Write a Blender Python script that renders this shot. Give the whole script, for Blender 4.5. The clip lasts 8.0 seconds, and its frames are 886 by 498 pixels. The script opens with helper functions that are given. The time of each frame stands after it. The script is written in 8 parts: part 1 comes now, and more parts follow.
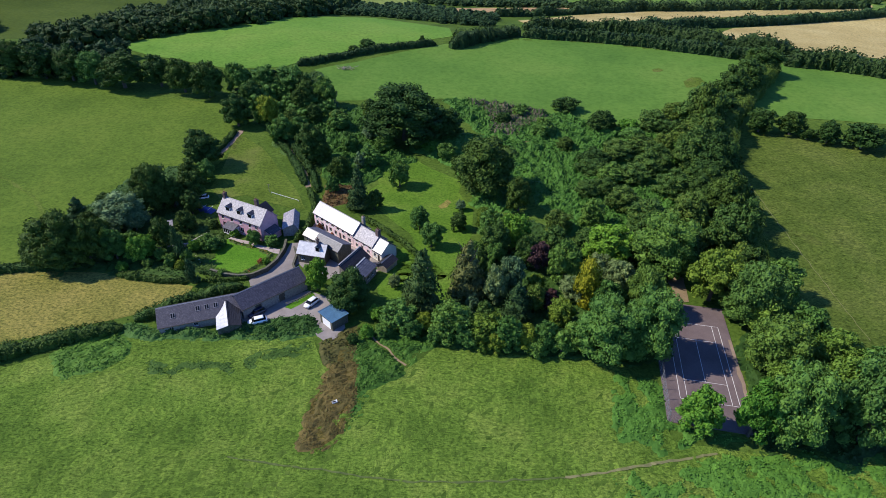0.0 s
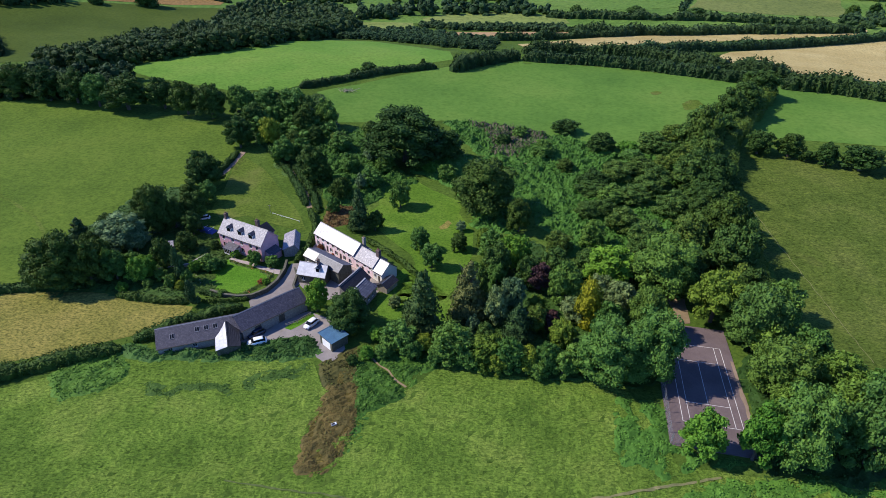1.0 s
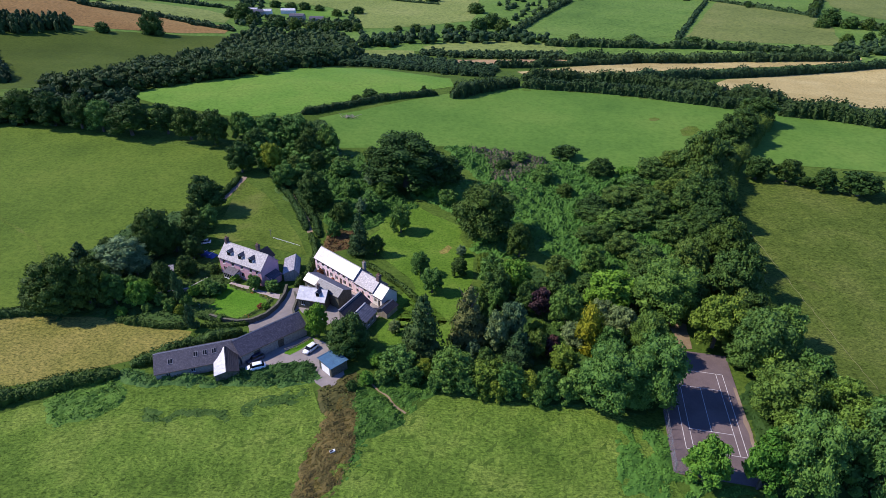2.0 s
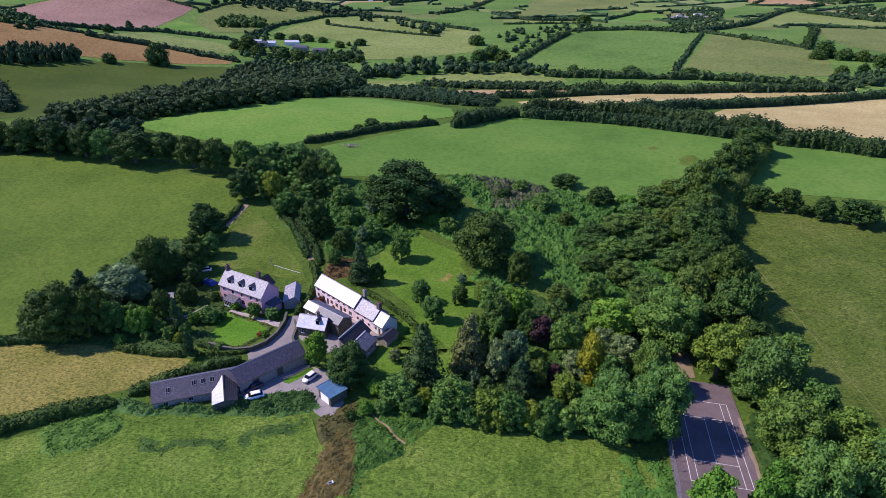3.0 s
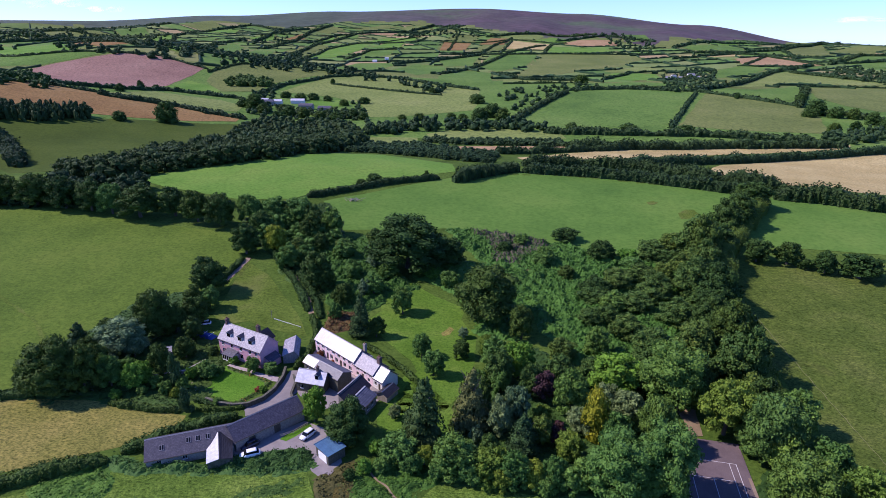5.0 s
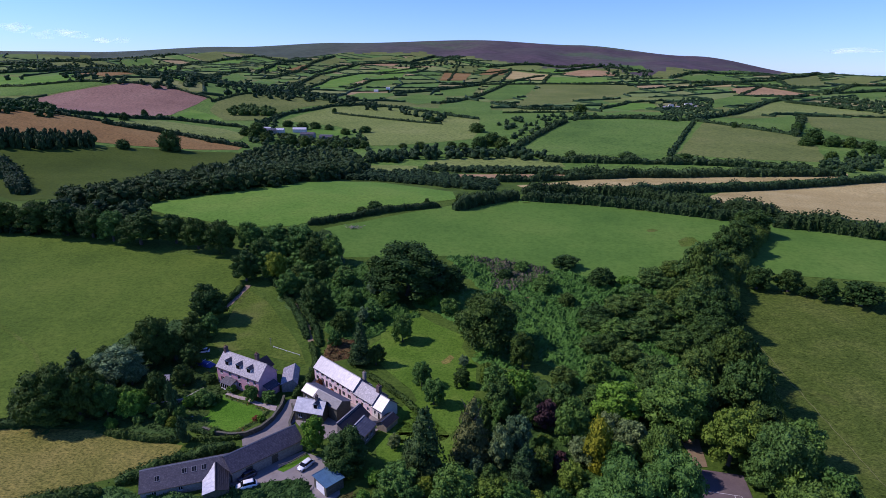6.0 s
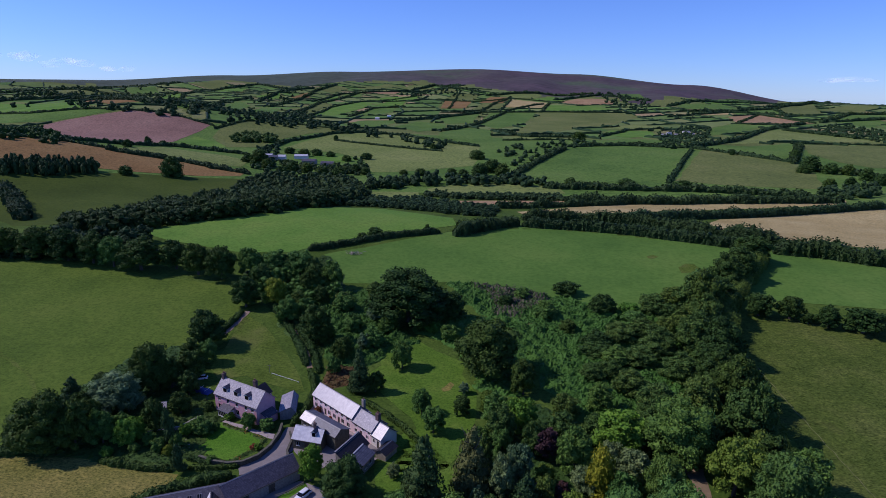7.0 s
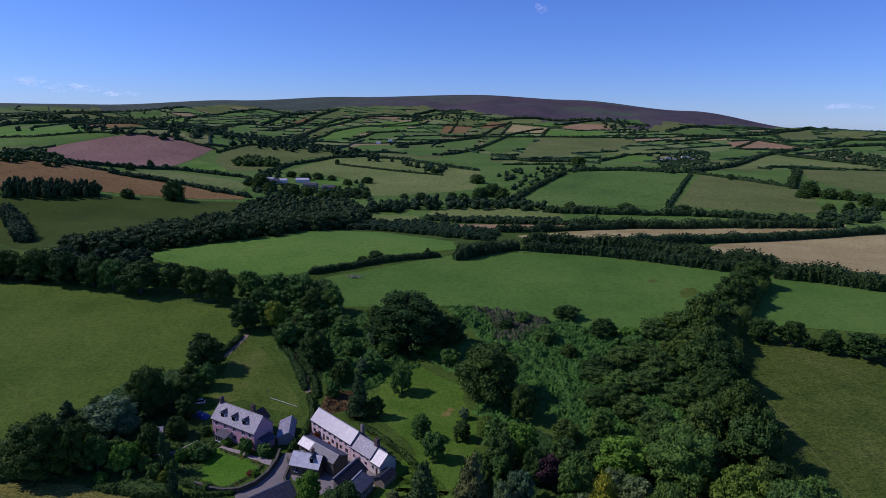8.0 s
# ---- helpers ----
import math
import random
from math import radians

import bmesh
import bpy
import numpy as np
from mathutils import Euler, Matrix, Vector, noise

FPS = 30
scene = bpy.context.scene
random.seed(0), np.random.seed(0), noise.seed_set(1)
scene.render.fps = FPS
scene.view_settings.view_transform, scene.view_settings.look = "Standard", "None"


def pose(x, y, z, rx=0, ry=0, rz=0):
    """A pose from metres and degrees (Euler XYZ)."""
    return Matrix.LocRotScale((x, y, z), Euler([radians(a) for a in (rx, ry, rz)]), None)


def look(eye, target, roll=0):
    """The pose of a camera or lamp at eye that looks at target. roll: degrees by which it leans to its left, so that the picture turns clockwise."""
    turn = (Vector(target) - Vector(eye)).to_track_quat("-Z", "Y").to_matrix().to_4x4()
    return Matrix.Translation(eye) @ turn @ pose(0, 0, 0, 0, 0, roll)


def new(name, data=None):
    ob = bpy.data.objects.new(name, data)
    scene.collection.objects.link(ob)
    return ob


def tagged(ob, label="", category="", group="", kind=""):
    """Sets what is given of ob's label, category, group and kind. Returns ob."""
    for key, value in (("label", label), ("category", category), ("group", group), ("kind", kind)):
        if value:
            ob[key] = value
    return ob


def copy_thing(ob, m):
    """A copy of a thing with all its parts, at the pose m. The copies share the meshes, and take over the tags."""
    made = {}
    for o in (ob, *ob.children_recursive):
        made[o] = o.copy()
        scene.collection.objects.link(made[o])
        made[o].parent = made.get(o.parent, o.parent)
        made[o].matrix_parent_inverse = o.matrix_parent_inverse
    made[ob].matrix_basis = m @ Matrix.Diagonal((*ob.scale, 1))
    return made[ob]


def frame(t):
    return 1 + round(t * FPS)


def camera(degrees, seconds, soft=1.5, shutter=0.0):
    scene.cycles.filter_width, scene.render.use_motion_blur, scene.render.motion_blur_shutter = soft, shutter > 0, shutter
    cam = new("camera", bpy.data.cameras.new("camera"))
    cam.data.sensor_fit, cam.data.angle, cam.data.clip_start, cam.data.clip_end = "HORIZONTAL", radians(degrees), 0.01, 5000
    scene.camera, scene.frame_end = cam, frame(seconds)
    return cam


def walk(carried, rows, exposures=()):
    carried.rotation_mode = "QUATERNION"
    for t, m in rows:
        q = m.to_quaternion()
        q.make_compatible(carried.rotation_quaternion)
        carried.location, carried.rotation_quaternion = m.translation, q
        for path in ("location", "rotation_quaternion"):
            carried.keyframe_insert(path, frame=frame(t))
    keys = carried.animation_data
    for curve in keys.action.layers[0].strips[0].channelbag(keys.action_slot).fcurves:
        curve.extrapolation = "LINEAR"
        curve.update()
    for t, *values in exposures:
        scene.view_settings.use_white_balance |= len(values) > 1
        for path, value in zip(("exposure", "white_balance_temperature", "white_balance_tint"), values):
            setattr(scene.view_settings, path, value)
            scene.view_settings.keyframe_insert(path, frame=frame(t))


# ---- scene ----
# camera: a drone hovering 85 m above the farmyard, tilting up
EYE = (0.0, 0.0, 85.0)


def aim(yaw, pitch, lean):
    a, b = radians(yaw), radians(pitch)
    way = Vector((-math.sin(a) * math.cos(b), math.cos(a) * math.cos(b), math.sin(b)))
    return look(EYE, Vector(EYE) + way * 100, lean)


cam = camera(74.9, 8.0, soft=0.8)
walk(cam, [
    (0.0, aim(0.01, -32.92, 0.58)), (0.5, aim(0.05, -31.90, 0.61)), (1.0, aim(0.09, -30.86, 0.61)),
    (1.5, aim(0.11, -29.71, 0.63)), (3.0, aim(0.26, -25.67, 0.68)), (3.5, aim(0.32, -24.33, 0.69)),
    (4.0, aim(0.37, -23.04, 0.69)), (4.5, aim(0.42, -21.73, 0.68)), (6.0, aim(0.52, -17.67, 0.67)),
    (6.5, aim(0.55, -16.36, 0.70)), (7.0, aim(0.58, -15.09, 0.75)), (7.5, aim(0.62, -13.86, 0.82)),
    (8.0, aim(0.64, -12.75, 0.89))],
    exposures=[(0.0, 0.28, 6950, 10), (1.5, 0.28, 6850, 14), (3.0, 0.31, 6550, 27), (4.5, 0.31, 6350, 32), (5.2, 0.11, 6320, 32), (6.0, -0.28, 6220, 31), (7.0, -0.66, 6140, 30), (8.0, -0.91, 6050, 30)])

# light: late-morning sun from the side, clear sky
SUN_ELEV, SUN_SIDE = 45.0, 4.0
world = bpy.data.worlds.new("sky")
scene.world = world
world.use_nodes = True
wn = world.node_tree.nodes
sky = wn.new("ShaderNodeTexSky")
sky.sky_type = "NISHITA"
sky.sun_disc = False
sky.sun_elevation = radians(SUN_ELEV)
sky.sun_rotation = radians(270 + SUN_SIDE)
sky.altitude = 200
sky.air_density, sky.dust_density, sky.ozone_density = 1.0, 0.0, 4.0
wn["Background"].inputs["Strength"].default_value = 0.132
tint = wn.new("ShaderNodeMix")
tint.data_type, tint.blend_type = "RGBA", "MULTIPLY"
tint.inputs[0].default_value = 1.0
tint.inputs[7].default_value = (0.64, 0.98, 1.64, 1)
world.node_tree.links.new(sky.outputs["Color"], tint.inputs[6])
world.node_tree.links.new(tint.outputs[2], wn["Background"].inputs["Color"])
sun = new("sun", bpy.data.lights.new("sun", "SUN"))
sun.data.energy, sun.data.angle, sun.data.color = 5.0, radians(0.53), (1.0, 0.95, 0.87)
sun.matrix_world = look((-math.cos(radians(SUN_ELEV)) * math.cos(radians(SUN_SIDE)) * 300, math.cos(radians(SUN_ELEV)) * math.sin(radians(SUN_SIDE)) * 300, math.sin(radians(SUN_ELEV)) * 300), (0, 0, 0))
# ---- materials ----
def nodes_of(name):
    m = bpy.data.materials.new(name)
    m.use_nodes = True
    return m, m.node_tree.nodes, m.node_tree.links, m.node_tree.nodes["Principled BSDF"]


def noise_node(n, l, vec, scale, detail=4.0, rough=0.6):
    t = n.new("ShaderNodeTexNoise")
    t.inputs["Scale"].default_value = scale
    t.inputs["Detail"].default_value = detail
    t.inputs["Roughness"].default_value = rough
    l.new(vec, t.inputs["Vector"])
    return t.outputs["Fac"]


def ramp_node(n, l, fac, stops):
    r = n.new("ShaderNodeValToRGB")
    e = r.color_ramp.elements
    while len(e) < len(stops):
        e.new(0.5)
    for i, (p, c) in enumerate(stops):
        e[i].position, e[i].color = p, (*c, 1)
    l.new(fac, r.inputs["Fac"])
    return r.outputs["Color"]


def mixed(n, l, kind, fac, a, b):
    m = n.new("ShaderNodeMix")
    m.data_type, m.blend_type = "RGBA", kind
    for s, v in ((m.inputs[0], fac), (m.inputs[6], a), (m.inputs[7], b)):
        if isinstance(v, (int, float)):
            s.default_value = v
        elif isinstance(v, tuple):
            s.default_value = (*v, 1)
        else:
            l.new(v, s)
    return m.outputs[2]


def world_pos(n):
    return n.new("ShaderNodeNewGeometry").outputs["Position"]


def stretched(n, l, vec, sx, sy, sz, turn=0.0):
    m = n.new("ShaderNodeMapping")
    m.inputs["Scale"].default_value = (sx, sy, sz)
    m.inputs["Rotation"].default_value = (0, 0, radians(turn))
    l.new(vec, m.inputs["Vector"])
    return m.outputs["Vector"]


def bumped(n, l, bsdf, fac, strength, dist):
    b = n.new("ShaderNodeBump")
    b.inputs["Strength"].default_value = strength
    b.inputs["Distance"].default_value = dist
    l.new(fac, b.inputs["Height"])
    l.new(b.outputs["Normal"], bsdf.inputs["Normal"])


def grass(name, dark, mid, light, fine=1.4, patch=0.035, turn=30.0, worn=None, bump=0.5, streaky=0.6, fleck=0.0, tufty=0.85):
    """Pasture: broad patches, streaks of grazing and mowing, and tufts."""
    m, n, l, b = nodes_of(name)
    p = world_pos(n)
    broad = noise_node(n, l, p, patch, 5, 0.62)
    col = ramp_node(n, l, broad, [(0.32, dark), (0.5, mid), (0.7, light)])
    bend = n.new("ShaderNodeTexNoise")
    bend.inputs["Scale"].default_value = 0.03
    bend.inputs["Detail"].default_value = 2.0
    l.new(p, bend.inputs["Vector"])
    flow = n.new("ShaderNodeVectorMath")
    flow.operation = "MULTIPLY_ADD"
    l.new(bend.outputs["Color"], flow.inputs[0])
    flow.inputs[1].default_value = (26, 26, 0)
    l.new(p, flow.inputs[2])
    streak = noise_node(n, l, stretched(n, l, flow.outputs[0], 0.24, 1.0, 0.3, turn), 1.5, 6, 0.72)
    col = mixed(n, l, "MULTIPLY", streaky, col, ramp_node(n, l, streak, [(0.3, (0.62, 0.66, 0.6)), (0.65, (1.15, 1.12, 1.0))]))
    tuft = noise_node(n, l, p, fine, 5, 0.7)
    col = mixed(n, l, "MULTIPLY", tufty, col, ramp_node(n, l, tuft, [(0.33, (0.42, 0.48, 0.42)), (0.52, (1, 1, 1)), (0.72, (1.35, 1.25, 1.1))]))
    if fleck:
        lie = noise_node(n, l, stretched(n, l, p, 0.42, 1.0, 1.0, turn - 15), 3.4, 4, 0.7)
        col = mixed(n, l, "MULTIPLY", fleck, col, ramp_node(n, l, lie, [(0.38, (0.34, 0.40, 0.32)), (0.49, (1, 1, 1)), (0.64, (1.3, 1.25, 1.2))]))
    if worn:
        w = noise_node(n, l, p, 0.02, 3, 0.7)
        col = mixed(n, l, "MIX", ramp_node(n, l, w, [(0.55, (0, 0, 0)), (0.72, (0.75, 0.75, 0.75))]), col, worn)
    l.new(col, b.inputs["Base Color"])
    b.inputs["Roughness"].default_value = 1.0
    b.inputs["Specular IOR Level"].default_value = 0.05
    both = n.new("ShaderNodeMath")
    both.operation = "ADD"
    l.new(tuft, both.inputs[0])
    l.new(streak, both.inputs[1])
    bumped(n, l, b, both.outputs[0], bump, 0.5)
    return m


def foliage(name, dark, light, warm=None):
    """Leaves: each leaf clump and each plant of its own tone, light passing through."""
    m, n, l, b = nodes_of(name)
    geo = n.new("ShaderNodeNewGeometry")
    info = n.new("ShaderNodeObjectInfo")
    col = ramp_node(n, l, geo.outputs["Random Per Island"], [(0.0, tuple(a * 0.75 + b * 0.25 for a, b in zip(dark, light))), (0.75, tuple(a * 0.15 + b * 0.85 for a, b in zip(dark, light))), (1.0, warm or light)])
    tone = ramp_node(n, l, info.outputs["Random"], [(0.0, (0.64, 0.76, 0.76)), (0.35, (0.92, 0.98, 1.0)), (0.65, (1.04, 1.0, 0.92)), (1.0, (1.28, 1.12, 0.88))])
    col = mixed(n, l, "MULTIPLY", 1.0, col, tone)
    big = noise_node(n, l, world_pos(n), 0.35, 3, 0.6)
    col = mixed(n, l, "MULTIPLY", 0.8, col, ramp_node(n, l, big, [(0.35, (0.6, 0.68, 0.62)), (0.65, (1.2, 1.15, 1.05))]))
    fine = noise_node(n, l, world_pos(n), 2.6, 3, 0.7)
    col = mixed(n, l, "MULTIPLY", 0.4, col, ramp_node(n, l, fine, [(0.32, (0.5, 0.56, 0.5)), (0.5, (1, 1, 1)), (0.7, (1.3, 1.25, 1.15))]))
    bumped(n, l, b, fine, 0.5, 0.25)
    l.new(col, b.inputs["Base Color"])
    b.inputs["Roughness"].default_value = 0.7
    b.inputs["Specular IOR Level"].default_value = 0.14
    tr = n.new("ShaderNodeBsdfTranslucent")
    l.new(col, tr.inputs["Color"])
    mx = n.new("ShaderNodeMixShader")
    mx.inputs["Fac"].default_value = 0.10
    l.new(b.outputs["BSDF"], mx.inputs[1])
    l.new(tr.outputs["BSDF"], mx.inputs[2])
    l.new(mx.outputs["Shader"], n["Material Output"].inputs["Surface"])
    return m


def plain(name, a, c, scale=1.0, rough=0.8, metal=0.0, bump=0.15, spec=0.4, fine=12.0, sx=1.0, sy=1.0, sz=1.0):
    """Two tones at two scales with a fine relief."""
    m, n, l, b = nodes_of(name)
    v = n.new("ShaderNodeTexCoord").outputs["Object"]
    v = stretched(n, l, v, sx, sy, sz)
    col = ramp_node(n, l, noise_node(n, l, v, scale, 5, 0.65), [(0.3, a), (0.7, c)])
    f = noise_node(n, l, v, scale * fine, 4, 0.7)
    col = mixed(n, l, "MULTIPLY", 0.5, col, ramp_node(n, l, f, [(0.3, (0.7, 0.7, 0.7)), (0.7, (1.15, 1.15, 1.15))]))
    info = n.new("ShaderNodeObjectInfo")
    col = mixed(n, l, "MULTIPLY", 0.5, col, ramp_node(n, l, info.outputs["Random"], [(0, (0.8, 0.8, 0.8)), (1, (1.15, 1.15, 1.15))]))
    l.new(col, b.inputs["Base Color"])
    b.inputs["Roughness"].default_value, b.inputs["Metallic"].default_value = rough, metal
    b.inputs["Specular IOR Level"].default_value = spec
    if bump:
        bumped(n, l, b, f, bump, 0.03)
    return m


M = {}
M["meadow"] = grass("meadow_grass", (0.078, 0.146, 0.024), (0.126, 0.211, 0.036), (0.188, 0.260, 0.055), 1.3, 0.08, 4, bump=1.0, streaky=0.8, fleck=0.75)
M["pasture"] = grass("pasture_grass", (0.064, 0.112, 0.018), (0.090, 0.145, 0.023), (0.116, 0.164, 0.029), 0.8, 0.025, 60, bump=0.3, streaky=0.45, fleck=0.35, tufty=0.55)
M["hay"] = grass("hay_meadow_grass", (0.138, 0.147, 0.037), (0.193, 0.184, 0.051), (0.248, 0.216, 0.069), 1.2, 0.06, 10, streaky=0.9, fleck=0.8)
M["grazed"] = grass("grazed_grass", (0.062, 0.138, 0.026), (0.082, 0.168, 0.031), (0.108, 0.190, 0.038), 0.5, 0.02, 20, None, 0.15, streaky=0.35, tufty=0.4)
M["bright"] = grass("bright_grass", (0.080, 0.176, 0.027), (0.103, 0.208, 0.035), (0.138, 0.230, 0.044), 0.6, 0.02, 70, None, 0.2, streaky=0.4, tufty=0.5)
M["rough"] = grass("rough_pasture_grass", (0.055, 0.088, 0.018), (0.082, 0.120, 0.024), (0.112, 0.140, 0.036), 0.9, 0.05, 50, worn=(0.105, 0.098, 0.032), streaky=0.9, fleck=0.8)
M["lawn"] = grass("lawn_grass", (0.06, 0.16, 0.015), (0.075, 0.185, 0.018), (0.095, 0.205, 0.024), 2.5, 0.12, 40, bump=0.15)
M["upper"] = grass("dry_lawn_grass", (0.070, 0.112, 0.018), (0.092, 0.140, 0.024), (0.122, 0.165, 0.034), 1.2, 0.08, 40, (0.15, 0.14, 0.05))
M["orchard"] = grass("orchard_grass", (0.064, 0.136, 0.016), (0.088, 0.172, 0.022), (0.122, 0.194, 0.032), 1.5, 0.08, 40)
M["scrub"] = grass("scrub_ground", (0.045, 0.085, 0.015), (0.065, 0.115, 0.02), (0.095, 0.15, 0.03), 1.0, 0.06, 10)
M["far_green"] = grass("far_green_grass", (0.070, 0.140, 0.030), (0.096, 0.178, 0.038), (0.125, 0.200, 0.050), 0.25, 0.008, 20, None, 0.0)
M["far_pale"] = grass("far_pale_grass", (0.135, 0.182, 0.050), (0.165, 0.212, 0.062), (0.200, 0.236, 0.078), 0.25, 0.008, 50, None, 0.0)
M["far_olive"] = grass("far_olive_grass", (0.105, 0.138, 0.040), (0.132, 0.165, 0.049), (0.168, 0.188, 0.064), 0.25, 0.008, 70, None, 0.0)
M["stubble"] = grass("stubble_straw", (0.32, 0.25, 0.105), (0.39, 0.31, 0.14), (0.45, 0.37, 0.18), 0.8, 0.02, 5, None, 0.2)
M["bracken_field"] = grass("brown_stubble", (0.185, 0.110, 0.044), (0.232, 0.142, 0.056), (0.256, 0.172, 0.074), 0.4, 0.01, 70, None, 0.1)
M["red_soil"] = grass("red_soil", (0.210, 0.124, 0.100), (0.252, 0.150, 0.121), (0.284, 0.177, 0.142), 0.3, 0.01, 80, None, 0.1)
M["orange_soil"] = grass("orange_stubble", (0.27, 0.17, 0.09), (0.32, 0.21, 0.115), (0.36, 0.25, 0.14), 0.2, 0.008, 5, None, 0.0)
M["moor_grass"] = grass("moor_grass", (0.044, 0.061, 0.033), (0.061, 0.083, 0.042), (0.088, 0.099, 0.053), 0.05, 0.004, 80, None, 0.0)
M["rushes"] = grass("rush_bed", (0.075, 0.062, 0.022), (0.120, 0.095, 0.030), (0.155, 0.130, 0.042), 1.6, 0.25, 75, bump=1.0, fleck=0.7)

M["dull"] = grass("dull_green_grass", (0.042, 0.068, 0.012), (0.055, 0.086, 0.015), (0.072, 0.102, 0.020), 0.5, 0.012, 60, None, 0.1, tufty=0.5)


def closes(name):
    """Far hillside closes, each of its own crop and green."""
    m, n, l, b = nodes_of(name)
    p = world_pos(n)
    geo = n.new("ShaderNodeNewGeometry")
    col = ramp_node(n, l, geo.outputs["Random Per Island"], [(0.0, (0.072, 0.140, 0.034)), (0.3, (0.110, 0.200, 0.046)), (0.55, (0.112, 0.160, 0.048)), (0.78, (0.165, 0.215, 0.070)), (0.93, (0.205, 0.185, 0.085)), (1.0, (0.33, 0.24, 0.125))])
    tone = noise_node(n, l, p, 0.03, 5, 0.65)
    col = mixed(n, l, "MULTIPLY", 0.7, col, ramp_node(n, l, tone, [(0.3, (0.7, 0.72, 0.7)), (0.7, (1.2, 1.2, 1.1))]))
    l.new(col, b.inputs["Base Color"])
    b.inputs["Roughness"].default_value = 1.0
    b.inputs["Specular IOR Level"].default_value = 0.05
    return m


# Heather and grass tones, leaned purple-blue to paint in some distance haze.
mo, mn, ml, mb = nodes_of("hazed_heather_and_grass_moor")
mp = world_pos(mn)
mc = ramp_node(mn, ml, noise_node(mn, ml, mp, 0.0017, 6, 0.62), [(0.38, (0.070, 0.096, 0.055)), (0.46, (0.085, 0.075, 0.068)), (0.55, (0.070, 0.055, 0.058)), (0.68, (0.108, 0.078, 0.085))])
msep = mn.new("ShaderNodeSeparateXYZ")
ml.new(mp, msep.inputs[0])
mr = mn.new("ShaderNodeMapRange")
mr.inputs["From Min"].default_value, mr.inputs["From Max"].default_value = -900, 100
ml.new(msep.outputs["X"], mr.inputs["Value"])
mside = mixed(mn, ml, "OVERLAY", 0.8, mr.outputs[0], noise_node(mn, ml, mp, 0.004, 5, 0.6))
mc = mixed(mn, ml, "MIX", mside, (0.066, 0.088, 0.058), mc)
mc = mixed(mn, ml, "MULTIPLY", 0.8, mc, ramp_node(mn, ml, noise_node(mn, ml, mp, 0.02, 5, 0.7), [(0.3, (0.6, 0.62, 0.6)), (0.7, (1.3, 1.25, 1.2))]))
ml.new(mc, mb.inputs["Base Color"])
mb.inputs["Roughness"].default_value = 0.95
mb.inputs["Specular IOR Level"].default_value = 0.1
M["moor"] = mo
M["closes"] = closes("far_closes")

L = {}
L["dark"] = foliage("dark_leaves", (0.026, 0.060, 0.012), (0.060, 0.118, 0.024))
L["mid"] = foliage("green_leaves", (0.053, 0.126, 0.025), (0.120, 0.232, 0.046))
L["light"] = foliage("fresh_leaves", (0.062, 0.160, 0.019), (0.132, 0.285, 0.036))
L["yellow"] = foliage("yellow_green_leaves", (0.084, 0.146, 0.017), (0.190, 0.260, 0.034))
L["gold"] = foliage("golden_leaves", (0.11, 0.138, 0.012), (0.235, 0.265, 0.024))
L["purple"] = foliage("purple_leaves", (0.040, 0.023, 0.027), (0.100, 0.050, 0.055))
L["silver"] = foliage("grey_green_leaves", (0.084, 0.145, 0.064), (0.178, 0.260, 0.115))
L["conifer"] = foliage("conifer_needles", (0.030, 0.064, 0.022), (0.066, 0.124, 0.040))
L["brown"] = foliage("brown_needles", (0.056, 0.082, 0.029), (0.128, 0.150, 0.058))
L["bramble"] = foliage("bramble_leaves", (0.030, 0.085, 0.014), (0.085, 0.200, 0.032), (0.115, 0.215, 0.045))
# Darker bramble copy with the bank's shade put into its colour.
L["bank"] = foliage("shaded_bramble_leaves", (0.028, 0.072, 0.016), (0.068, 0.148, 0.031))
# Leaf colour darkened to paint the shade on the wood's near side.
L["wood"] = foliage("shaded_wood_leaves", (0.014, 0.036, 0.013), (0.036, 0.076, 0.024))
L["hedge"] = foliage("hedge_leaves", (0.022, 0.055, 0.012), (0.054, 0.110, 0.022))
L["heath"] = foliage("heath_leaves", (0.070, 0.105, 0.042), (0.135, 0.135, 0.070), (0.230, 0.145, 0.125))
L["rush"] = foliage("rush_blades", (0.062, 0.052, 0.018), (0.165, 0.125, 0.042), (0.105, 0.125, 0.035))
L["fern"] = foliage("fresh_bracken", (0.042, 0.112, 0.018), (0.098, 0.225, 0.036))
L["weedy"] = foliage("dry_weeds", (0.040, 0.050, 0.018), (0.095, 0.095, 0.036), (0.08, 0.13, 0.03))
L["deep"] = foliage("deep_green_leaves", (0.040, 0.088, 0.018), (0.098, 0.175, 0.036), (0.130, 0.185, 0.036))
L["lush"] = foliage("lush_green_leaves", (0.041, 0.100, 0.022), (0.096, 0.190, 0.042))
# Leaf green leaned towards blue, painting in a little distance haze.
L["far_hedge"] = foliage("hazed_far_hedge_leaves", (0.018, 0.043, 0.017), (0.043, 0.088, 0.030))
L["flower"] = foliage("garden_flowers", (0.057, 0.108, 0.020), (0.115, 0.168, 0.030), (0.632, 0.120, 0.060))
L["rose"] = foliage("orange_red_blooms", (0.16, 0.050, 0.020), (0.42, 0.105, 0.050), (0.09, 0.14, 0.03))
L["rust"] = foliage("dead_bracken", (0.055, 0.034, 0.022), (0.135, 0.070, 0.042), (0.07, 0.09, 0.03))
M["bark"] = plain("bark", (0.06, 0.05, 0.04), (0.13, 0.11, 0.09), 3, 0.9, sz=0.2)
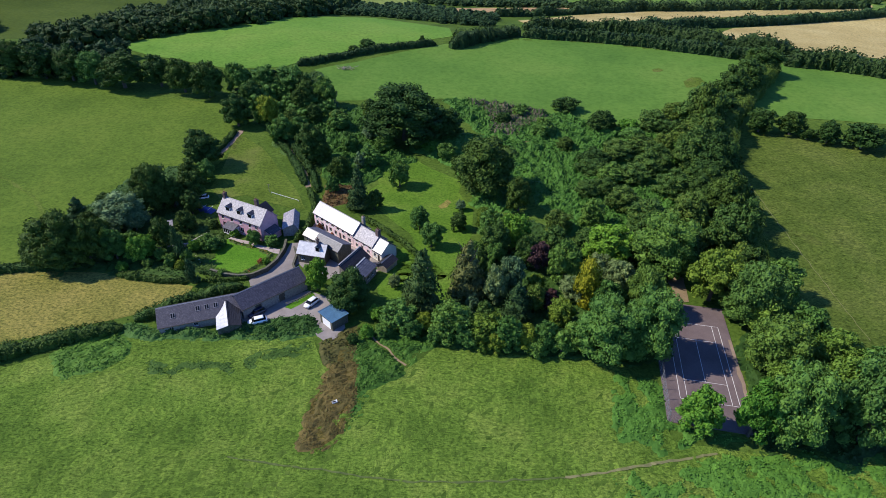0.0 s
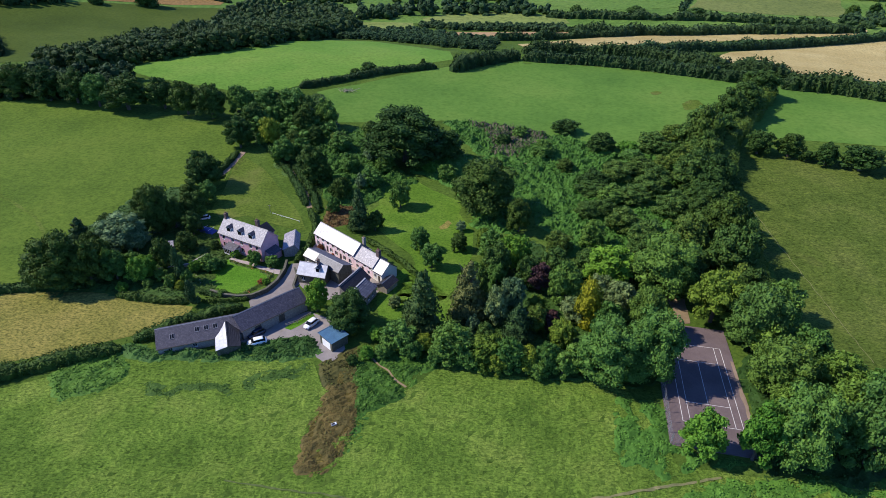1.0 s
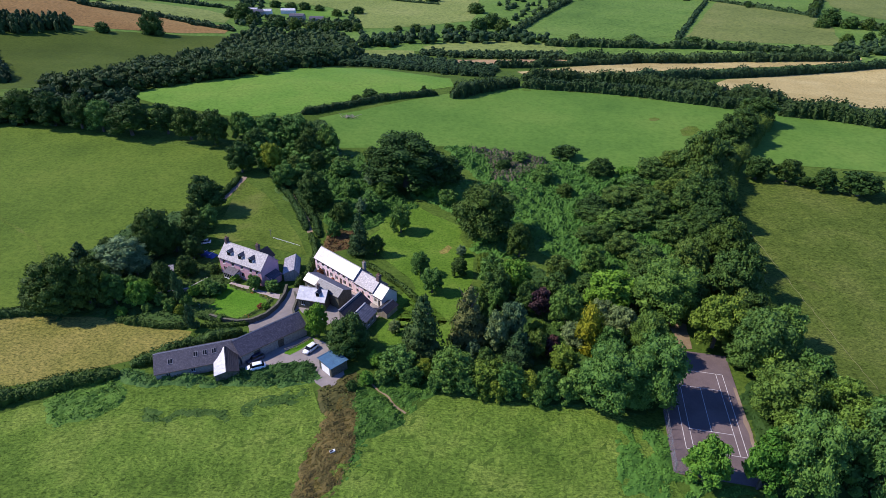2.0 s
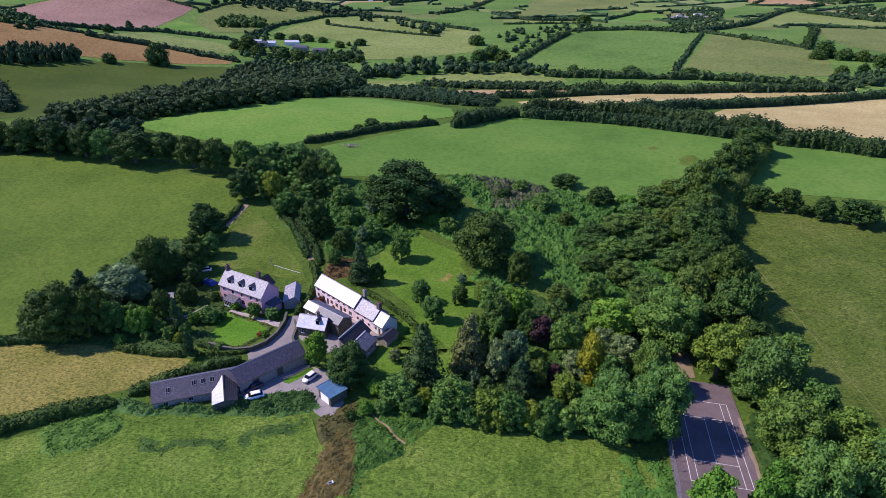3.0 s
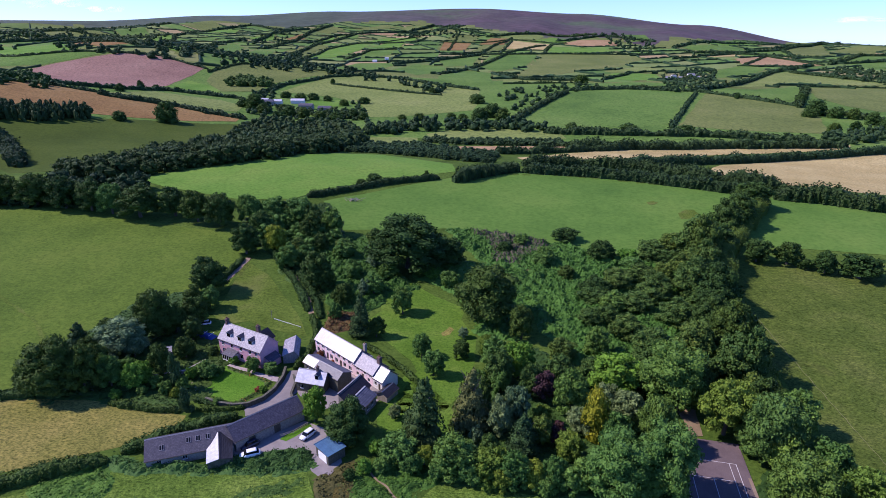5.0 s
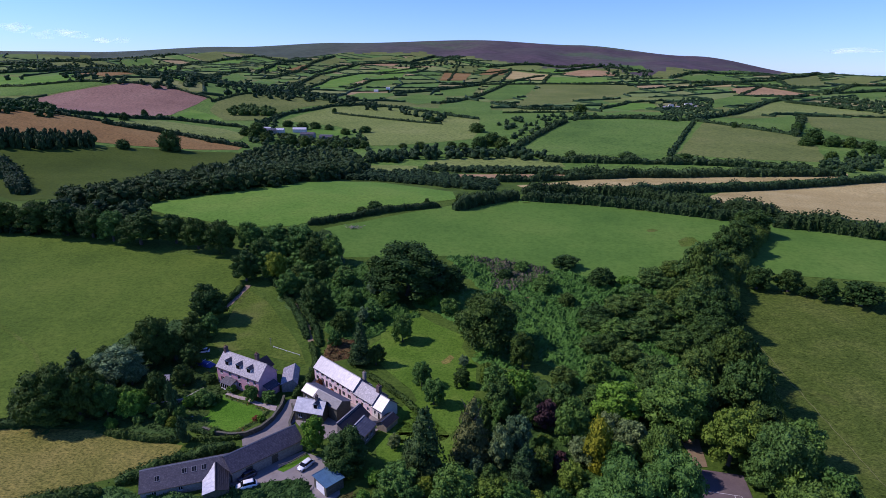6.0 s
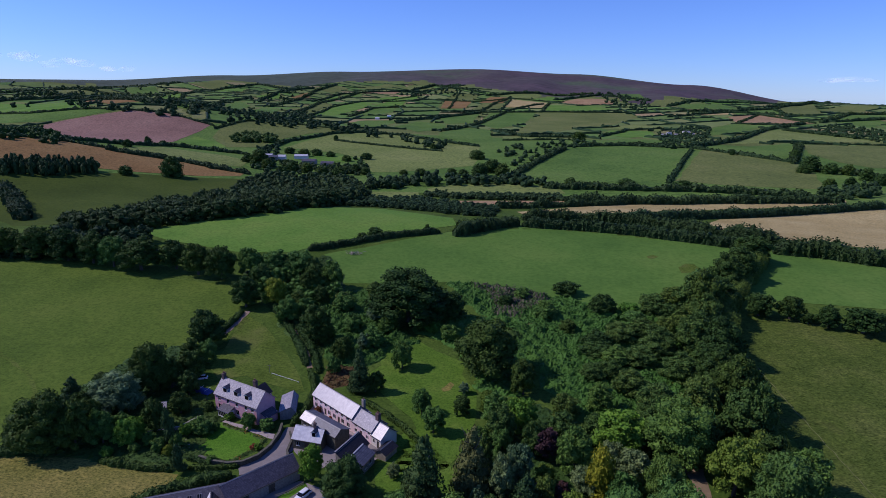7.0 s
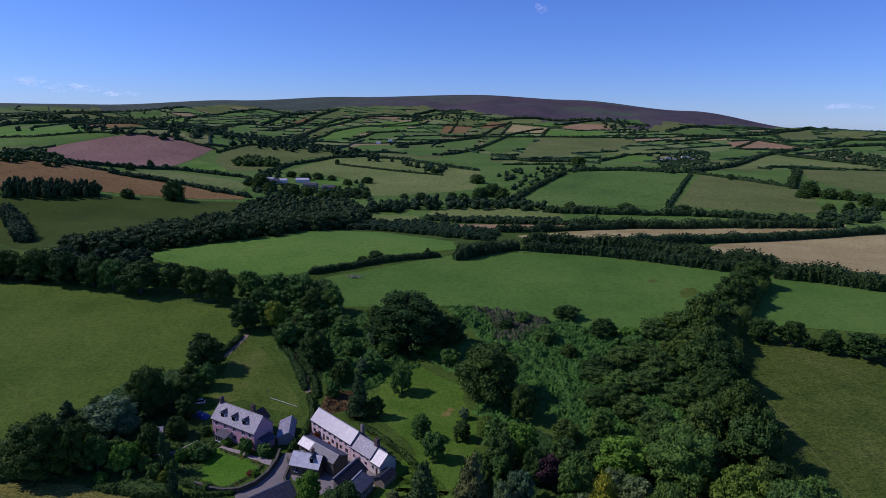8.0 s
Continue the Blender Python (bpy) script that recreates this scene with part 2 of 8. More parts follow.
def slate(name, a, c, rough=0.55, course=0.32, width=0.45, gap=0.02, lichen=None, spec=0.5):
    """Roofing in courses, each slate of its own tone, with lichen."""
    m, n, l, b = nodes_of(name)
    v = n.new("ShaderNodeTexCoord").outputs["Object"]
    sep = n.new("ShaderNodeSeparateXYZ")
    l.new(v, sep.inputs[0])
    com = n.new("ShaderNodeCombineXYZ")
    l.new(sep.outputs["X"], com.inputs["X"])
    l.new(sep.outputs["Z"], com.inputs["Y"])
    br = n.new("ShaderNodeTexBrick")
    br.inputs["Scale"].default_value = 1.0
    br.inputs["Brick Width"].default_value, br.inputs["Row Height"].default_value = width, course * 0.7
    br.inputs["Mortar Size"].default_value = gap
    br.inputs["Color1"].default_value, br.inputs["Color2"].default_value = (*a, 1), (*c, 1)
    br.inputs["Mortar"].default_value = (*[q * 0.68 for q in a], 1)
    l.new(com.outputs[0], br.inputs["Vector"])
    col = br.outputs["Color"]
    sp = noise_node(n, l, v, 0.9, 5, 0.7)
    col = mixed(n, l, "MULTIPLY", 0.8, col, ramp_node(n, l, sp, [(0.35, (0.72, 0.72, 0.75)), (0.65, (1.2, 1.18, 1.15))]))
    if lichen:
        li = noise_node(n, l, v, 2.2, 5, 0.75)
        col = mixed(n, l, "MIX", ramp_node(n, l, li, [(0.52, (0, 0, 0)), (0.64, (0.8, 0.8, 0.8))]), col, lichen)
    l.new(col, b.inputs["Base Color"])
    b.inputs["Roughness"].default_value = rough
    b.inputs["Specular IOR Level"].default_value = spec
    bumped(n, l, b, br.outputs["Fac"], -0.4, 0.02)
    return m


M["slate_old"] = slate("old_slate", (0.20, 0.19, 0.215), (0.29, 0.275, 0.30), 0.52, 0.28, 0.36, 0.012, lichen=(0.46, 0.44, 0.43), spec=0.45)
# Slate colour raised to hold the sun glare on the lit slopes.
M["slate_glare"] = slate("pale_slate", (0.25, 0.243, 0.268), (0.39, 0.38, 0.40), 0.40, spec=0.7)
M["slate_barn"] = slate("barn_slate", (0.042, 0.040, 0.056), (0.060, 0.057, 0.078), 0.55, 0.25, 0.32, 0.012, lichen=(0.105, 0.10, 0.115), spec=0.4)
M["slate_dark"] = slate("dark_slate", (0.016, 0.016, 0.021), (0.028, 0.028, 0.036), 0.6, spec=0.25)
M["slate_blue"] = slate("blue_slate", (0.055, 0.06, 0.085), (0.095, 0.10, 0.13), 0.5, spec=0.35)
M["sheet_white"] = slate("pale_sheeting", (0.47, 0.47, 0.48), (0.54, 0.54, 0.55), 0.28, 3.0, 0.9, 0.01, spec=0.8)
M["sheet_blue"] = slate("blue_sheeting", (0.055, 0.13, 0.21), (0.07, 0.16, 0.25), 0.4, 3.0, 0.8, 0.015)
M["pink"] = plain("pink_render", (0.52, 0.27, 0.31), (0.64, 0.37, 0.40), 0.7, 0.85)
M["pale_pink"] = plain("pale_pink_render", (0.70, 0.50, 0.51), (0.80, 0.62, 0.62), 0.7, 0.85)
M["cream"] = plain("cream_render", (0.60, 0.56, 0.50), (0.70, 0.66, 0.60), 0.7, 0.85)
M["rubble"] = plain("rubble_stone", (0.17, 0.15, 0.13), (0.32, 0.29, 0.26), 2.2, 0.9, bump=0.6, fine=4)
# Rubble darkened by moss and by shade painted on the walls.
M["rubble_shaded"] = plain("mossy_shaded_stone", (0.045, 0.05, 0.03), (0.13, 0.12, 0.09), 2.0, 0.95, bump=0.6, fine=4)
M["white_paint"] = plain("white_paint", (0.72, 0.72, 0.70), (0.80, 0.80, 0.79), 2, 0.5)
M["dark_wood"] = plain("dark_wood", (0.05, 0.04, 0.03), (0.10, 0.08, 0.06), 3, 0.7, sz=0.2)
M["wood"] = plain("weathered_wood", (0.20, 0.17, 0.13), (0.32, 0.28, 0.22), 3, 0.8, sz=0.2)
M["brick_red"] = plain("sooty_brick", (0.070, 0.048, 0.045), (0.125, 0.080, 0.072), 4, 0.85)
M["clay"] = plain("terracotta", (0.16, 0.075, 0.05), (0.24, 0.11, 0.07), 4, 0.8)
M["lead"] = plain("lead_ridge", (0.16, 0.16, 0.17), (0.24, 0.24, 0.26), 2, 0.5)
M["gravel"] = plain("gravel_yard", (0.182, 0.160, 0.150), (0.262, 0.233, 0.218), 0.25, 0.95, bump=0.4, fine=30)
M["dust"] = plain("dusty_track", (0.20, 0.145, 0.10), (0.29, 0.215, 0.155), 0.3, 0.95, bump=0.3, fine=20)
M["paving"] = plain("stone_paving", (0.26, 0.21, 0.19), (0.38, 0.32, 0.30), 0.8, 0.9, bump=0.3, fine=6)
M["redearth"] = plain("red_brown_bracken", (0.13, 0.055, 0.035), (0.20, 0.10, 0.06), 0.6, 0.95, bump=0.5, fine=8)
M["soil"] = plain("bare_soil", (0.17, 0.125, 0.07), (0.26, 0.19, 0.11), 0.5, 0.95, bump=0.4)
M["court"] = plain("worn_tennis_court", (0.086, 0.063, 0.065), (0.150, 0.114, 0.115), 0.12, 0.9, fine=40)
M["line"] = plain("worn_white_line", (0.48, 0.46, 0.46), (0.62, 0.60, 0.60), 0.6, 0.8)
M["galv"] = plain("galvanised_wire", (0.30, 0.31, 0.32), (0.42, 0.43, 0.44), 3, 0.5, 0.6)
M["tarp"] = plain("blue_tarpaulin", (0.015, 0.035, 0.16), (0.03, 0.06, 0.24), 1.2, 0.5)
M["trodden"] = plain("trodden_grass", (0.055, 0.085, 0.018), (0.090, 0.118, 0.030), 0.5, 0.95, bump=0.3)
M["trodden_pale"] = plain("trodden_pale_grass", (0.11, 0.12, 0.04), (0.18, 0.165, 0.075), 0.5, 0.95, bump=0.3)
M["rubber"] = plain("tyre_rubber", (0.012, 0.012, 0.012), (0.025, 0.025, 0.025), 6, 0.8)
M["plastic"] = plain("pale_plastic", (0.62, 0.62, 0.62), (0.75, 0.75, 0.75), 2, 0.45)


def glassy(name, col, rough=0.06):
    m, n, l, b = nodes_of(name)
    b.inputs["Base Color"].default_value = (*col, 1)
    b.inputs["Roughness"].default_value = rough
    b.inputs["IOR"].default_value = 1.45
    b.inputs["Specular IOR Level"].default_value = 0.25
    return m


def car_paint(name, col):
    m, n, l, b = nodes_of(name)
    b.inputs["Base Color"].default_value = (*col, 1)
    b.inputs["Roughness"].default_value = 0.3
    b.inputs["Coat Weight"].default_value = 0.8
    b.inputs["Coat Roughness"].default_value = 0.05
    return m


M["glass"] = glassy("window_glass", (0.008, 0.009, 0.011))
M["car_white"] = car_paint("white_car_paint", (0.72, 0.73, 0.75))
M["car_navy"] = car_paint("navy_car_paint", (0.012, 0.018, 0.05))

# ---- the lie of the land ----
PROFILE = [(0, 0), (175, 0), (330, 11), (440, -2), (560, -12), (760, -10), (1100, -6), (1400, -2), (1900, 15), (2400, 31), (3000, 45)]
SKYLINE = [(-60, 120), (-37, 136), (-31, 140), (-20, 190), (-10, 232), (2.5, 264), (11.5, 234), (21.5, 163), (31, 47), (60, 45)]
RISE = [(2000, 0), (2600, 0.08), (3200, 0.30), (3800, 0.60), (4300, 0.90), (4600, 1.0), (4700, 1.0), (5000, 0.9)]
COMBE = 9.0
HILLS = [(-540, 600, 48, 170), (-640, 1200, 54, 200), (-1050, 1600, 50, 300), (-200, 1200, 12, 150), (-110, 370, 6, 60), (330, 1050, 8, 260)]


def table(rows, v):
    return np.interp(v, [r[0] for r in rows], [r[1] for r in rows])


def smooth_table(rows, v):
    xs, zs = np.array([r[0] for r in rows], float), np.array([r[1] for r in rows], float)
    v = np.clip(v, xs[0], xs[-1])
    i = np.clip(np.searchsorted(xs, v) - 1, 0, len(xs) - 2)
    s = (v - xs[i]) / (xs[i + 1] - xs[i])
    return zs[i] + (zs[i + 1] - zs[i]) * s * s * (3 - 2 * s)


def land(x, y):
    """Height of the ground, metres above the farmyard."""
    x, y = np.asarray(x, float), np.asarray(y, float)
    r = np.hypot(x, y)
    az = np.clip(np.degrees(np.arctan2(x, y)), -60, 60)
    z = table(PROFILE, r - 25) * 0.25 + table(PROFILE, r) * 0.5 + table(PROFILE, r + 25) * 0.25
    s = table(RISE, r)
    z = z * (1 - s) + smooth_table(SKYLINE, az) * s
    z = z + COMBE * np.clip((r - 2300) / 900, 0, 1) * np.clip((4350 - r) / 500, 0, 1) * (np.sin(x * 0.0075 + 1.6 * np.sin(y * 0.003)) + 0.7 * np.sin(x * 0.017 - y * 0.004 + 1.0))
    for cx, cy, h, w in HILLS:
        z = z + h * np.exp(-((x - cx) ** 2 + (y - cy) ** 2) / (2 * w * w))
    return z


def mesh_ob(name, verts, faces, mat, parent=None, smooth=False, mats=None, face_mat=None):
    me = bpy.data.meshes.new(name)
    me.from_pydata([tuple(map(float, v)) for v in verts], [], [tuple(f) for f in faces])
    for k in (mats or [mat]):
        me.materials.append(k)
    if face_mat is not None:
        me.polygons.foreach_set("material_index", face_mat)
    if smooth:
        me.polygons.foreach_set("use_smooth", [True] * len(me.polygons))
    me.update()
    ob = new(name, me)
    if parent:
        ob.parent = parent
    return ob


# the ground: one sheet out to the horizon
rings = [0.0]
while rings[-1] < 4980:
    rings.append(rings[-1] + max(3.0, rings[-1] * 0.022))
rings[-1] = 4990.0
SPOKES = 480
rr, aa = np.meshgrid(np.array(rings[1:]), np.arange(SPOKES) * 2 * np.pi / SPOKES, indexing="ij")
gx, gy = rr * np.sin(aa), rr * np.cos(aa)
gz = land(gx, gy) - 0.01 - rr * 0.0001
gv = [(0, 0, -0.01)] + list(zip(gx.ravel(), gy.ravel(), gz.ravel()))
gf = [(0, 1 + (k + 1) % SPOKES, 1 + k) for k in range(SPOKES)]
for i in range(len(rings) - 2):
    a = 1 + i * SPOKES
    for k in range(SPOKES):
        k2 = (k + 1) % SPOKES
        gf.append((a + k, a + k2, a + SPOKES + k2, a + SPOKES + k))
ring_of = np.concatenate([[1.5] * SPOKES, np.repeat(np.array(rings[1:-1]), SPOKES)])
spoke_of = np.concatenate([np.arange(SPOKES), np.tile(np.arange(SPOKES), len(rings) - 2)]) * 360 / SPOKES
spoke_of = np.where(spoke_of > 180, spoke_of - 360, spoke_of)


MOOR_EDGE = [(-60, 3975), (-20.6, 3775), (-16.7, 3465), (-13.7, 3476), (-10.6, 3520), (-7.4, 3613), (-2.1, 3558), (2.8, 3229), (5.5, 2989), (8.1, 2866), (13.3, 2851), (15.9, 2720), (17.9, 2494), (19.3, 3021), (23.0, 3280), (26.6, 3464), (29.5, 4112), (35, 4900), (60, 4900)]


def moor_edge(az):
    """Where the enclosed land gives way to open moor, by bearing."""
    return float(table(MOOR_EDGE, az)) + 110 * noise.noise(Vector((az * 0.5, 3.0, 0))) + 60 * noise.noise(Vector((az * 1.7, 8.0, 0)))


moor_from = np.array([moor_edge(a) for a in spoke_of])
kind_of = np.where(ring_of < 560, 0, np.where(ring_of < 1150, 1, np.where(ring_of < moor_from, 2, 3)))
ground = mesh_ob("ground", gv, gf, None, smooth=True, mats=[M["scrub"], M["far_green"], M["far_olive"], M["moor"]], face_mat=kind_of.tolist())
tagged(ground, "rolling green countryside of rough grass and scrub", "ground", kind="structure")


def clipped(poly, axis, lim, keep_less):
    out = []
    for i, p in enumerate(poly):
        q = poly[i - 1]
        pin, qin = (p[axis] <= lim) == keep_less, (q[axis] <= lim) == keep_less
        if pin != qin:
            s = (lim - q[axis]) / (p[axis] - q[axis])
            out.append((q[0] + (p[0] - q[0]) * s, q[1] + (p[1] - q[1]) * s))
        if pin:
            out.append(p)
    return out


def wavy(pts, step, amp, closed=True, seed=0):
    """An outline with small natural wanderings."""
    out, n = [], len(pts)
    for i in range(n if closed else n - 1):
        a, b = Vector(pts[i]), Vector(pts[(i + 1) % n])
        k = max(1, int((b - a).length / step))
        for j in range(k):
            p = a.lerp(b, j / k)
            w = noise.noise_vector(Vector((p.x / (step * 3), p.y / (step * 3), seed)))
            out.append((p.x + w.x * amp, p.y + w.y * amp))
    if not closed:
        out.append(tuple(pts[-1]))
    return out


worn_ways = []  # lines that no growth covers: points and half width


def clear_of_ways(p):
    ok = np.ones(len(p), bool)
    for pts, w in worn_ways:
        for a, b in zip(pts, pts[1:]):
            a, b = np.array(a), np.array(b)
            t = np.clip(((p - a) @ (b - a)) / ((b - a) @ (b - a)), 0, 1)
            ok &= np.linalg.norm(p - (a + t[:, None] * (b - a)), axis=1) > w
    return ok


def tussocks(a, b):
    """Relief of rough grass, before scaling."""
    return max(-0.1, noise.noise(Vector((a * 0.45 + b * 0.2, b * 0.9 - a * 0.3, 2.0))) + 0.6 * noise.noise(Vector((a * 1.1, b * 1.4, 4.0))))


def draped(name, pts, mat, lift=0.02, step=None, amp=None, cell=None, hump=0.0):
    """A patch of ground cover that lies on the land."""
    xs, ys = [p[0] for p in pts], [p[1] for p in pts]
    size = max(max(xs) - min(xs), max(ys) - min(ys))
    far = min(math.hypot(*p) for p in pts)
    cell = cell or min(max(size / 30, 3.0), 4 + far * 0.012)
    step = step or max(2.0, size / 25)
    poly = wavy(pts, step, step * 0.3 if amp is None else amp)
    xs, ys = [p[0] for p in poly], [p[1] for p in poly]
    verts, faces, seen = [], [], {}
    for i in range(int((max(xs) - min(xs)) / cell) + 1):
        x0 = min(xs) + i * cell
        strip = clipped(clipped(poly, 0, x0, False), 0, x0 + cell, True)
        if len(strip) < 3:
            continue
        lo, hi = min(p[1] for p in strip), max(p[1] for p in strip)
        for j in range(int((hi - lo) / cell) + 1):
            y0 = lo + j * cell
            c = clipped(clipped(strip, 1, y0, False), 1, y0 + cell, True)
            f = []
            for p in c:
                key = (round(p[0], 2), round(p[1], 2))
                if key not in seen:
                    seen[key] = len(verts)
                    verts.append(p)
                if seen[key] not in f:
                    f.append(seen[key])
            if len(f) > 2:
                faces.append(f)
    v = np.array(verts)
    z = land(v[:, 0], v[:, 1]) + lift
    if hump:
        z = z + hump * np.array([tussocks(a, b) for a, b in v])
    ob = mesh_ob(name, np.column_stack([v, z]), faces, mat, smooth=True)
    if ob.data.polygons[0].normal.z < 0:
        ob.data.flip_normals()
    return ob


laid_fields = []


def field(label, mat, pts, name="field", lift=0.015, **k):
    laid_fields.append(pts)
    far = min(math.hypot(*p) for p in pts)
    return tagged(draped(name, pts, M[mat], lift + (0.09 if far > 250 else 0) + max(0, far - 300) * 0.0001, **k), label, "field", kind="structure")


# ---- worn ways ----
layer = [0.03]


def strip(name, label, mat, pts, w, clear=0.0, hump=0.0):
    """A worn way of width w along a line."""
    layer[0] += 0.003
    if clear:
        worn_ways.append((pts, clear))
    line = wavy(pts, 0.8, 0.35, False)
    a = np.array(line)
    d = np.gradient(a, axis=0)
    d /= np.linalg.norm(d, axis=1)[:, None]
    ww = w * (1 + 0.5 * np.array([noise.noise(Vector((x * 0.4, y * 0.4, 1.0))) for x, y in line])) / 2
    side = np.column_stack([-d[:, 1], d[:, 0]]) * ww[:, None]
    v = [(x, y, float(land(x, y)) + layer[0] + 0.05 + hump * tussocks(x, y)) for p, q in zip(a + side, a - side) for x, y in (p, q)]
    f = [(2 * i, 2 * i + 1, 2 * i + 3, 2 * i + 2) for i in range(len(a) - 1)]
    ob = mesh_ob(name, v, f, M[mat])
    if ob.data.polygons[0].normal.z < 0:
        ob.data.flip_normals()
    return tagged(ob, label, "path", kind="structure")


strip("track", "narrow dark trodden track through the meadow grass", "trodden", [(-37.1, 64.2), (-21.1, 61.9), (-7.5, 59.9), (6.6, 59.8), (20.9, 60.8)], 0.34, 0.0, 0.34)
strip("track", "worn earth track across the meadow", "trodden_pale", [(20.9, 60.8), (34.0, 63.2), (48.5, 66.0)], 0.5, 0.6, 0.34)
strip("track", "faint trodden line in the upper pasture", "upper", [(-147.3, 170.3), (-132.7, 160.9), (-124.2, 154.9), (-117.3, 147.3), (-114.8, 141.4)], 1.1)
strip("track", "pale straight worn line across the rough pasture", "trodden_pale", [(99.5, 177.7), (97.5, 144.9), (95.7, 120.2), (93.7, 95.8)], 0.14, 0.2)
strip("track", "bare earth track beside the upper lawn", "dust", [(-76.2, 206.6), (-76.9, 198.1), (-78.0, 190.4), (-79.1, 184.0)], 1.7, 1.0)
strip("path", "narrow earth path down the bank", "soil", [(-16.7, 97.3), (-14.9, 95.4), (-13.4, 93.3), (-11.3, 91.5), (-10.1, 89.5), (-7.4, 86.9)], 0.42, 0.6)
strip("track", "stony track up through the scrub", "soil", [(-62.4, 203.2), (-55.1, 192.2), (-47, 176.9), (-43.3, 166.1)], 1.6, 1.3)

# ---- plants ----
import itertools

rng = np.random.default_rng(7)


def leaf_cards(points, normals, size, tilt=0.7, long=1.25):
    """Small leaf sprays, one quad each, roughly facing outwards."""
    n = len(points)
    d = normals + rng.normal(0, tilt, (n, 3))
    d /= np.linalg.norm(d, axis=1)[:, None] + 1e-9
    u = np.cross(d, rng.normal(0, 1, (n, 3)))
    u /= np.linalg.norm(u, axis=1)[:, None] + 1e-9
    w = np.cross(d, u)
    s = (size * rng.uniform(0.6, 1.35, n))[:, None]
    fold = d * s * 0.25
    v = np.stack([points - u * s * long - fold, points - w * s * 0.8, points + u * s * long - fold, points + w * s * 0.8], 1).reshape(-1, 3)
    f = np.arange(n * 4).reshape(-1, 4)
    return v, f


def ico_ball(sub=1):
    bm = bmesh.new()
    bmesh.ops.create_icosphere(bm, subdivisions=sub, radius=1)
    v = np.array([x.co[:] for x in bm.verts])
    f = [[a.index for a in x.verts] for x in bm.faces]
    bm.free()
    return v, np.array(f)


def octa_ball():
    """A coarse 12-cornered ball for trees far off."""
    g = (1 + 5 ** 0.5) / 2
    v = np.array([(a, b * g, 0) for a in (-1, 1) for b in (-1, 1)] + [(0, a, b * g) for a in (-1, 1) for b in (-1, 1)] + [(b * g, 0, a) for a in (-1, 1) for b in (-1, 1)], float)
    v /= np.linalg.norm(v, axis=1)[:, None]
    f = [t for t in itertools.combinations(range(12), 3) if max(np.linalg.norm(v[t[i]] - v[t[(i + 1) % 3]]) for i in range(3)) < 1.1]
    f = [t if np.dot(np.cross(v[t[1]] - v[t[0]], v[t[2]] - v[t[0]]), v[t[0]]) > 0 else t[::-1] for t in f]
    return v, np.array(f)


BALL1, BALLF1 = ico_ball(1)
BALL2, BALLF2 = ico_ball(2)
BALL0 = octa_ball()


def sphere_points(n):
    p = rng.normal(0, 1, (n, 3))
    return p / np.linalg.norm(p, axis=1)[:, None]


def crown_shape(kind, lobes, cards, card, ball=None):
    """A crown in a unit box: 1 wide, 1 high, standing on 0; lobes with gaps, covered with leaf sprays."""
    vs, fs, base = [], [], 0
    BV, BF = ball or (BALL1, BALLF1)
    cen, rad = [], []
    if kind == "conifer":
        for i in range(lobes):
            h = 0.08 + 0.88 * i / lobes
            r = 0.46 * (1 - h) ** 0.8 + 0.03
            a = rng.uniform(0, 6.28)
            cen.append((math.cos(a) * r * 0.55, math.sin(a) * r * 0.55, h))
            rad.append((r * 0.62 + 0.02, r * 0.62 + 0.02, 0.085))
    elif kind == "column":
        for i in range(lobes):
            h = 0.1 + 0.82 * i / lobes
            r = 0.42 * math.sin(math.pi * min(0.95, 0.25 + 0.7 * h)) ** 0.8
            a = rng.uniform(0, 6.28)
            cen.append((math.cos(a) * r * 0.4, math.sin(a) * r * 0.4, h))
            rad.append((r * 0.75, r * 0.75, 0.16))
    else:
        low = 0.0 if kind == "shrub" else 0.03
        for i in range(lobes):
            k = i + 0.5
            ph = math.acos(1 - 1.75 * k / lobes)
            th = 2.39996 * i + rng.uniform(-0.4, 0.4)
            q = rng.uniform(0.66, 1.08) if lobes > 30 else rng.uniform(0.75, 1.05)
            wide = math.sin(ph) if math.cos(ph) > 0 else max(math.sin(ph), 0.1) ** 0.4
            c = (0.34 * q * wide * math.cos(th), 0.34 * q * wide * math.sin(th), low + 0.38 + 0.39 * q * math.cos(ph))
            cen.append(c)
            r = rng.uniform(0.13, 0.22) * (0.62 if lobes > 30 else 1.0)
            rad.append((r, r, r * 0.85))
        cen.append((0, 0, low + 0.38))
        rad.append((0.31, 0.31, 0.34))
    cen, rad = np.array(cen), np.array(rad)
    share = rad[:, 0] ** 2 / (rad[:, 0] ** 2).sum()
    for c, r, s in zip(cen, rad, share):
        wob = 1 + (0.18 if ball is None else 0.1) * rng.normal(0, 1, (len(BV), 1))
        vs.append(c + BV * r * (0.74 if ball is None else 1.0) * wob)
        fs += (BF + base).tolist()
        base += len(BV)
        k = int(cards * s) + 3
        p = sphere_points(k)
        p[:, 2] = np.where(p[:, 2] < -0.3, -p[:, 2] * 0.5, p[:, 2])
        v, f = leaf_cards(c + p * r * rng.uniform(0.82, 1.14, (k, 1)), p, card, 0.5)
        vs.append(v)
        fs += (f + base).tolist()
        base += len(v)
    return np.concatenate(vs), fs


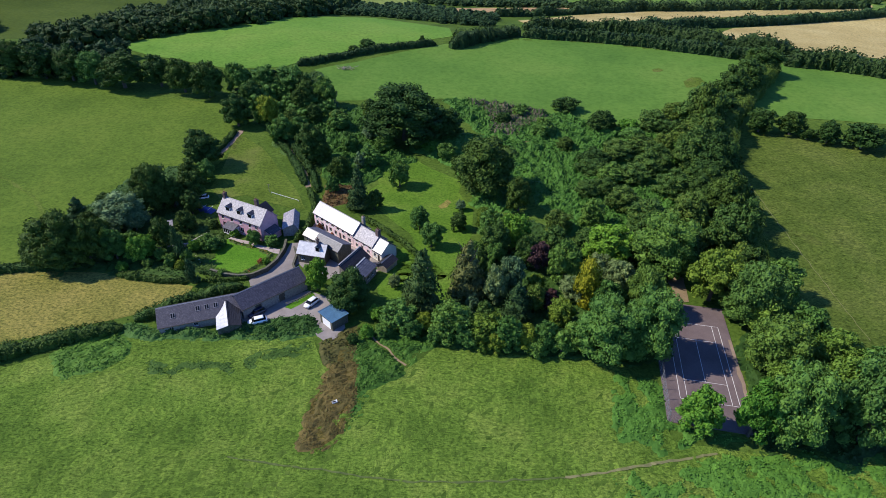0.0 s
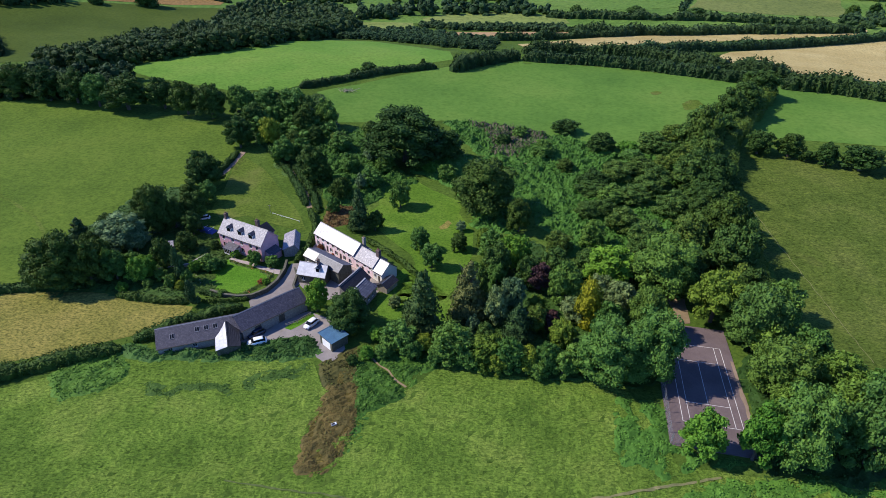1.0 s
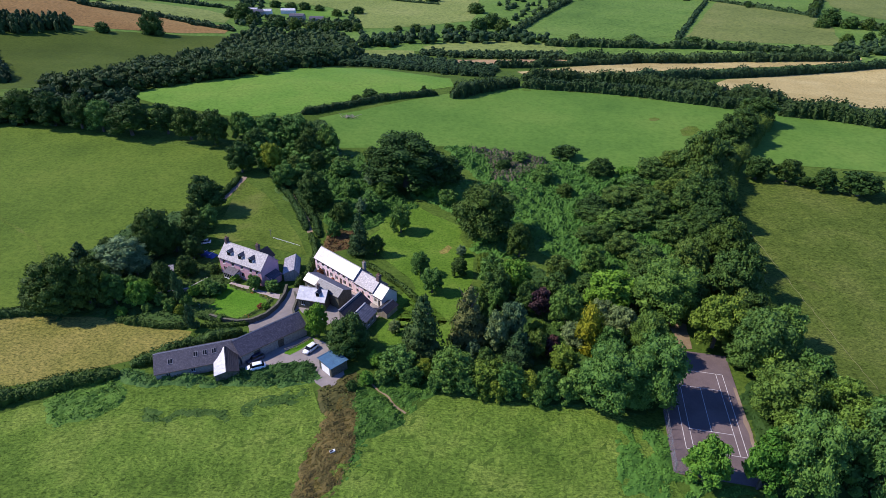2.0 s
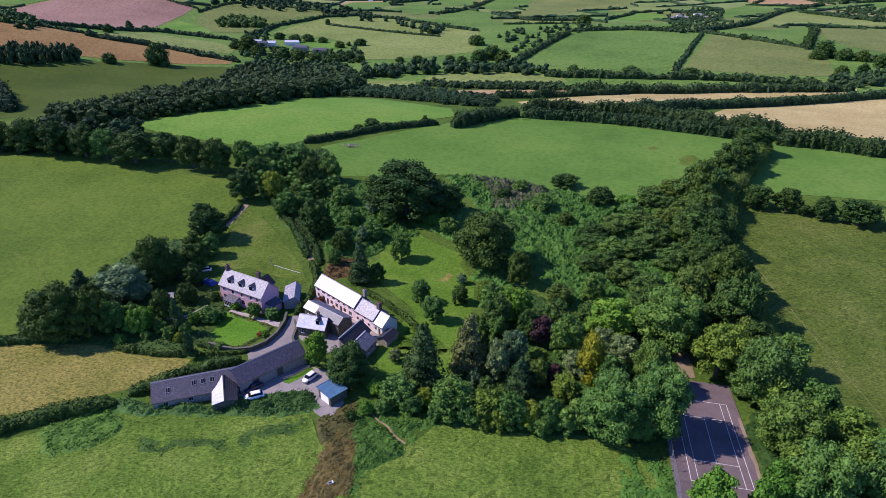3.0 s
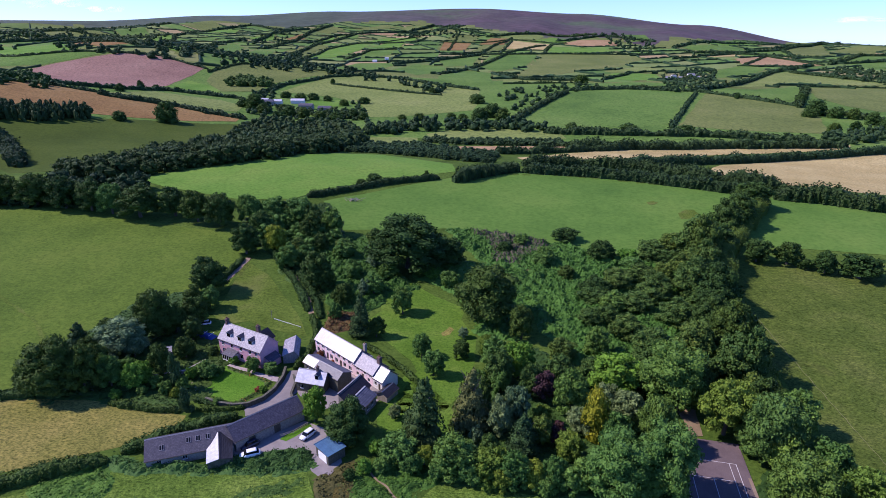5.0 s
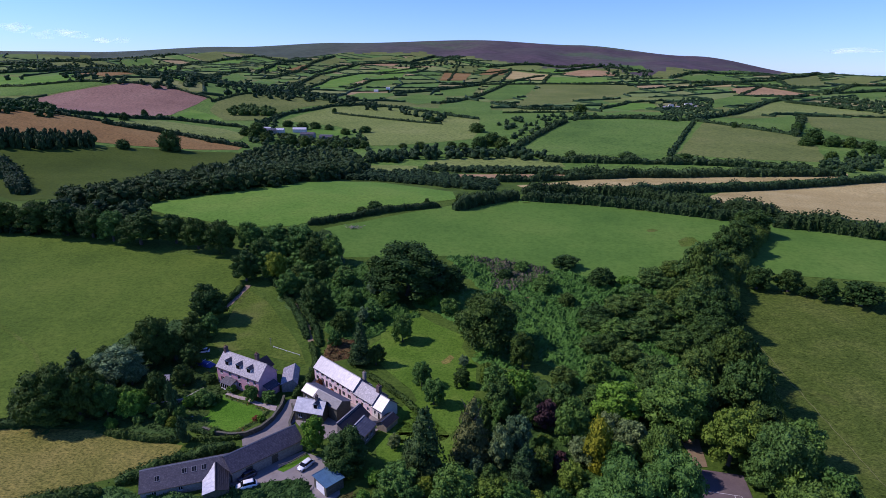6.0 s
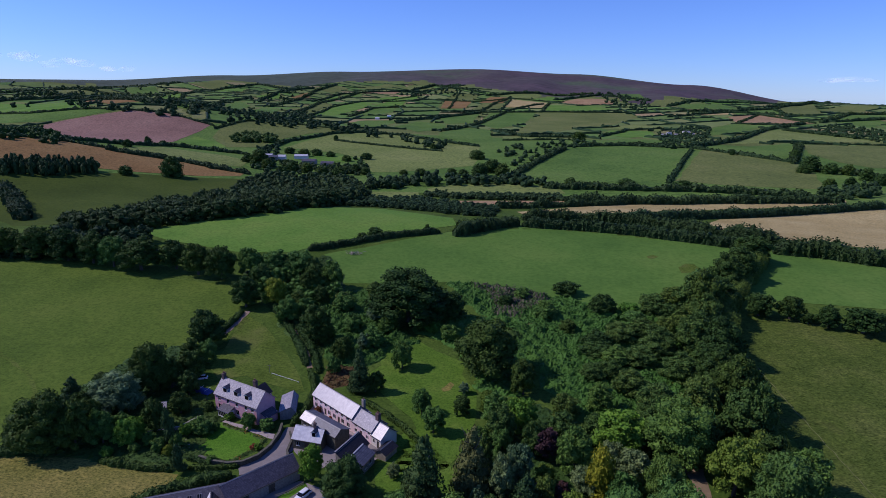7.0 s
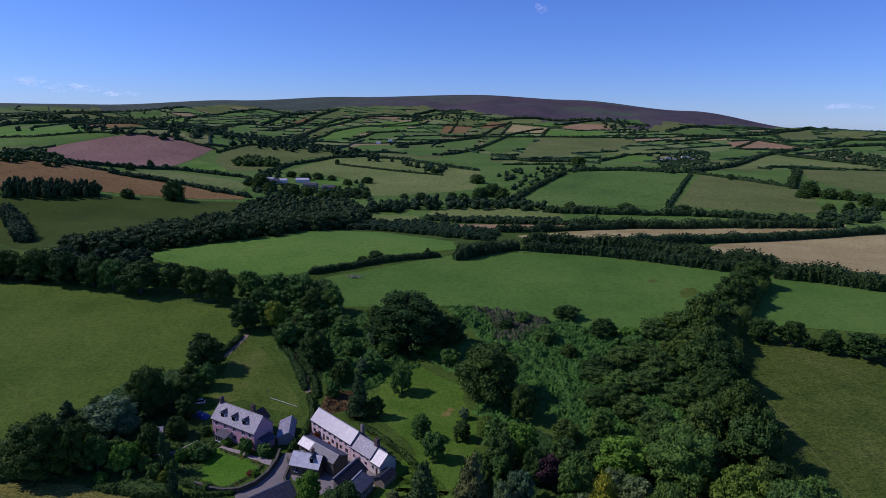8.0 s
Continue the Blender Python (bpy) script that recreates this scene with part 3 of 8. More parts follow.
def trunk_shape(height=0.5, r=0.035, limbs=5):
    """A tapered trunk with limbs, in the same unit box."""
    vs, fs = [], []

    def tube(a, b, ra, rb, seg=7):
        a, b = np.array(a, float), np.array(b, float)
        d = b - a
        u = np.cross(d, (0.3, 0.9, 0.1))
        u /= np.linalg.norm(u)
        w = np.cross(d, u)
        w /= np.linalg.norm(w)
        o = len(vs)
        for q, rad in ((a, ra), ((a + b) / 2 + rng.normal(0, 0.006, 3), (ra + rb) / 2), (b, rb)):
            for k in range(seg):
                t = 6.2832 * k / seg
                vs.append(q + (u * math.cos(t) + w * math.sin(t)) * rad)
        for j in range(2):
            for k in range(seg):
                fs.append((o + j * seg + k, o + j * seg + (k + 1) % seg, o + (j + 1) * seg + (k + 1) % seg, o + (j + 1) * seg + k))

    tube((0, 0, -0.03), (0, 0, height), r * 1.2, r * 0.6)
    for i in range(limbs):
        a = 6.2832 * i / limbs + rng.uniform(-0.3, 0.3)
        z = height * rng.uniform(0.45, 0.9)
        tube((0, 0, z), (0.24 * math.cos(a), 0.24 * math.sin(a), z + rng.uniform(0.1, 0.28)), r * 0.5, r * 0.15, 5)
    return vs, fs


KINDS = {  # leaf, shape, lobes, sprays, spray size, trunk height, label
    "dark": ("dark", "broad", 42, 3900, 0.0205, 0.5, "broad dark green deciduous tree in full leaf"),
    "great": ("mid", "broad", 60, 10000, 0.0135, 0.5, "great spreading green deciduous tree in full leaf"),
    "great_dark": ("dark", "broad", 60, 9500, 0.014, 0.5, "great spreading dark green deciduous tree"),
    "great_deep": ("lush", "broad", 60, 9500, 0.014, 0.5, "great spreading deep green deciduous tree"),
    "great_yellow": ("yellow", "broad", 40, 6000, 0.017, 0.45, "large yellow-green leafy tree in sunlight"),
    "great_silver": ("silver", "broad", 45, 6500, 0.017, 0.45, "large grey-green silvery leaved tree"),
    "far": ("dark", "shrub", 22, 1500, 0.030, 0.45, "dark round deciduous tree across the valley"),
    "mid": ("mid", "broad", 38, 3500, 0.0215, 0.5, "round mid-green deciduous tree in full leaf"),
    "light": ("light", "broad", 36, 3400, 0.022, 0.45, "fresh bright green leafy tree"),
    "yellow": ("yellow", "broad", 36, 3300, 0.022, 0.45, "yellow-green leafy tree in sunlight"),
    "gold": ("gold", "column", 20, 2200, 0.028, 0.4, "golden yellow upright garden tree"),
    "purple": ("purple", "broad", 33, 2800, 0.024, 0.4, "dark purple-leaved garden tree"),
    "silver": ("silver", "broad", 36, 3300, 0.022, 0.45, "grey-green silvery leaved tree"),
    "conifer": ("conifer", "conifer", 44, 3200, 0.022, 0.85, "tall dark green conifer"),
    "brown": ("brown", "conifer", 42, 3800, 0.020, 0.85, "tall brownish conifer with loose branches"),
    "column": ("conifer", "column", 11, 800, 0.042, 0.6, "slim dark green columnar evergreen"),
    "shrub": ("mid", "shrub", 32, 2300, 0.028, 0.3, "dense rounded green shrub"),
    "bush": ("light", "shrub", 32, 2600, 0.026, 0.3, "bright green garden bush"),
    "rose": ("rose", "shrub", 20, 1500, 0.04, 0.3, "orange-red flowering garden shrub"),
    "deep": ("deep", "broad", 40, 3700, 0.021, 0.5, "round deep green deciduous tree in full leaf"),
    "thorn": ("hedge", "shrub", 34, 2500, 0.026, 0.35, "dark green thorn bush"),
}
protos = {}


def plant(kind, x, y, h, w, label="", group=""):
    """Sets a tree or bush, h metres tall and w wide, on the ground."""
    leaf, shape, lobes, cards, card, trunk, text = KINDS[kind]
    turn = rng.uniform(0, 6.28)
    z = float(land(x, y))
    wx = w * rng.uniform(0.9, 1.1)
    m = Matrix.LocRotScale((x, y, z - (0.14 * h if kind == "far" else 0.05)), Euler((rng.normal(0, 0.03), rng.normal(0, 0.03), turn)), (wx, w * w / wx, h))
    bush = kind in ("shrub", "bush", "thorn", "rose")
    pick = int(rng.integers(0, 1 if kind.startswith("great") else 3))
    if (kind, pick) not in protos:
        ob = new("bush" if bush else "tree")
        ob.empty_display_size = 0.2
        tv, tf = trunk_shape(trunk, 0.03 if not bush else 0.04)
        mesh_ob("trunk", tv, tf, M["bark"], ob, True)
        cv, cf = crown_shape(shape, lobes, cards, card)
        mesh_ob("crown", cv, cf, L[leaf], ob)
        protos[(kind, pick)] = ob
        ob.matrix_world = m
    else:
        ob = copy_thing(protos[(kind, pick)], Matrix.Identity(4))
        ob.matrix_basis = m
    return tagged(ob, label or text, "bush" if bush else "tree", group)


def lo_tree(lobes=9, cards=150):
    return crown_shape("broad", lobes, cards, 0.050, BALL0)


LO_NEAR = [crown_shape("broad", 15, 420, 0.036) for _ in range(5)]
LO_FAR = [crown_shape("broad", 4, 20, 0.07, BALL0) for _ in range(5)]
LO = [lo_tree() for _ in range(5)] + [crown_shape("conifer", 9, 110, 0.06, BALL0)]


def inside(pts, poly):
    x, y = pts[:, 0], pts[:, 1]
    hit = np.zeros(len(pts), bool)
    for (ax, ay), (bx, by) in zip(poly, poly[1:] + poly[:1]):
        hit ^= ((ay > y) != (by > y)) & (x < (bx - ax) * (y - ay) / (by - ay + 1e-12) + ax)
    return hit


def spread(poly, gap):
    """Points strewn over an outline, about gap apart."""
    p = np.array(poly)
    lo, hi = p.min(0), p.max(0)
    g = np.stack(np.meshgrid(np.arange(lo[0], hi[0], gap), np.arange(lo[1], hi[1], gap)), -1).reshape(-1, 2)
    g = g + rng.uniform(-0.45, 0.45, g.shape) * gap
    return g[inside(g, list(poly))]


def strewn_trees(name, pts, leaf, hmin, hmax, label, wide=1.0, conifer=False, sink=0.18):
    vs, fs, base = [], [], 0
    for x, y in pts:
        v, f = LO[5] if conifer else (LO_FAR if math.hypot(x, y) > 600 else LO if math.hypot(x, y) > 430 else LO_NEAR)[int(rng.integers(0, 5))]
        h = rng.uniform(hmin, hmax)
        w = h * wide * rng.uniform(0.8, 1.2)
        a = rng.uniform(0, 6.28)
        c, s = math.cos(a), math.sin(a)
        q = np.column_stack([(v[:, 0] * c - v[:, 1] * s) * w + x, (v[:, 0] * s + v[:, 1] * c) * w + y, (v[:, 2] - sink) * h + land(x, y)])
        vs.append(q)
        fs += [[i + base for i in t] for t in f]
        base += len(q)
    return tagged(mesh_ob(name, np.concatenate(vs), fs, L[leaf]), label, "woodland", kind="stuff")


def wood(poly, leaf="hedge", gap=9.0, hmin=8.0, hmax=13.0, label="dense broadleaved woodland on the valley side", **k):
    return strewn_trees("woodland", spread(poly, gap), leaf, hmin, hmax, label, **k)


def ragged(poly, gap, rag):
    """Points over an outline whose edge frays."""
    p = np.array(poly)
    lo, hi = p.min(0) - rag * 2, p.max(0) + rag * 2
    g = np.stack(np.meshgrid(np.arange(lo[0], hi[0], gap), np.arange(lo[1], hi[1], gap)), -1).reshape(-1, 2)
    g = g + rng.uniform(-0.5, 0.5, g.shape) * gap
    wob = np.array([noise.noise_vector(Vector((a * 0.12, b * 0.12, 7.0)))[:2] for a, b in g])
    keep = inside(g + wob * rag * 1.6 + rng.normal(0, rag * 0.3, g.shape), list(poly))
    g = g[keep]
    return g[clear_of_ways(g)]


def swell(a, b):
    return noise.noise(Vector((a * 0.35, b * 0.35, 3.0))) + 0.5 * noise.noise(Vector((a * 0.09, b * 0.09, 5.0)))


def mound(poly, height, rag, clump, cell=0.68):
    """The closed leafy mass of low growth: a lumpy sheet that sinks into the ground at its frayed edge."""
    q = np.array(poly)
    lo, hi = q.min(0) - rag * 2, q.max(0) + rag * 2
    xs, ys = np.arange(lo[0], hi[0], cell), np.arange(lo[1], hi[1], cell)
    g = np.stack(np.meshgrid(xs, ys, indexing="ij"), -1).reshape(-1, 2)
    wob = np.array([noise.noise_vector(Vector((a * 0.12, b * 0.12, 7.0)))[:2] for a, b in g]) * rag * 1.6
    e = sum(inside(g + wob + np.array([math.cos(k), math.sin(k)]) * rag * 0.6, list(poly)).astype(float) for k in range(7)) / 7
    s = np.array([swell(a, b) for a, b in g])
    rough = np.array([noise.noise(Vector((a * 1.3, b * 1.3, 9.0))) for a, b in g])
    if clump:
        e = e * np.clip((s - clump) / 0.15 + 0.5, 0, 1)
    e = np.where(clear_of_ways(g), e, 0)
    z = land(g[:, 0], g[:, 1]) - 0.15 + e ** 0.6 * (0.15 + height * np.clip(0.32 + 0.62 * s + 0.42 * rough, 0.02, None))
    ny = len(ys)
    idx = np.arange(len(g)).reshape(len(xs), ny)
    quads = np.stack([idx[:-1, :-1], idx[1:, :-1], idx[1:, 1:], idx[:-1, 1:]], -1).reshape(-1, 4)
    quads = quads[(e[quads] > 0.01).any(1)]
    used = np.unique(quads)
    back = np.zeros(len(g), int)
    back[used] = np.arange(len(used))
    return np.column_stack([g, z])[used], back[quads].tolist()


def cover(poly, leaf, height, gap, card, label, name="bramble_patch", category="scrub", rag=2.0, upright=False, clump=0.0):
    """Low growth over an outline: leaf sprays, or upright blades."""
    p = ragged(poly, gap, rag)
    hump = np.array([noise.noise(Vector((a * 0.35, b * 0.35, 3.0))) + 0.5 * noise.noise(Vector((a * 0.09, b * 0.09, 5.0))) for a, b in p])
    if clump:
        ok = hump + rng.normal(0, 0.12, len(p)) > clump
        p, hump = p[ok], hump[ok]
    z = land(p[:, 0], p[:, 1])
    n = len(p)
    if upright:
        h = np.clip(height * (0.8 + 0.6 * hump) * rng.uniform(0.6, 1.3, n), 0.05, None)
        a = rng.uniform(0, 6.28, n)
        u = np.column_stack([np.cos(a), np.sin(a), np.zeros(n)]) * (card * rng.uniform(0.6, 1.3, n))[:, None]
        base = np.column_stack([p, z])
        lean = np.column_stack([rng.normal(0.15, 0.25, n), rng.normal(0, 0.25, n), np.ones(n)]) * h[:, None]
        v = np.stack([base - u * 0.6, base + u * 0.6, base + lean + u * 1.0, base + lean * 1.05 - u * 0.8], 1).reshape(-1, 3)
        f = np.arange(n * 4).reshape(-1, 4)
        f = f.tolist()
    else:
        mv, mf = mound(poly, height, rag, clump)
        up = np.clip(height * (0.42 + 0.8 * hump) * rng.uniform(0.55, 1.12, n), 0.03, None)
        nrm = np.column_stack([rng.normal(0, 0.3, n), rng.normal(0, 0.3, n), np.ones(n)])
        v, f = leaf_cards(np.column_stack([p, z + up]), nrm, card, 0.7)
        f = mf + (f + len(mv)).tolist()
        v = np.concatenate([mv, v])
    return tagged(mesh_ob(name, v, f, L[leaf]), label, category, kind="stuff")


far_lines = []


def hedge(pts, w, h, leaf="hedge", label="clipped dark green field hedge", rag=0.25, dense=1.0, name="hedge"):
    """A hedge along a line: a ragged core covered with leaf sprays."""
    far = min(math.hypot(*p) for p in pts)
    step = max(0.8, far * 0.004)
    line = wavy(pts, step * 2, step * 0.7, False)
    a = np.array(line)
    seg = np.linalg.norm(np.diff(a, axis=0), axis=1)
    t = np.concatenate([[0], np.cumsum(seg)])
    n = max(3, int(t[-1] / step))
    s = np.linspace(0, t[-1], n)
    x, y = np.interp(s, t, a[:, 0]), np.interp(s, t, a[:, 1])
    dx, dy = np.gradient(x), np.gradient(y)
    k = np.hypot(dx, dy) + 1e-9
    nx, ny = -dy / k, dx / k
    z = land(x, y)
    tall = h * (1 + rag * np.array([1.6 * noise.noise(Vector((q / (h * 2.2), far, 0))) for q in s]) + rag * 0.5 * rng.normal(0, 1, n) * 0.5)
    ends = np.clip(np.minimum(s, t[-1] - s) / max(h * 1.3, 1.0) + 0.15, 0, 1) ** 0.5
    tall = tall * ends
    wide = w * ends * (1 + rag * 0.5 * rng.normal(0, 1, n))
    prof = [(-0.5, -0.1), (-0.52, 0.5), (-0.3, 0.86), (0.0, 0.95), (0.3, 0.86), (0.52, 0.5), (0.5, -0.1)]
    jog = 1 + 0.16 * rng.normal(0, 1, (len(prof), n))
    core = np.stack([np.column_stack([x + nx * wide * u * 0.9, y + ny * wide * u * 0.9, z + tall * v * 0.93]) for (u, v), wide, tall in zip(prof, wide * jog, tall * (0.6 + 0.4 * jog))], 1)
    m = len(prof)
    vs = [core.reshape(-1, 3)]
    fs = [(i * m + j, i * m + j + 1, (i + 1) * m + j + 1, (i + 1) * m + j) for i in range(n - 1) for j in range(m - 1)]
    fs += [tuple(range(m)), tuple(reversed(range((n - 1) * m, n * m)))]
    card = min(max(0.2, far * (0.0010 if far < 320 else 0.0016)), h * 0.35)
    cnt = int(min(34000, t[-1] * (w + 2 * h) / (card * card * 2.6) * dense))
    i = rng.uniform(0, n - 1.001, cnt)
    i0 = i.astype(int)
    fr = (i - i0)[:, None]
    ang = rng.uniform(0.02, math.pi - 0.02, cnt)
    cu, cv = np.cos(ang), np.sin(ang)
    px = np.interp(i, np.arange(n), x)
    py = np.interp(i, np.arange(n), y)
    pz = np.interp(i, np.arange(n), z)
    th, tw = np.interp(i, np.arange(n), tall), np.interp(i, np.arange(n), wide)
    ax, ay = nx[i0], ny[i0]
    su, sv = np.sign(cu) * np.abs(cu) ** 0.6 * 0.5, np.abs(cv) ** 0.6
    flank = rng.uniform(0, 1, cnt) < 0.45
    su = np.where(flank, np.sign(cu) * rng.uniform(0.46, 0.56, cnt), su)
    sv = np.where(flank, rng.uniform(0.02, 0.85, cnt), sv)
    j = rng.uniform(0.9, 1.12, cnt)
    P = np.column_stack([px + ax * tw * su * j, py + ay * tw * su * j, pz + th * sv * j])
    N = np.column_stack([ax * cu, ay * cu, cv])
    v, f = leaf_cards(P, N, card, 0.5)
    vs.append(v)
    fs += (f + n * m).tolist()
    if far > 650:
        every = np.arange(0, n, max(1, int(30 / step)))
        far_lines.append(list(zip(x[every], y[every])))
    return tagged(mesh_ob(name, np.concatenate(vs), fs, L[leaf]), label, "hedge")


# ---- fields ----
field("rough tussocky green meadow on the near slope", "meadow", [(-112, 77.4), (-89.5, 84.5), (-80.4, 88.8), (-69.4, 94.2), (-61.2, 96.5), (-37.5, 96.2), (-27.9, 94.9), (-24, 86.3), (-15.7, 80.2), (-7.2, 86.6), (-1.5, 93.5), (14.2, 91.9), (31.6, 88.8), (38.8, 84.8), (41.2, 73.9), (42.2, 67.6), (55.8, 66.6), (90.7, 65.2), (72.4, 35.7), (0.6, 31.8), (-71.6, 34.3)], cell=0.8, hump=0.34)
field("wide sunlit green pasture above the garden trees", "pasture", [(-227.2, 238.3), (-176.1, 246.6), (-140.3, 241.7), (-125.5, 237.4), (-88.0, 227.9), (-78.0, 206.9), (-75.5, 184.0), (-77.5, 172.0), (-95.3, 168.9), (-99.2, 156.7), (-109.5, 149.5), (-106.1, 123.8), (-115.5, 120.4), (-137.3, 119.3)])
field("small yellowing hay meadow inside hedges", "hay", [(-134.6, 115.7), (-103, 118.7), (-88.9, 118.9), (-77, 117.6), (-60.7, 113.9), (-61.1, 109.3), (-70.6, 102.2), (-94.1, 91.7), (-109.8, 84.2)])
field("bright green domed pasture below a wood", "bright", [(-163.3, 293.3), (-134.2, 338), (-89.2, 379), (-45.6, 395), (1.6, 357), (3.2, 328.7), (-11.3, 318.6), (-40.9, 300.9), (-66.6, 280), (-75.6, 271), (-99.3, 267.7), (-140, 278.7)])
field("green grazing field with worn patches", "grazed", [(1.5, 313.6), (41.8, 335.3), (77.1, 328.5), (117.5, 313.1), (158.5, 292.7), (133.1, 260.2), (107.8, 231), (92.4, 209.5), (72.5, 214.8), (42.9, 222.6), (8.8, 234.8), (-0.9, 240.5), (-44.7, 237.1), (-50.7, 256.1), (-61.4, 269.2), (-33.7, 290.7)])
field("green pasture behind a row of bushes", "grazed", [(164.4, 284.7), (198.1, 279.7), (286.4, 298.8), (196.7, 200.2), (166.6, 212), (120.7, 223.7), (116.5, 229.6), (138.3, 254.9)])
field("wide olive-green rough pasture with a faint track", "rough", [(108.7, 205.4), (134.2, 206.4), (155.7, 191), (187.6, 174.1), (115.8, 83.6), (92.8, 88.8), (84.3, 94.4), (85.5, 108.6), (91, 144.9), (96.6, 179.7)])
field("pale straw-coloured stubble field", "stubble", [(169.8, 370.7), (185, 405), (205, 428), (290, 486), (387, 511), (520, 562), (560, 540), (290.9, 303.6), (244.1, 318.8), (195.5, 334.7)])
field("narrow pale tan strip field", "stubble", [(50.5, 423.9), (95.1, 469.5), (143.4, 504.1), (268.9, 543.8), (379.3, 551.1), (363.6, 526.8), (252.3, 508.2), (134.6, 446.4), (57.0, 395.3)])
field("thin strip of bare pinkish soil", "orange_soil", [(-12.2, 500.1), (53.1, 513.2), (105.9, 525.6), (97.6, 482.6), (39.1, 464.7), (-6.7, 462.2)])
field("small pale green field between woods", "far_pale", [(-23.3, 593.8), (2.9, 616.9), (46.0, 630.7), (117.1, 616.5), (115.3, 574.5), (57.3, 556.2), (2.7, 534.6), (-16.4, 559.7)])
field("small pale green strip between hedges", "far_pale", [(-88.5, 563.1), (-58.5, 568.3), (-30.7, 568.5), (-28.5, 529.0), (-53.5, 518.8), (-80.0, 525.0)])
field("brown-orange stubble field on a hillside", "bracken_field", [(-517, 601), (-487, 624), (-440, 645), (-389, 652), (-319, 653), (-224.7, 647.6), (-219.8, 606.5), (-265.9, 575.8), (-303.2, 560.7), (-335.5, 550.2), (-397.2, 503.2), (-422.8, 486.3)])
field("dark green sloping pasture beside a plantation", "dull", [(-266.4, 339.1), (-330, 400), (-430, 470), (-405, 520), (-325, 535), (-308.2, 549.3), (-263.6, 570.7), (-200.5, 597), (-189.9, 522.4), (-200.4, 469.6), (-215.3, 401.7), (-222.6, 343.9)])
field("wide ploughed field of pinkish red soil", "red_soil", [(-672, 934), (-655, 994), (-614, 1060), (-595, 1102), (-545, 1110), (-431, 1062), (-424, 950), (-409, 858), (-413, 730), (-470, 710), (-599, 892)])
field("bright green strip beside the ploughed field", "bright", [(-404, 852), (-412, 945), (-342, 892), (-328, 838)])
field("tan and green sloping field round a copse", "far_olive", [(-412, 1045), (-399, 1150), (-348, 1204), (-224, 1166), (-174, 1134), (-251, 1087), (-288, 994), (-294, 890), (-329, 858), (-387, 951)])
field("wide pale green field beside the farm", "far_pale", [(-259, 905), (-221, 1093), (-175, 1143), (-85, 1116), (32, 1020), (52, 980), (32, 770), (-67, 703), (-94, 697), (-127, 824), (-169, 878)])
field("bright green field on a far ridge", "bright", [(-1117, 1343), (-1047, 1355), (-794, 1250), (-673, 1105), (-776, 1084), (-981, 1176)])
field("green field on a far ridge", "far_green", [(-963, 1154), (-765, 1068), (-654, 1094), (-606, 1102), (-668, 984), (-706, 982), (-824, 983)])
field("pale green strip under a hedge", "far_pale", [(-382, 641), (-374, 753), (-294, 754), (-251, 726), (-242, 669), (-300, 653), (-355, 636)])
field("green paddock beside the farm", "bright", [(-205, 829), (-148, 851), (-142, 782), (-181, 779)])
field("wide green field across the valley", "far_green", [(86, 714), (195, 996), (295, 1011), (408, 999), (253, 665), (159.2, 640.2), (89.7, 687.5)])
field("wide olive field across the valley", "far_olive", [(413, 966), (443, 911), (488, 836), (454, 726), (397, 611), (312, 632), (256, 657)])
field("green pasture field on the far hillside", "far_green", [(505, 1021), (653, 1126), (511, 876), (472, 916)])
field("brownish olive field across the valley", "far_olive", [(640, 1068), (838, 1132), (986, 1079), (696, 754), (563, 782), (552, 835), (573, 938)])
field("green pasture field on the far hillside", "far_green", [(473, 746), (509, 677), (483, 642), (433, 631)])
field("pale tan hay field on the far hillside", "far_pale", [(440, 1054), (616, 1276), (824, 1480), (919, 1195), (896, 1164), (695, 1200), (521, 1076)])
field("green pasture field on the far hillside", "far_green", [(644, 1487), (803, 1674), (818, 1563), (686, 1396), (569, 1295)])
field("orange stubble field on the far hillside", "orange_soil", [(885, 1907), (1025, 1986), (1014, 1655), (920, 1656), (813, 1694)])
field("pale straw strip on the far hillside", "stubble", [(734, 2017), (962, 2097), (956, 2001), (744, 1940)])
field("green pasture field on the far hillside", "far_green", [(72, 1603), (139, 2043), (294, 2060), (205, 1624), (114, 1445)])
field("olive field on the far hillside", "far_olive", [(150, 1335), (268, 1847), (325, 2083), (564, 2098), (612, 1930), (457, 1633), (317, 1487), (160, 1258)])
field("bright green field on the far hillside", "bright", [(396, 2457), (578, 2323), (586, 2146), (340, 2129)])
field("pale straw field on the far hillside", "stubble", [(194, 2275), (268, 2661), (417, 2589), (338, 2222)])
field("tan field on the far hillside", "bracken_field", [(115, 2460), (181, 2762), (270, 2729), (212, 2448)])
field("tan field on the far hillside", "bracken_field", [(-40, 2190), (-23, 2577), (86, 2523), (55, 2205)])
field("green pasture field on the far hillside", "far_olive", [(80, 2140), (128, 2398), (214, 2386), (167, 2153)])
field("tan field on the far hillside", "far_olive", [(-11, 2631), (28, 2821), (136, 2830), (91, 2597)])
field("orange stubble field on the far hillside", "orange_soil", [(467, 2637), (575, 2737), (683, 2649), (689, 2445), (554, 2412)])
field("green pasture field on the far hillside", "far_pale", [(228, 2794), (371, 2991), (450, 2949), (394, 2750), (286, 2709)])
field("bright green field on the far hillside", "bright", [(361, 2697), (483, 2896), (564, 2818), (483, 2662)])
field("green pasture field on the far hillside", "far_green", [(-32, 1791), (99, 2018), (57, 1620), (-13, 1586)])
field("green pasture field on the far hillside", "far_green", [(-22, 1262), (31, 1482), (97, 1406), (72, 1054), (-20, 1119)])
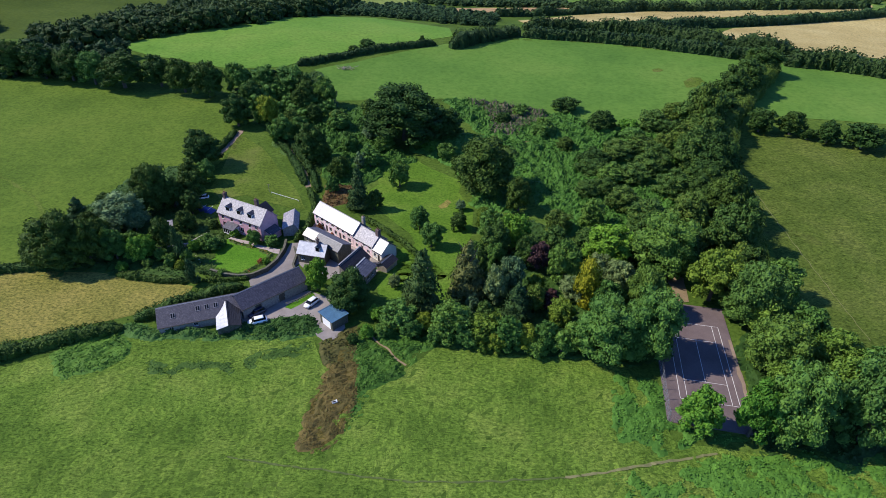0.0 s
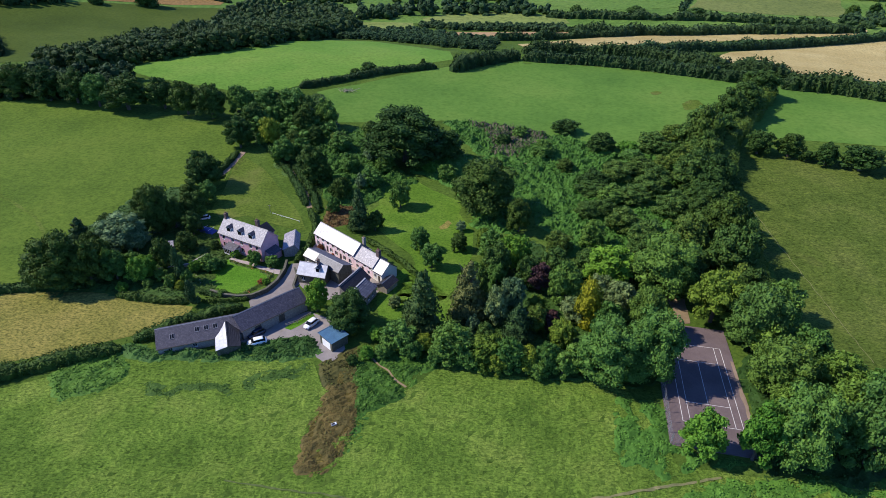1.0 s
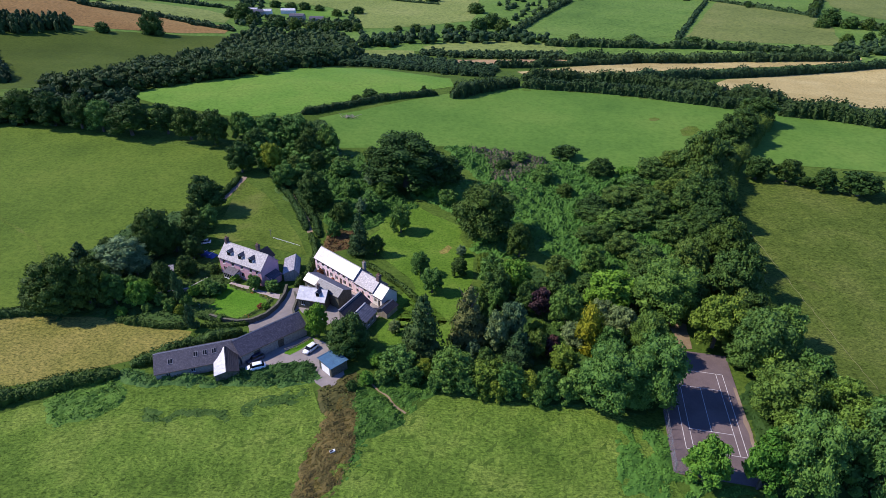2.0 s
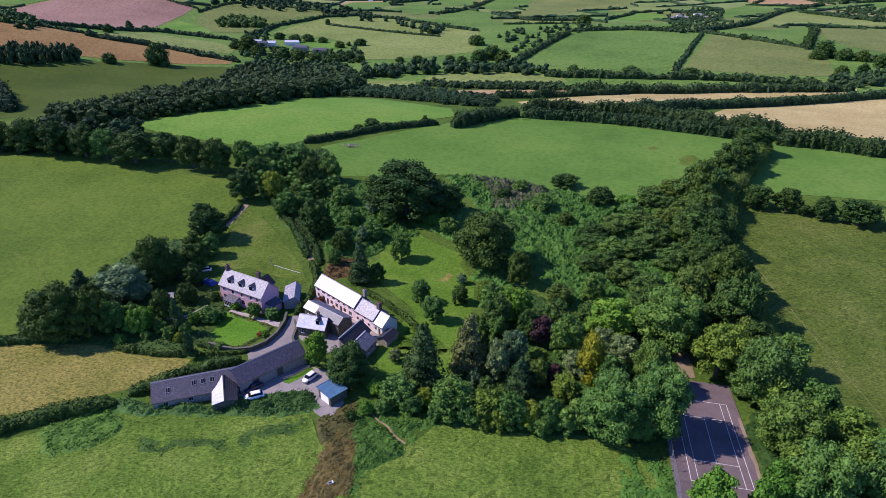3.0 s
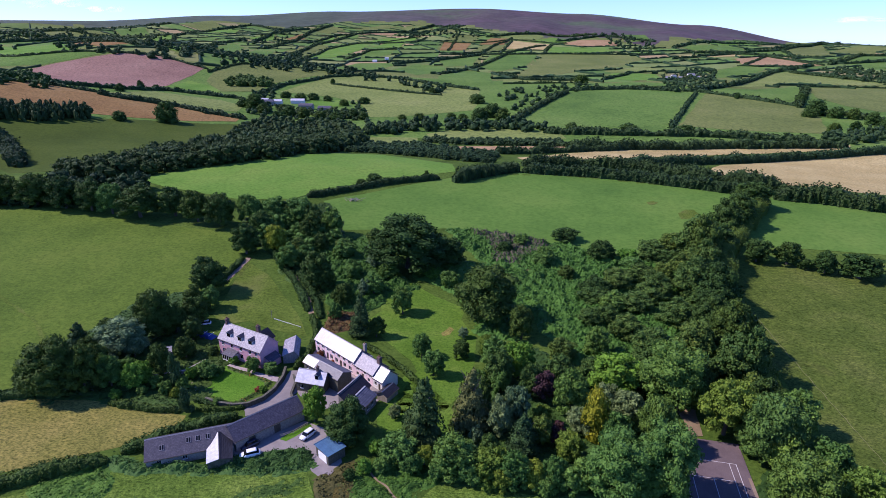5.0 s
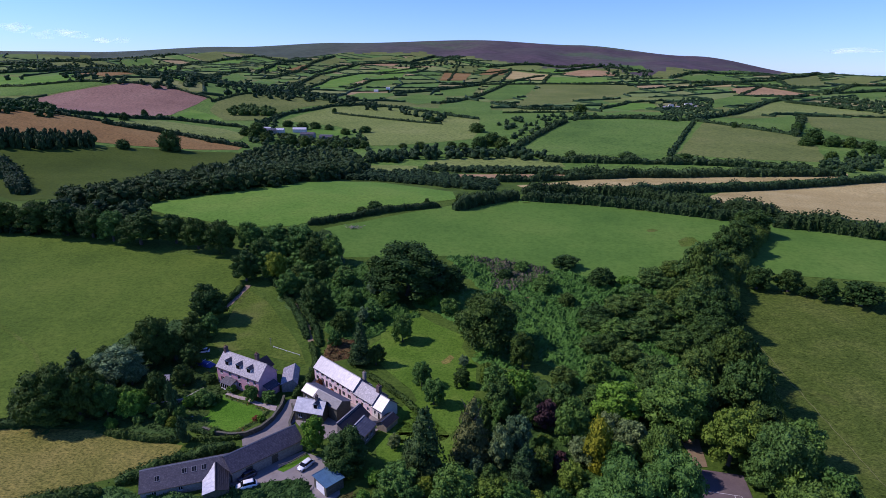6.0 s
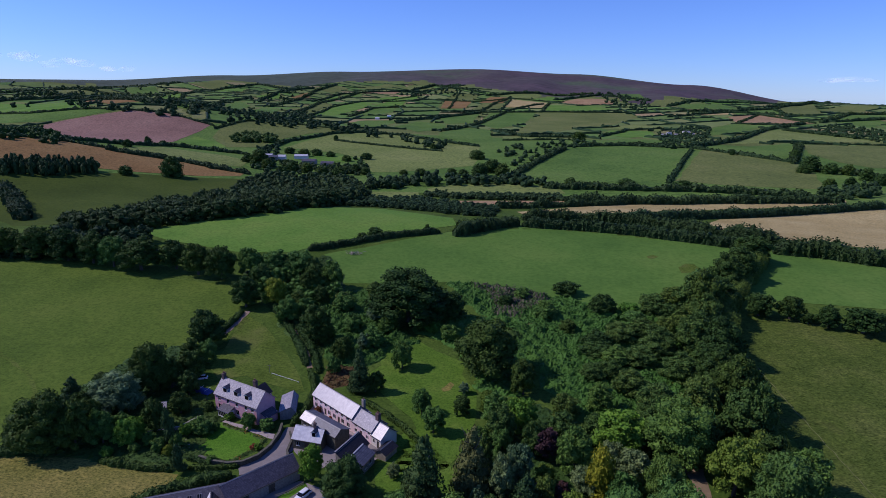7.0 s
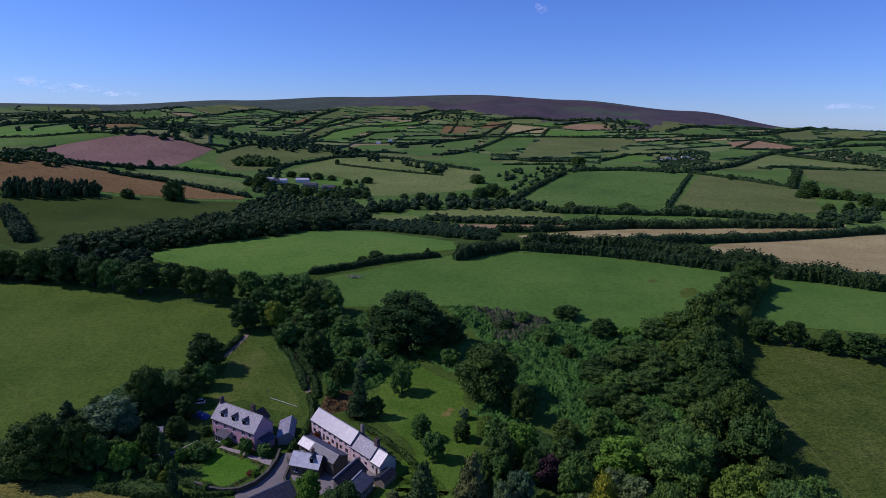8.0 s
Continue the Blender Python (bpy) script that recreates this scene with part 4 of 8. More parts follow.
field("green pasture field on the far hillside", "far_green", [(98, 1101), (231, 1127), (190, 1024), (129, 873), (95, 872)])
field("green pasture field on the far hillside", "far_pale", [(106, 1195), (228, 1168), (222, 1140), (101, 1138)])
field("green pasture field on the far hillside", "bright", [(324, 1285), (386, 1424), (474, 1402), (445, 1261), (357, 1187)])
field("green pasture field on the far hillside", "far_green", [(258, 1058), (336, 1153), (421, 1144), (393, 1065), (321, 1064)])
field("green pasture field on the far hillside", "far_pale", [(367, 1457), (499, 1618), (552, 1548), (495, 1405), (410, 1462)])
field("green pasture field on the far hillside", "bright", [(-428, 1704), (-433, 2156), (-381, 2496), (-316, 2406), (-315, 2202), (-348, 1816)])
field("green pasture field on the far hillside", "far_green", [(-312, 1811), (-291, 2108), (-209, 2205), (-194, 2045), (-230, 1852)])
field("green pasture field on the far hillside", "bright", [(-373, 2577), (-289, 2766), (-145, 2783), (-153, 2616), (-264, 2530)])
field("green pasture field on the far hillside", "bright", [(-291, 2263), (-264, 2530), (-193, 2546), (-185, 2289)])
field("green pasture field on the far hillside", "far_green", [(-138, 1447), (-93, 1646), (-13, 1586), (-11, 1407), (-68, 1214)])
field("green pasture field on the far hillside", "far_green", [(-277, 1253), (-248, 1624), (-158, 1667), (-149, 1563), (-189, 1232)])
field("green pasture field on the far hillside", "bright", [(-837, 2543), (-785, 2739), (-732, 2551), (-749, 2447)])
field("tan field on the far hillside", "bracken_field", [(-699, 2613), (-677, 2818), (-629, 2656), (-640, 2525)])
field("green pasture field on the far hillside", "far_green", [(-676, 2262), (-668, 2543), (-613, 2332), (-617, 2184)])
field("green pasture field on the far hillside", "bright", [(-584, 2504), (-537, 2818), (-494, 2614), (-507, 2411)])
field("green pasture field on the far hillside", "far_green", [(-491, 2640), (-511, 2856), (-434, 2942), (-410, 2690)])
field("tan strip on the far hillside", "orange_soil", [(-438, 2879), (-346, 3035), (-257, 3084), (-276, 2907)])
field("green pasture field on the far hillside", "far_pale", [(-264, 3271), (-133, 3507), (-99, 3269), (-180, 3169)])
field("green pasture field on the far hillside", "far_olive", [(-534, 1975), (-520, 2368), (-450, 2265), (-459, 1840)])
field("green pasture field on the far hillside", "far_green", [(-571, 1651), (-633, 2000), (-560, 1946), (-508, 1654)])
field("green pasture field on the far hillside", "far_green", [(-747, 1945), (-816, 2302), (-679, 2021), (-600, 1642)])
field("green pasture field on the far hillside", "bright", [(-1204, 2402), (-1253, 2714), (-1163, 2594), (-846, 1762)])
field("green pasture field on the far hillside", "far_green", [(-1009, 2390), (-1036, 2575), (-973, 2539), (-908, 2340)])
field("green pasture field on the far hillside", "bright", [(-556, 1199), (-829, 1918), (-668, 1675), (-506, 1167)])
field("brown field on the far hillside", "bracken_field", [(-765, 1222), (-906, 1570), (-639, 1209), (-663, 1148)])
field("green pasture field on the far hillside", "far_olive", [(-1685, 2470), (-1647, 2769), (-1376, 2561), (-970, 1577)])
field("green pasture field on the far hillside", "far_pale", [(-1182, 1533), (-1648, 2347), (-1013, 1527), (-1066, 1456)])
field("green pasture field on the far hillside", "bright", [(-1177, 2931), (-1189, 3112), (-1075, 3127), (-1008, 2852)])
field("green pasture field on the far hillside", "far_olive", [(-1408, 3204), (-1322, 3466), (-1226, 3293), (-1241, 3093)])
field("green pasture field on the far hillside", "far_green", [(-1517, 2777), (-1484, 2982), (-1343, 2748), (-1355, 2569)])
field("green pasture field on the far hillside", "far_green", [(-1538, 3354), (-1501, 3495), (-1437, 3344), (-1476, 3253)])
field("green pasture field on the far hillside", "far_olive", [(1303, 2417), (1842, 3077), (1279, 2065), (1086, 1920)])
field("green pasture field on the far hillside", "far_green", [(1050, 2167), (1281, 2376), (1099, 1970), (1017, 2009)])
field("green pasture field on the far hillside", "far_green", [(902, 2392), (1064, 2538), (1184, 2497), (1068, 2231), (880, 2221)])
field("green pasture field on the far hillside", "bright", [(1192, 2787), (1393, 3026), (1248, 2667), (1076, 2568)])
field("green pasture field on the far hillside", "far_green", [(1161, 1870), (1356, 2034), (1543, 2112), (1380, 1886), (1170, 1776)])
field("green pasture field on the far hillside", "far_green", [(1098, 1714), (1282, 1817), (1223, 1667), (1080, 1525)])
field("green pasture field on the far hillside", "far_olive", [(1461, 2400), (1709, 2570), (1778, 2439), (1429, 2145)])
field("tan field on the far hillside", "far_olive", [(785, 2404), (928, 2708), (974, 2657), (841, 2348)])
field("green pasture field on the far hillside", "far_olive", [(-685, 2994), (-611, 3211), (-535, 3122), (-580, 2899)])
field("green pasture field on the far hillside", "far_olive", [(-484, 3180), (-352, 3373), (-279, 3271), (-385, 3115)])
field("green pasture field on the far hillside", "far_olive", [(-112, 2977), (1, 3089), (29, 2926), (-53, 2841)])
field("green pasture field on the far hillside", "far_green", [(822, 2980), (964, 3074), (892, 2756), (774, 2618)])
field("sunlit orchard lawn among shrubs", "orchard", [(-22.8, 181.9), (-18.0, 190.3), (-11.3, 189.7), (-3.6, 180.1), (6.5, 171.5), (4.9, 164.4), (8.8, 153.7), (8.1, 139.1), (5.8, 127.7), (0.6, 117.6), (-5.5, 114.0), (-11.6, 113.9), (-11.7, 123.4), (-7.9, 134.2), (-9.9, 140.1), (-14.4, 146.3), (-21.1, 154.5), (-26.1, 159.6), (-21.5, 169.4)])
field("upper lawn behind the farmhouse", "upper", [(-77.7, 204.7), (-65.8, 194.3), (-55.9, 179.7), (-46.2, 162.6), (-41.2, 152.1), (-45.6, 152.9), (-53.3, 155.8), (-61.7, 160.5), (-68.8, 158.0), (-74.0, 164.2), (-74.3, 172.4), (-75.0, 184.8)], lift=0.03)
field("sunny grass bank below the cottages", "orchard", [(-13.9, 124.8), (-10.7, 132.2), (-3.6, 126.8), (2.9, 115.7), (-1.7, 104.7), (-10.3, 105.6), (-15.6, 110.8), (-16.4, 118.2)])
field("small square front lawn", "lawn", [(-61.5, 125.9), (-62.2, 135.1), (-59.9, 135.7), (-52.7, 131.6), (-45.7, 128.5), (-45.9, 124.5), (-49.3, 120.7), (-52.2, 118.9), (-57.8, 120.7), (-60.6, 122.6)], lift=0.05)

# ---- hedges ----
hedge([(-78.0, 205.5), (-78.6, 197.1), (-79.6, 189.5), (-80.6, 182.7)], 1.8, 1.8, label="unkempt hedge beside the upper lawn", rag=0.4)
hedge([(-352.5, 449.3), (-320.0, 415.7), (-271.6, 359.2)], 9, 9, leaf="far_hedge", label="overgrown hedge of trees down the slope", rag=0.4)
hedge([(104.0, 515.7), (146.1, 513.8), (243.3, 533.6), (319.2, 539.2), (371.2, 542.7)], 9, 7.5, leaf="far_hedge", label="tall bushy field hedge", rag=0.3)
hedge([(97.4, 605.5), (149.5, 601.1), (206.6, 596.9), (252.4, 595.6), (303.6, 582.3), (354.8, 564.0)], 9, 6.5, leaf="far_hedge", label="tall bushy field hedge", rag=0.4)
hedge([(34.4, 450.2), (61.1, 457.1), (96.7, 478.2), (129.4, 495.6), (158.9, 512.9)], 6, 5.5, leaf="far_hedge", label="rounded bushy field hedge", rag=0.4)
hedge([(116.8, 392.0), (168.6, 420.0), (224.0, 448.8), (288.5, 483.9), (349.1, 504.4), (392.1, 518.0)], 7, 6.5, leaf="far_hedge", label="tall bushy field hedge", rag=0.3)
hedge([(-118.7, 117.2), (-107.2, 119.1), (-101.5, 120.3)], 2.5, 1.8)
hedge([(-96.6, 85.6), (-91.4, 88.2), (-82.2, 92.7), (-70.6, 97.5)], 3.2, 2.6)
hedge([(-81.5, 117.3), (-71.7, 115.7), (-62.9, 114.5)], 1.8, 1.6, label="neatly clipped dark garden hedge")
hedge([(-69.3, 99.9), (-63.9, 103.7), (-56.6, 108.7), (-48.5, 113.1)], 3.0, 2.4, label="broad clipped hedge above the long barn")
hedge([(-69.3, 273.6), (-50.5, 286), (-31.6, 298.6), (-4.7, 311.2)], 3, 3.0, leaf="wood")
hedge([(3, 305.7), (20.8, 321.6), (41.2, 337.1)], 7, 7, label="tall overgrown hedge of trees", rag=0.35, leaf="wood")
hedge([(42.9, 331.4), (76.4, 326.2), (105.4, 315), (141.5, 294.6), (158.8, 285.5)], 6, 6, label="tall bushy field hedge", rag=0.3, leaf="wood")
hedge([(46.7, 362.5), (86, 368.8), (118.6, 356.2), (148.4, 327.4), (165.9, 310.9), (181.5, 300.4)], 7, 7.5, label="tall bushy field hedge", rag=0.3, leaf="wood")
hedge([(162.1, 281.4), (181.1, 275.8), (203.2, 261.8), (240.2, 249.9)], 8, 8, label="tall bushy field hedge", rag=0.35, leaf="wood")
hedge([(71.5, 674.1), (131, 828), (189, 963)], 7.5, 5.75, rag=0.5, leaf="far_hedge", label="dark green field hedge with small trees")
hedge([(243.5, 643.8), (305, 773), (397, 966)], 4.5, 3.45, rag=0.5, leaf="far_hedge", label="dark green field hedge with small trees")
hedge([(193, 985), (295, 1009), (404, 979), (441, 908), (479, 820)], 6.0, 4.6, rag=0.5, leaf="far_hedge", label="dark green field hedge with small trees")
hedge([(-501, 597), (-482, 617), (-439, 643), (-385, 647)], 4.5, 3.45, rag=0.5, leaf="far_hedge", label="dark green field hedge with small trees")
hedge([(-442, 656), (-399, 706), (-376, 789), (-274, 795)], 6.0, 4.6, rag=0.5, leaf="far_hedge", label="dark green field hedge with small trees")
hedge([(-379, 637), (-298, 648), (-216.7, 624.3)], 6.0, 4.6, rag=0.5, leaf="far_hedge", label="dark green field hedge with small trees")
hedge([(-414, 1033), (-398, 1147), (-346, 1200), (-223, 1162), (-173, 1130)], 4.5, 3.45, rag=0.5, leaf="far_hedge", label="dark green field hedge with small trees")
hedge([(-278, 856), (-273, 973), (-219, 1086), (-168, 1129), (-85, 1117), (50, 987)], 6.0, 4.6, rag=0.5, leaf="far_hedge", label="dark green field hedge with small trees")
hedge([(-200, 1014), (-92, 962), (-11, 918)], 3.75, 2.875, rag=0.5, leaf="far_hedge", label="dark green field hedge with small trees")
hedge([(-959, 1150), (-762, 1064), (-665, 1090), (-602, 1095)], 4.5, 3.45, rag=0.5, leaf="far_hedge", label="dark green field hedge with small trees")
hedge([(-602, 1095), (-534, 1109), (-424, 1057)], 4.5, 3.45, rag=0.5, leaf="far_hedge", label="dark green field hedge with small trees")
hedge([(-402, 1580), (-428, 2130), (-370, 2505), (-143, 2762)], 6.0, 4.6, rag=0.5, leaf="far_hedge", label="dark green field hedge with small trees")
hedge([(-37, 2030), (140, 2057), (340, 2078), (688, 2053)], 7.5, 5.75, rag=0.5, leaf="far_hedge", label="dark green field hedge with small trees")
hedge([(-17, 1316), (80, 1611), (206, 2129), (386, 2486)], 7.5, 5.75, rag=0.5, leaf="far_hedge", label="dark green field hedge with small trees")
hedge([(108, 1368), (151, 1185), (253, 1182)], 7.5, 5.75, rag=0.5, leaf="far_hedge", label="dark green field hedge with small trees")
hedge([(98, 1096), (230, 1121)], 4.5, 3.45, rag=0.5, leaf="far_hedge", label="dark green field hedge with small trees")
hedge([(402, 987), (527, 1113), (762, 1442), (971, 1636)], 9.0, 6.9, rag=0.5, leaf="far_hedge", label="dark green field hedge with small trees")
hedge([(808, 1450), (847, 1296), (893, 1161)], 7.5, 5.75, rag=0.5, leaf="far_hedge", label="dark green field hedge with small trees")
hedge([(775, 1648), (916, 1592)], 6.0, 4.6, rag=0.5, leaf="far_hedge", label="dark green field hedge with small trees")
hedge([(649, 1120), (760, 1126), (990, 1083)], 4.5, 3.45, rag=0.5, leaf="far_hedge", label="dark green field hedge with small trees")
hedge([(645, 1091), (472, 806)], 9.0, 6.9, rag=0.5, leaf="far_hedge", label="dark green field hedge with small trees")
hedge([(481, 759), (503, 738), (506, 674)], 7.5, 5.75, rag=0.5, leaf="far_hedge", label="dark green field hedge with small trees")
hedge([(238, 1015), (308, 1020), (387, 1022)], 6.0, 4.6, rag=0.5, leaf="far_hedge", label="dark green field hedge with small trees")
hedge([(302, 1196), (425, 1420), (530, 1485)], 6.0, 4.6, rag=0.5, leaf="far_hedge", label="dark green field hedge with small trees")
hedge([(101, 2072), (191, 2472), (277, 2754)], 7.5, 5.75, rag=0.5, leaf="far_hedge", label="dark green field hedge with small trees")
hedge([(-47, 2540), (98, 2530), (271, 2687), (501, 2619)], 6.0, 4.6, rag=0.5, leaf="far_hedge", label="dark green field hedge with small trees")
hedge([(-8, 2172), (34, 2801)], 6.0, 4.6, rag=0.5, leaf="far_hedge", label="dark green field hedge with small trees")
hedge([(323, 2098), (423, 2566)], 7.5, 5.75, rag=0.5, leaf="far_hedge", label="dark green field hedge with small trees")
hedge([(192, 2202), (268, 2664)], 6.0, 4.6, rag=0.5, leaf="far_hedge", label="dark green field hedge with small trees")
hedge([(-301, 1750), (-284, 2128), (-169, 2234)], 7.5, 5.75, rag=0.5, leaf="far_hedge", label="dark green field hedge with small trees")
hedge([(-357, 2500), (-142, 2515), (-102, 2712)], 7.5, 5.75, rag=0.5, leaf="far_hedge", label="dark green field hedge with small trees")
hedge([(-154, 1625), (-32, 1795), (99, 2026)], 9.0, 6.9, rag=0.5, leaf="far_hedge", label="dark green field hedge with small trees")
hedge([(-471, 1752), (-510, 2322), (-442, 2904)], 9.0, 6.9, rag=0.5, leaf="far_hedge", label="dark green field hedge with small trees")
hedge([(-557, 2377), (-523, 2817), (-234, 3081)], 9.0, 6.9, rag=0.5, leaf="far_hedge", label="dark green field hedge with small trees")
hedge([(-621, 2024), (-657, 2872), (-616, 3238)], 10.5, 8.05, rag=0.5, leaf="far_hedge", label="dark green field hedge with small trees")
hedge([(-768, 2359), (-790, 2756), (-682, 2981)], 10.5, 8.05, rag=0.5, leaf="far_hedge", label="dark green field hedge with small trees")
hedge([(-599, 1200), (-1174, 2608), (-1170, 3063)], 10.5, 8.05, rag=0.5, leaf="far_hedge", label="dark green field hedge with small trees")
hedge([(-1072, 1389), (-925, 1479), (-588, 1176)], 12.0, 9.2, rag=0.5, leaf="far_hedge", label="dark green field hedge with small trees")
hedge([(-1716, 2228), (-1682, 2576), (-1207, 2518)], 12.0, 9.2, rag=0.5, leaf="far_hedge", label="dark green field hedge with small trees")
hedge([(-498, 1125), (-829, 2162), (-837, 2498)], 10.5, 8.05, rag=0.5, leaf="far_hedge", label="dark green field hedge with small trees")
hedge([(690, 1895), (975, 2085), (1162, 1902)], 9.0, 6.9, rag=0.5, leaf="far_hedge", label="dark green field hedge with small trees")
hedge([(791, 1648), (1023, 1983), (1010, 1649)], 6.0, 4.6, rag=0.5, leaf="far_hedge", label="dark green field hedge with small trees")
hedge([(1020, 2137), (1300, 2397), (2000, 3290)], 10.5, 8.05, rag=0.5, leaf="far_hedge", label="dark green field hedge with small trees")
hedge([(1044, 1852), (1271, 2359)], 9.0, 6.9, rag=0.5, leaf="far_hedge", label="dark green field hedge with small trees")
hedge([(1037, 1669), (1335, 2002), (1519, 2080)], 10.5, 8.05, rag=0.5, leaf="far_hedge", label="dark green field hedge with small trees")
hedge([(1086, 1696), (1297, 1772)], 9.0, 6.9, rag=0.5, leaf="far_hedge", label="dark green field hedge with small trees")
hedge([(800, 2118), (1006, 2109)], 10.5, 8.05, rag=0.5, leaf="far_hedge", label="dark green field hedge with small trees")
hedge([(854, 2354), (1179, 2757), (1347, 2835), (1407, 2691)], 12.0, 9.2, rag=0.5, leaf="far_hedge", label="dark green field hedge with small trees")
hedge([(467, 2718), (697, 2816), (884, 2650)], 12.0, 9.2, rag=0.5, leaf="far_hedge", label="dark green field hedge with small trees")
hedge([(161, 2789), (457, 2995), (696, 2928)], 13.5, 10.35, rag=0.5, leaf="far_hedge", label="dark green field hedge with small trees")
hedge([(-290, 3055), (-59, 3143), (166, 2893)], 13.5, 10.35, rag=0.5, leaf="far_hedge", label="dark green field hedge with small trees")
hedge([(1251, 2390), (1697, 2881), (2157, 2962)], 13.5, 10.35, rag=0.5, leaf="far_hedge", label="dark green field hedge with small trees")
hedge([(-211, 3187), (-99, 3488), (63, 3283)], 13.5, 10.35, rag=0.5, leaf="far_hedge", label="dark green field hedge with small trees")
hedge([(-1805, 2687), (-1698, 2954), (-1448, 3226)], 13.5, 10.35, rag=0.5, leaf="far_hedge", label="dark green field hedge with small trees")
hedge([(-1180, 3088), (-1094, 3375), (-777, 3135)], 13.5, 10.35, rag=0.5, leaf="far_hedge", label="dark green field hedge with small trees")
hedge([(-24.2, 147.8), (-19.5, 143), (-15, 138.4), (-10.7, 133.2), (-6.9, 127.7)], 1.4, 1.4, label="low shrubby hedge behind the cottages", leaf="hedge")
hedge([(-42.7, 163.7), (-38.9, 153.6), (-37.9, 146.9), (-38.5, 139.5), (-40.6, 133.8)], 1.6, 2.0, label="narrow clipped hedge along the lane")
hedge([(-70.6, 214.5), (-60.3, 199.1), (-51.9, 183.9), (-44.4, 167.5)], 2.2, 2.0, label="unkempt hedge along the stony track", rag=0.4)
hedge([(-58.4, 201.8), (-50.4, 188.6), (-43.4, 174.3), (-39.5, 162.8)], 2.0, 1.8, label="unkempt hedge along the stony track", rag=0.4)
hedge([(-61.7, 119), (-54.7, 117.2)], 1.2, 1.0, label="low clipped garden hedge")
hedge([(-59.7, 115.6), (-53.4, 115.5), (-48.2, 116.8)], 1.2, 1.1, label="low clipped garden hedge")
hedge([(-17.2, 121.5), (-14.5, 123.4), (-12.4, 124.7)], 1.2, 0.9, label="low clipped garden hedge", leaf="mid")
hedge([(152, 269.8), (125.6, 235.6), (105.1, 206.5), (93.7, 178.2), (88.2, 156.2), (83.2, 137.1), (80.1, 120.8)], 6.0, 6.5, label="overgrown thicket under the hedgerow trees", leaf="deep", rag=0.3)

# ---- woods ----
wood([(-167.7, 295.8), (-152.5, 307.1), (-122.7, 328.4), (-96.5, 353.9), (-79.0, 409.9), (-71.4, 467.6), (-85.6, 581.5), (-117.6, 616.0), (-165.3, 614.4), (-195.4, 614.8), (-193.9, 540.0), (-185.9, 452.5), (-184.6, 374.3), (-199.6, 334.5), (-225.4, 326.8), (-189.7, 291.2)], gap=9.0, hmin=12, hmax=18, leaf="wood", wide=1.0, label="dark broadleaved woodland in the valley")
wood([(-79.0, 409.9), (-38.3, 409.5), (2.1, 379.8), (27.9, 371.5), (38.8, 433.9), (20.8, 464.8), (-7.1, 491.1), (-28.0, 518.1), (-52.4, 507.9), (-76.7, 502.6)], gap=6, hmin=4, hmax=7, leaf="far_hedge", wide=1.2, label="low dense scrub along the field top")
wood([(-87.9, 577.8), (-54.9, 589.9), (-20.7, 604.2), (27.1, 618.7), (98.5, 612.2), (102.7, 640.8), (28.4, 652.1), (-22.3, 648.0), (-58.4, 628.2), (-89.8, 611.6)], gap=11, hmin=11, hmax=18, leaf="wood", label="row of dark trees along the stream")
wood([(-26.2, 534.9), (2.7, 518.4), (105.0, 520.7), (110.8, 551.0), (56.4, 547.0), (2.8, 548.2), (-19.3, 562.8)], gap=7, hmin=6, hmax=9, leaf="far_hedge", wide=1.2, label="thick hedgerow of small trees")
wood([(-377.3, 483.2), (-344.7, 505.5), (-326.7, 529.6), (-332.7, 546.5), (-360.7, 531.3), (-394.8, 508.2)], gap=5.5, hmin=17.5, hmax=19.5, leaf="wood", label="dark dense conifer plantation", wide=0.45)
wood([(-210.7, 705.8), (-155.5, 678.7), (-101.1, 668.5), (-97.6, 715.7), (-127.6, 750.2), (-163.7, 715.8), (-212.4, 741.6)], gap=9, hmin=6, hmax=10, leaf="far_hedge", label="trees round the far farm")
wood([(360.0, 572.9), (382.9, 556.8), (433.4, 576.4), (468.3, 625.7), (451.7, 635.0), (398.6, 599.0)], gap=11, hmin=9, hmax=14, leaf="far_hedge", label="grey-green trees at the end of the strip fields")
wood([(460, 1306), (591, 1535), (658, 1504), (484, 1089), (388, 964), (346, 975)], gap=20, hmin=7, hmax=13, leaf="far_hedge", label="trees round the hamlet")
wood([(-357, 950), (-350, 1006), (-295, 991), (-285, 952), (-339, 922)], gap=9, hmin=13, hmax=17, leaf="dark", label="dark oblong copse in a field")
wood([(-477, 568), (-503, 647), (-692, 965), (-646, 918), (-413, 622), (-434, 602)], gap=16, hmin=10, hmax=14, label="trees along a field edge")
wood([(936, 1528), (1045, 1561), (993, 1350), (843, 1142), (834, 1336)], gap=24, hmin=10, hmax=16, leaf="far_hedge", label="dark broadleaved woodland in the valley")
wood([(-447, 1106), (-435, 1223), (-297, 1290), (-182, 1189), (-103, 1085), (-8, 1011), (-7, 937), (-110, 1048), (-261, 1130)], gap=24, hmin=12, hmax=18, leaf="far_hedge", label="dark broadleaved woodland in the valley")
wood([(-546, 1091), (-606, 1289), (-515, 1342), (-461, 1499), (-488, 1960), (-364, 1581), (-423, 1189)], gap=30, hmin=12, hmax=20, leaf="far_hedge", label="dark broadleaved woodland in the valley")
wood([(-978, 1266), (-701, 1139), (-541, 1126), (-499, 1079), (-621, 1075), (-954, 1235)], gap=30, hmin=12, hmax=20, leaf="far_hedge", label="dark broadleaved woodland in the valley")
wood([(-1114, 1446), (-1629, 2613), (-1273, 2773), (-1153, 2561), (-928, 1486), (-1080, 1401)], gap=62, hmin=14, hmax=22, leaf="far_hedge", label="dark broadleaved woodland in the valley")
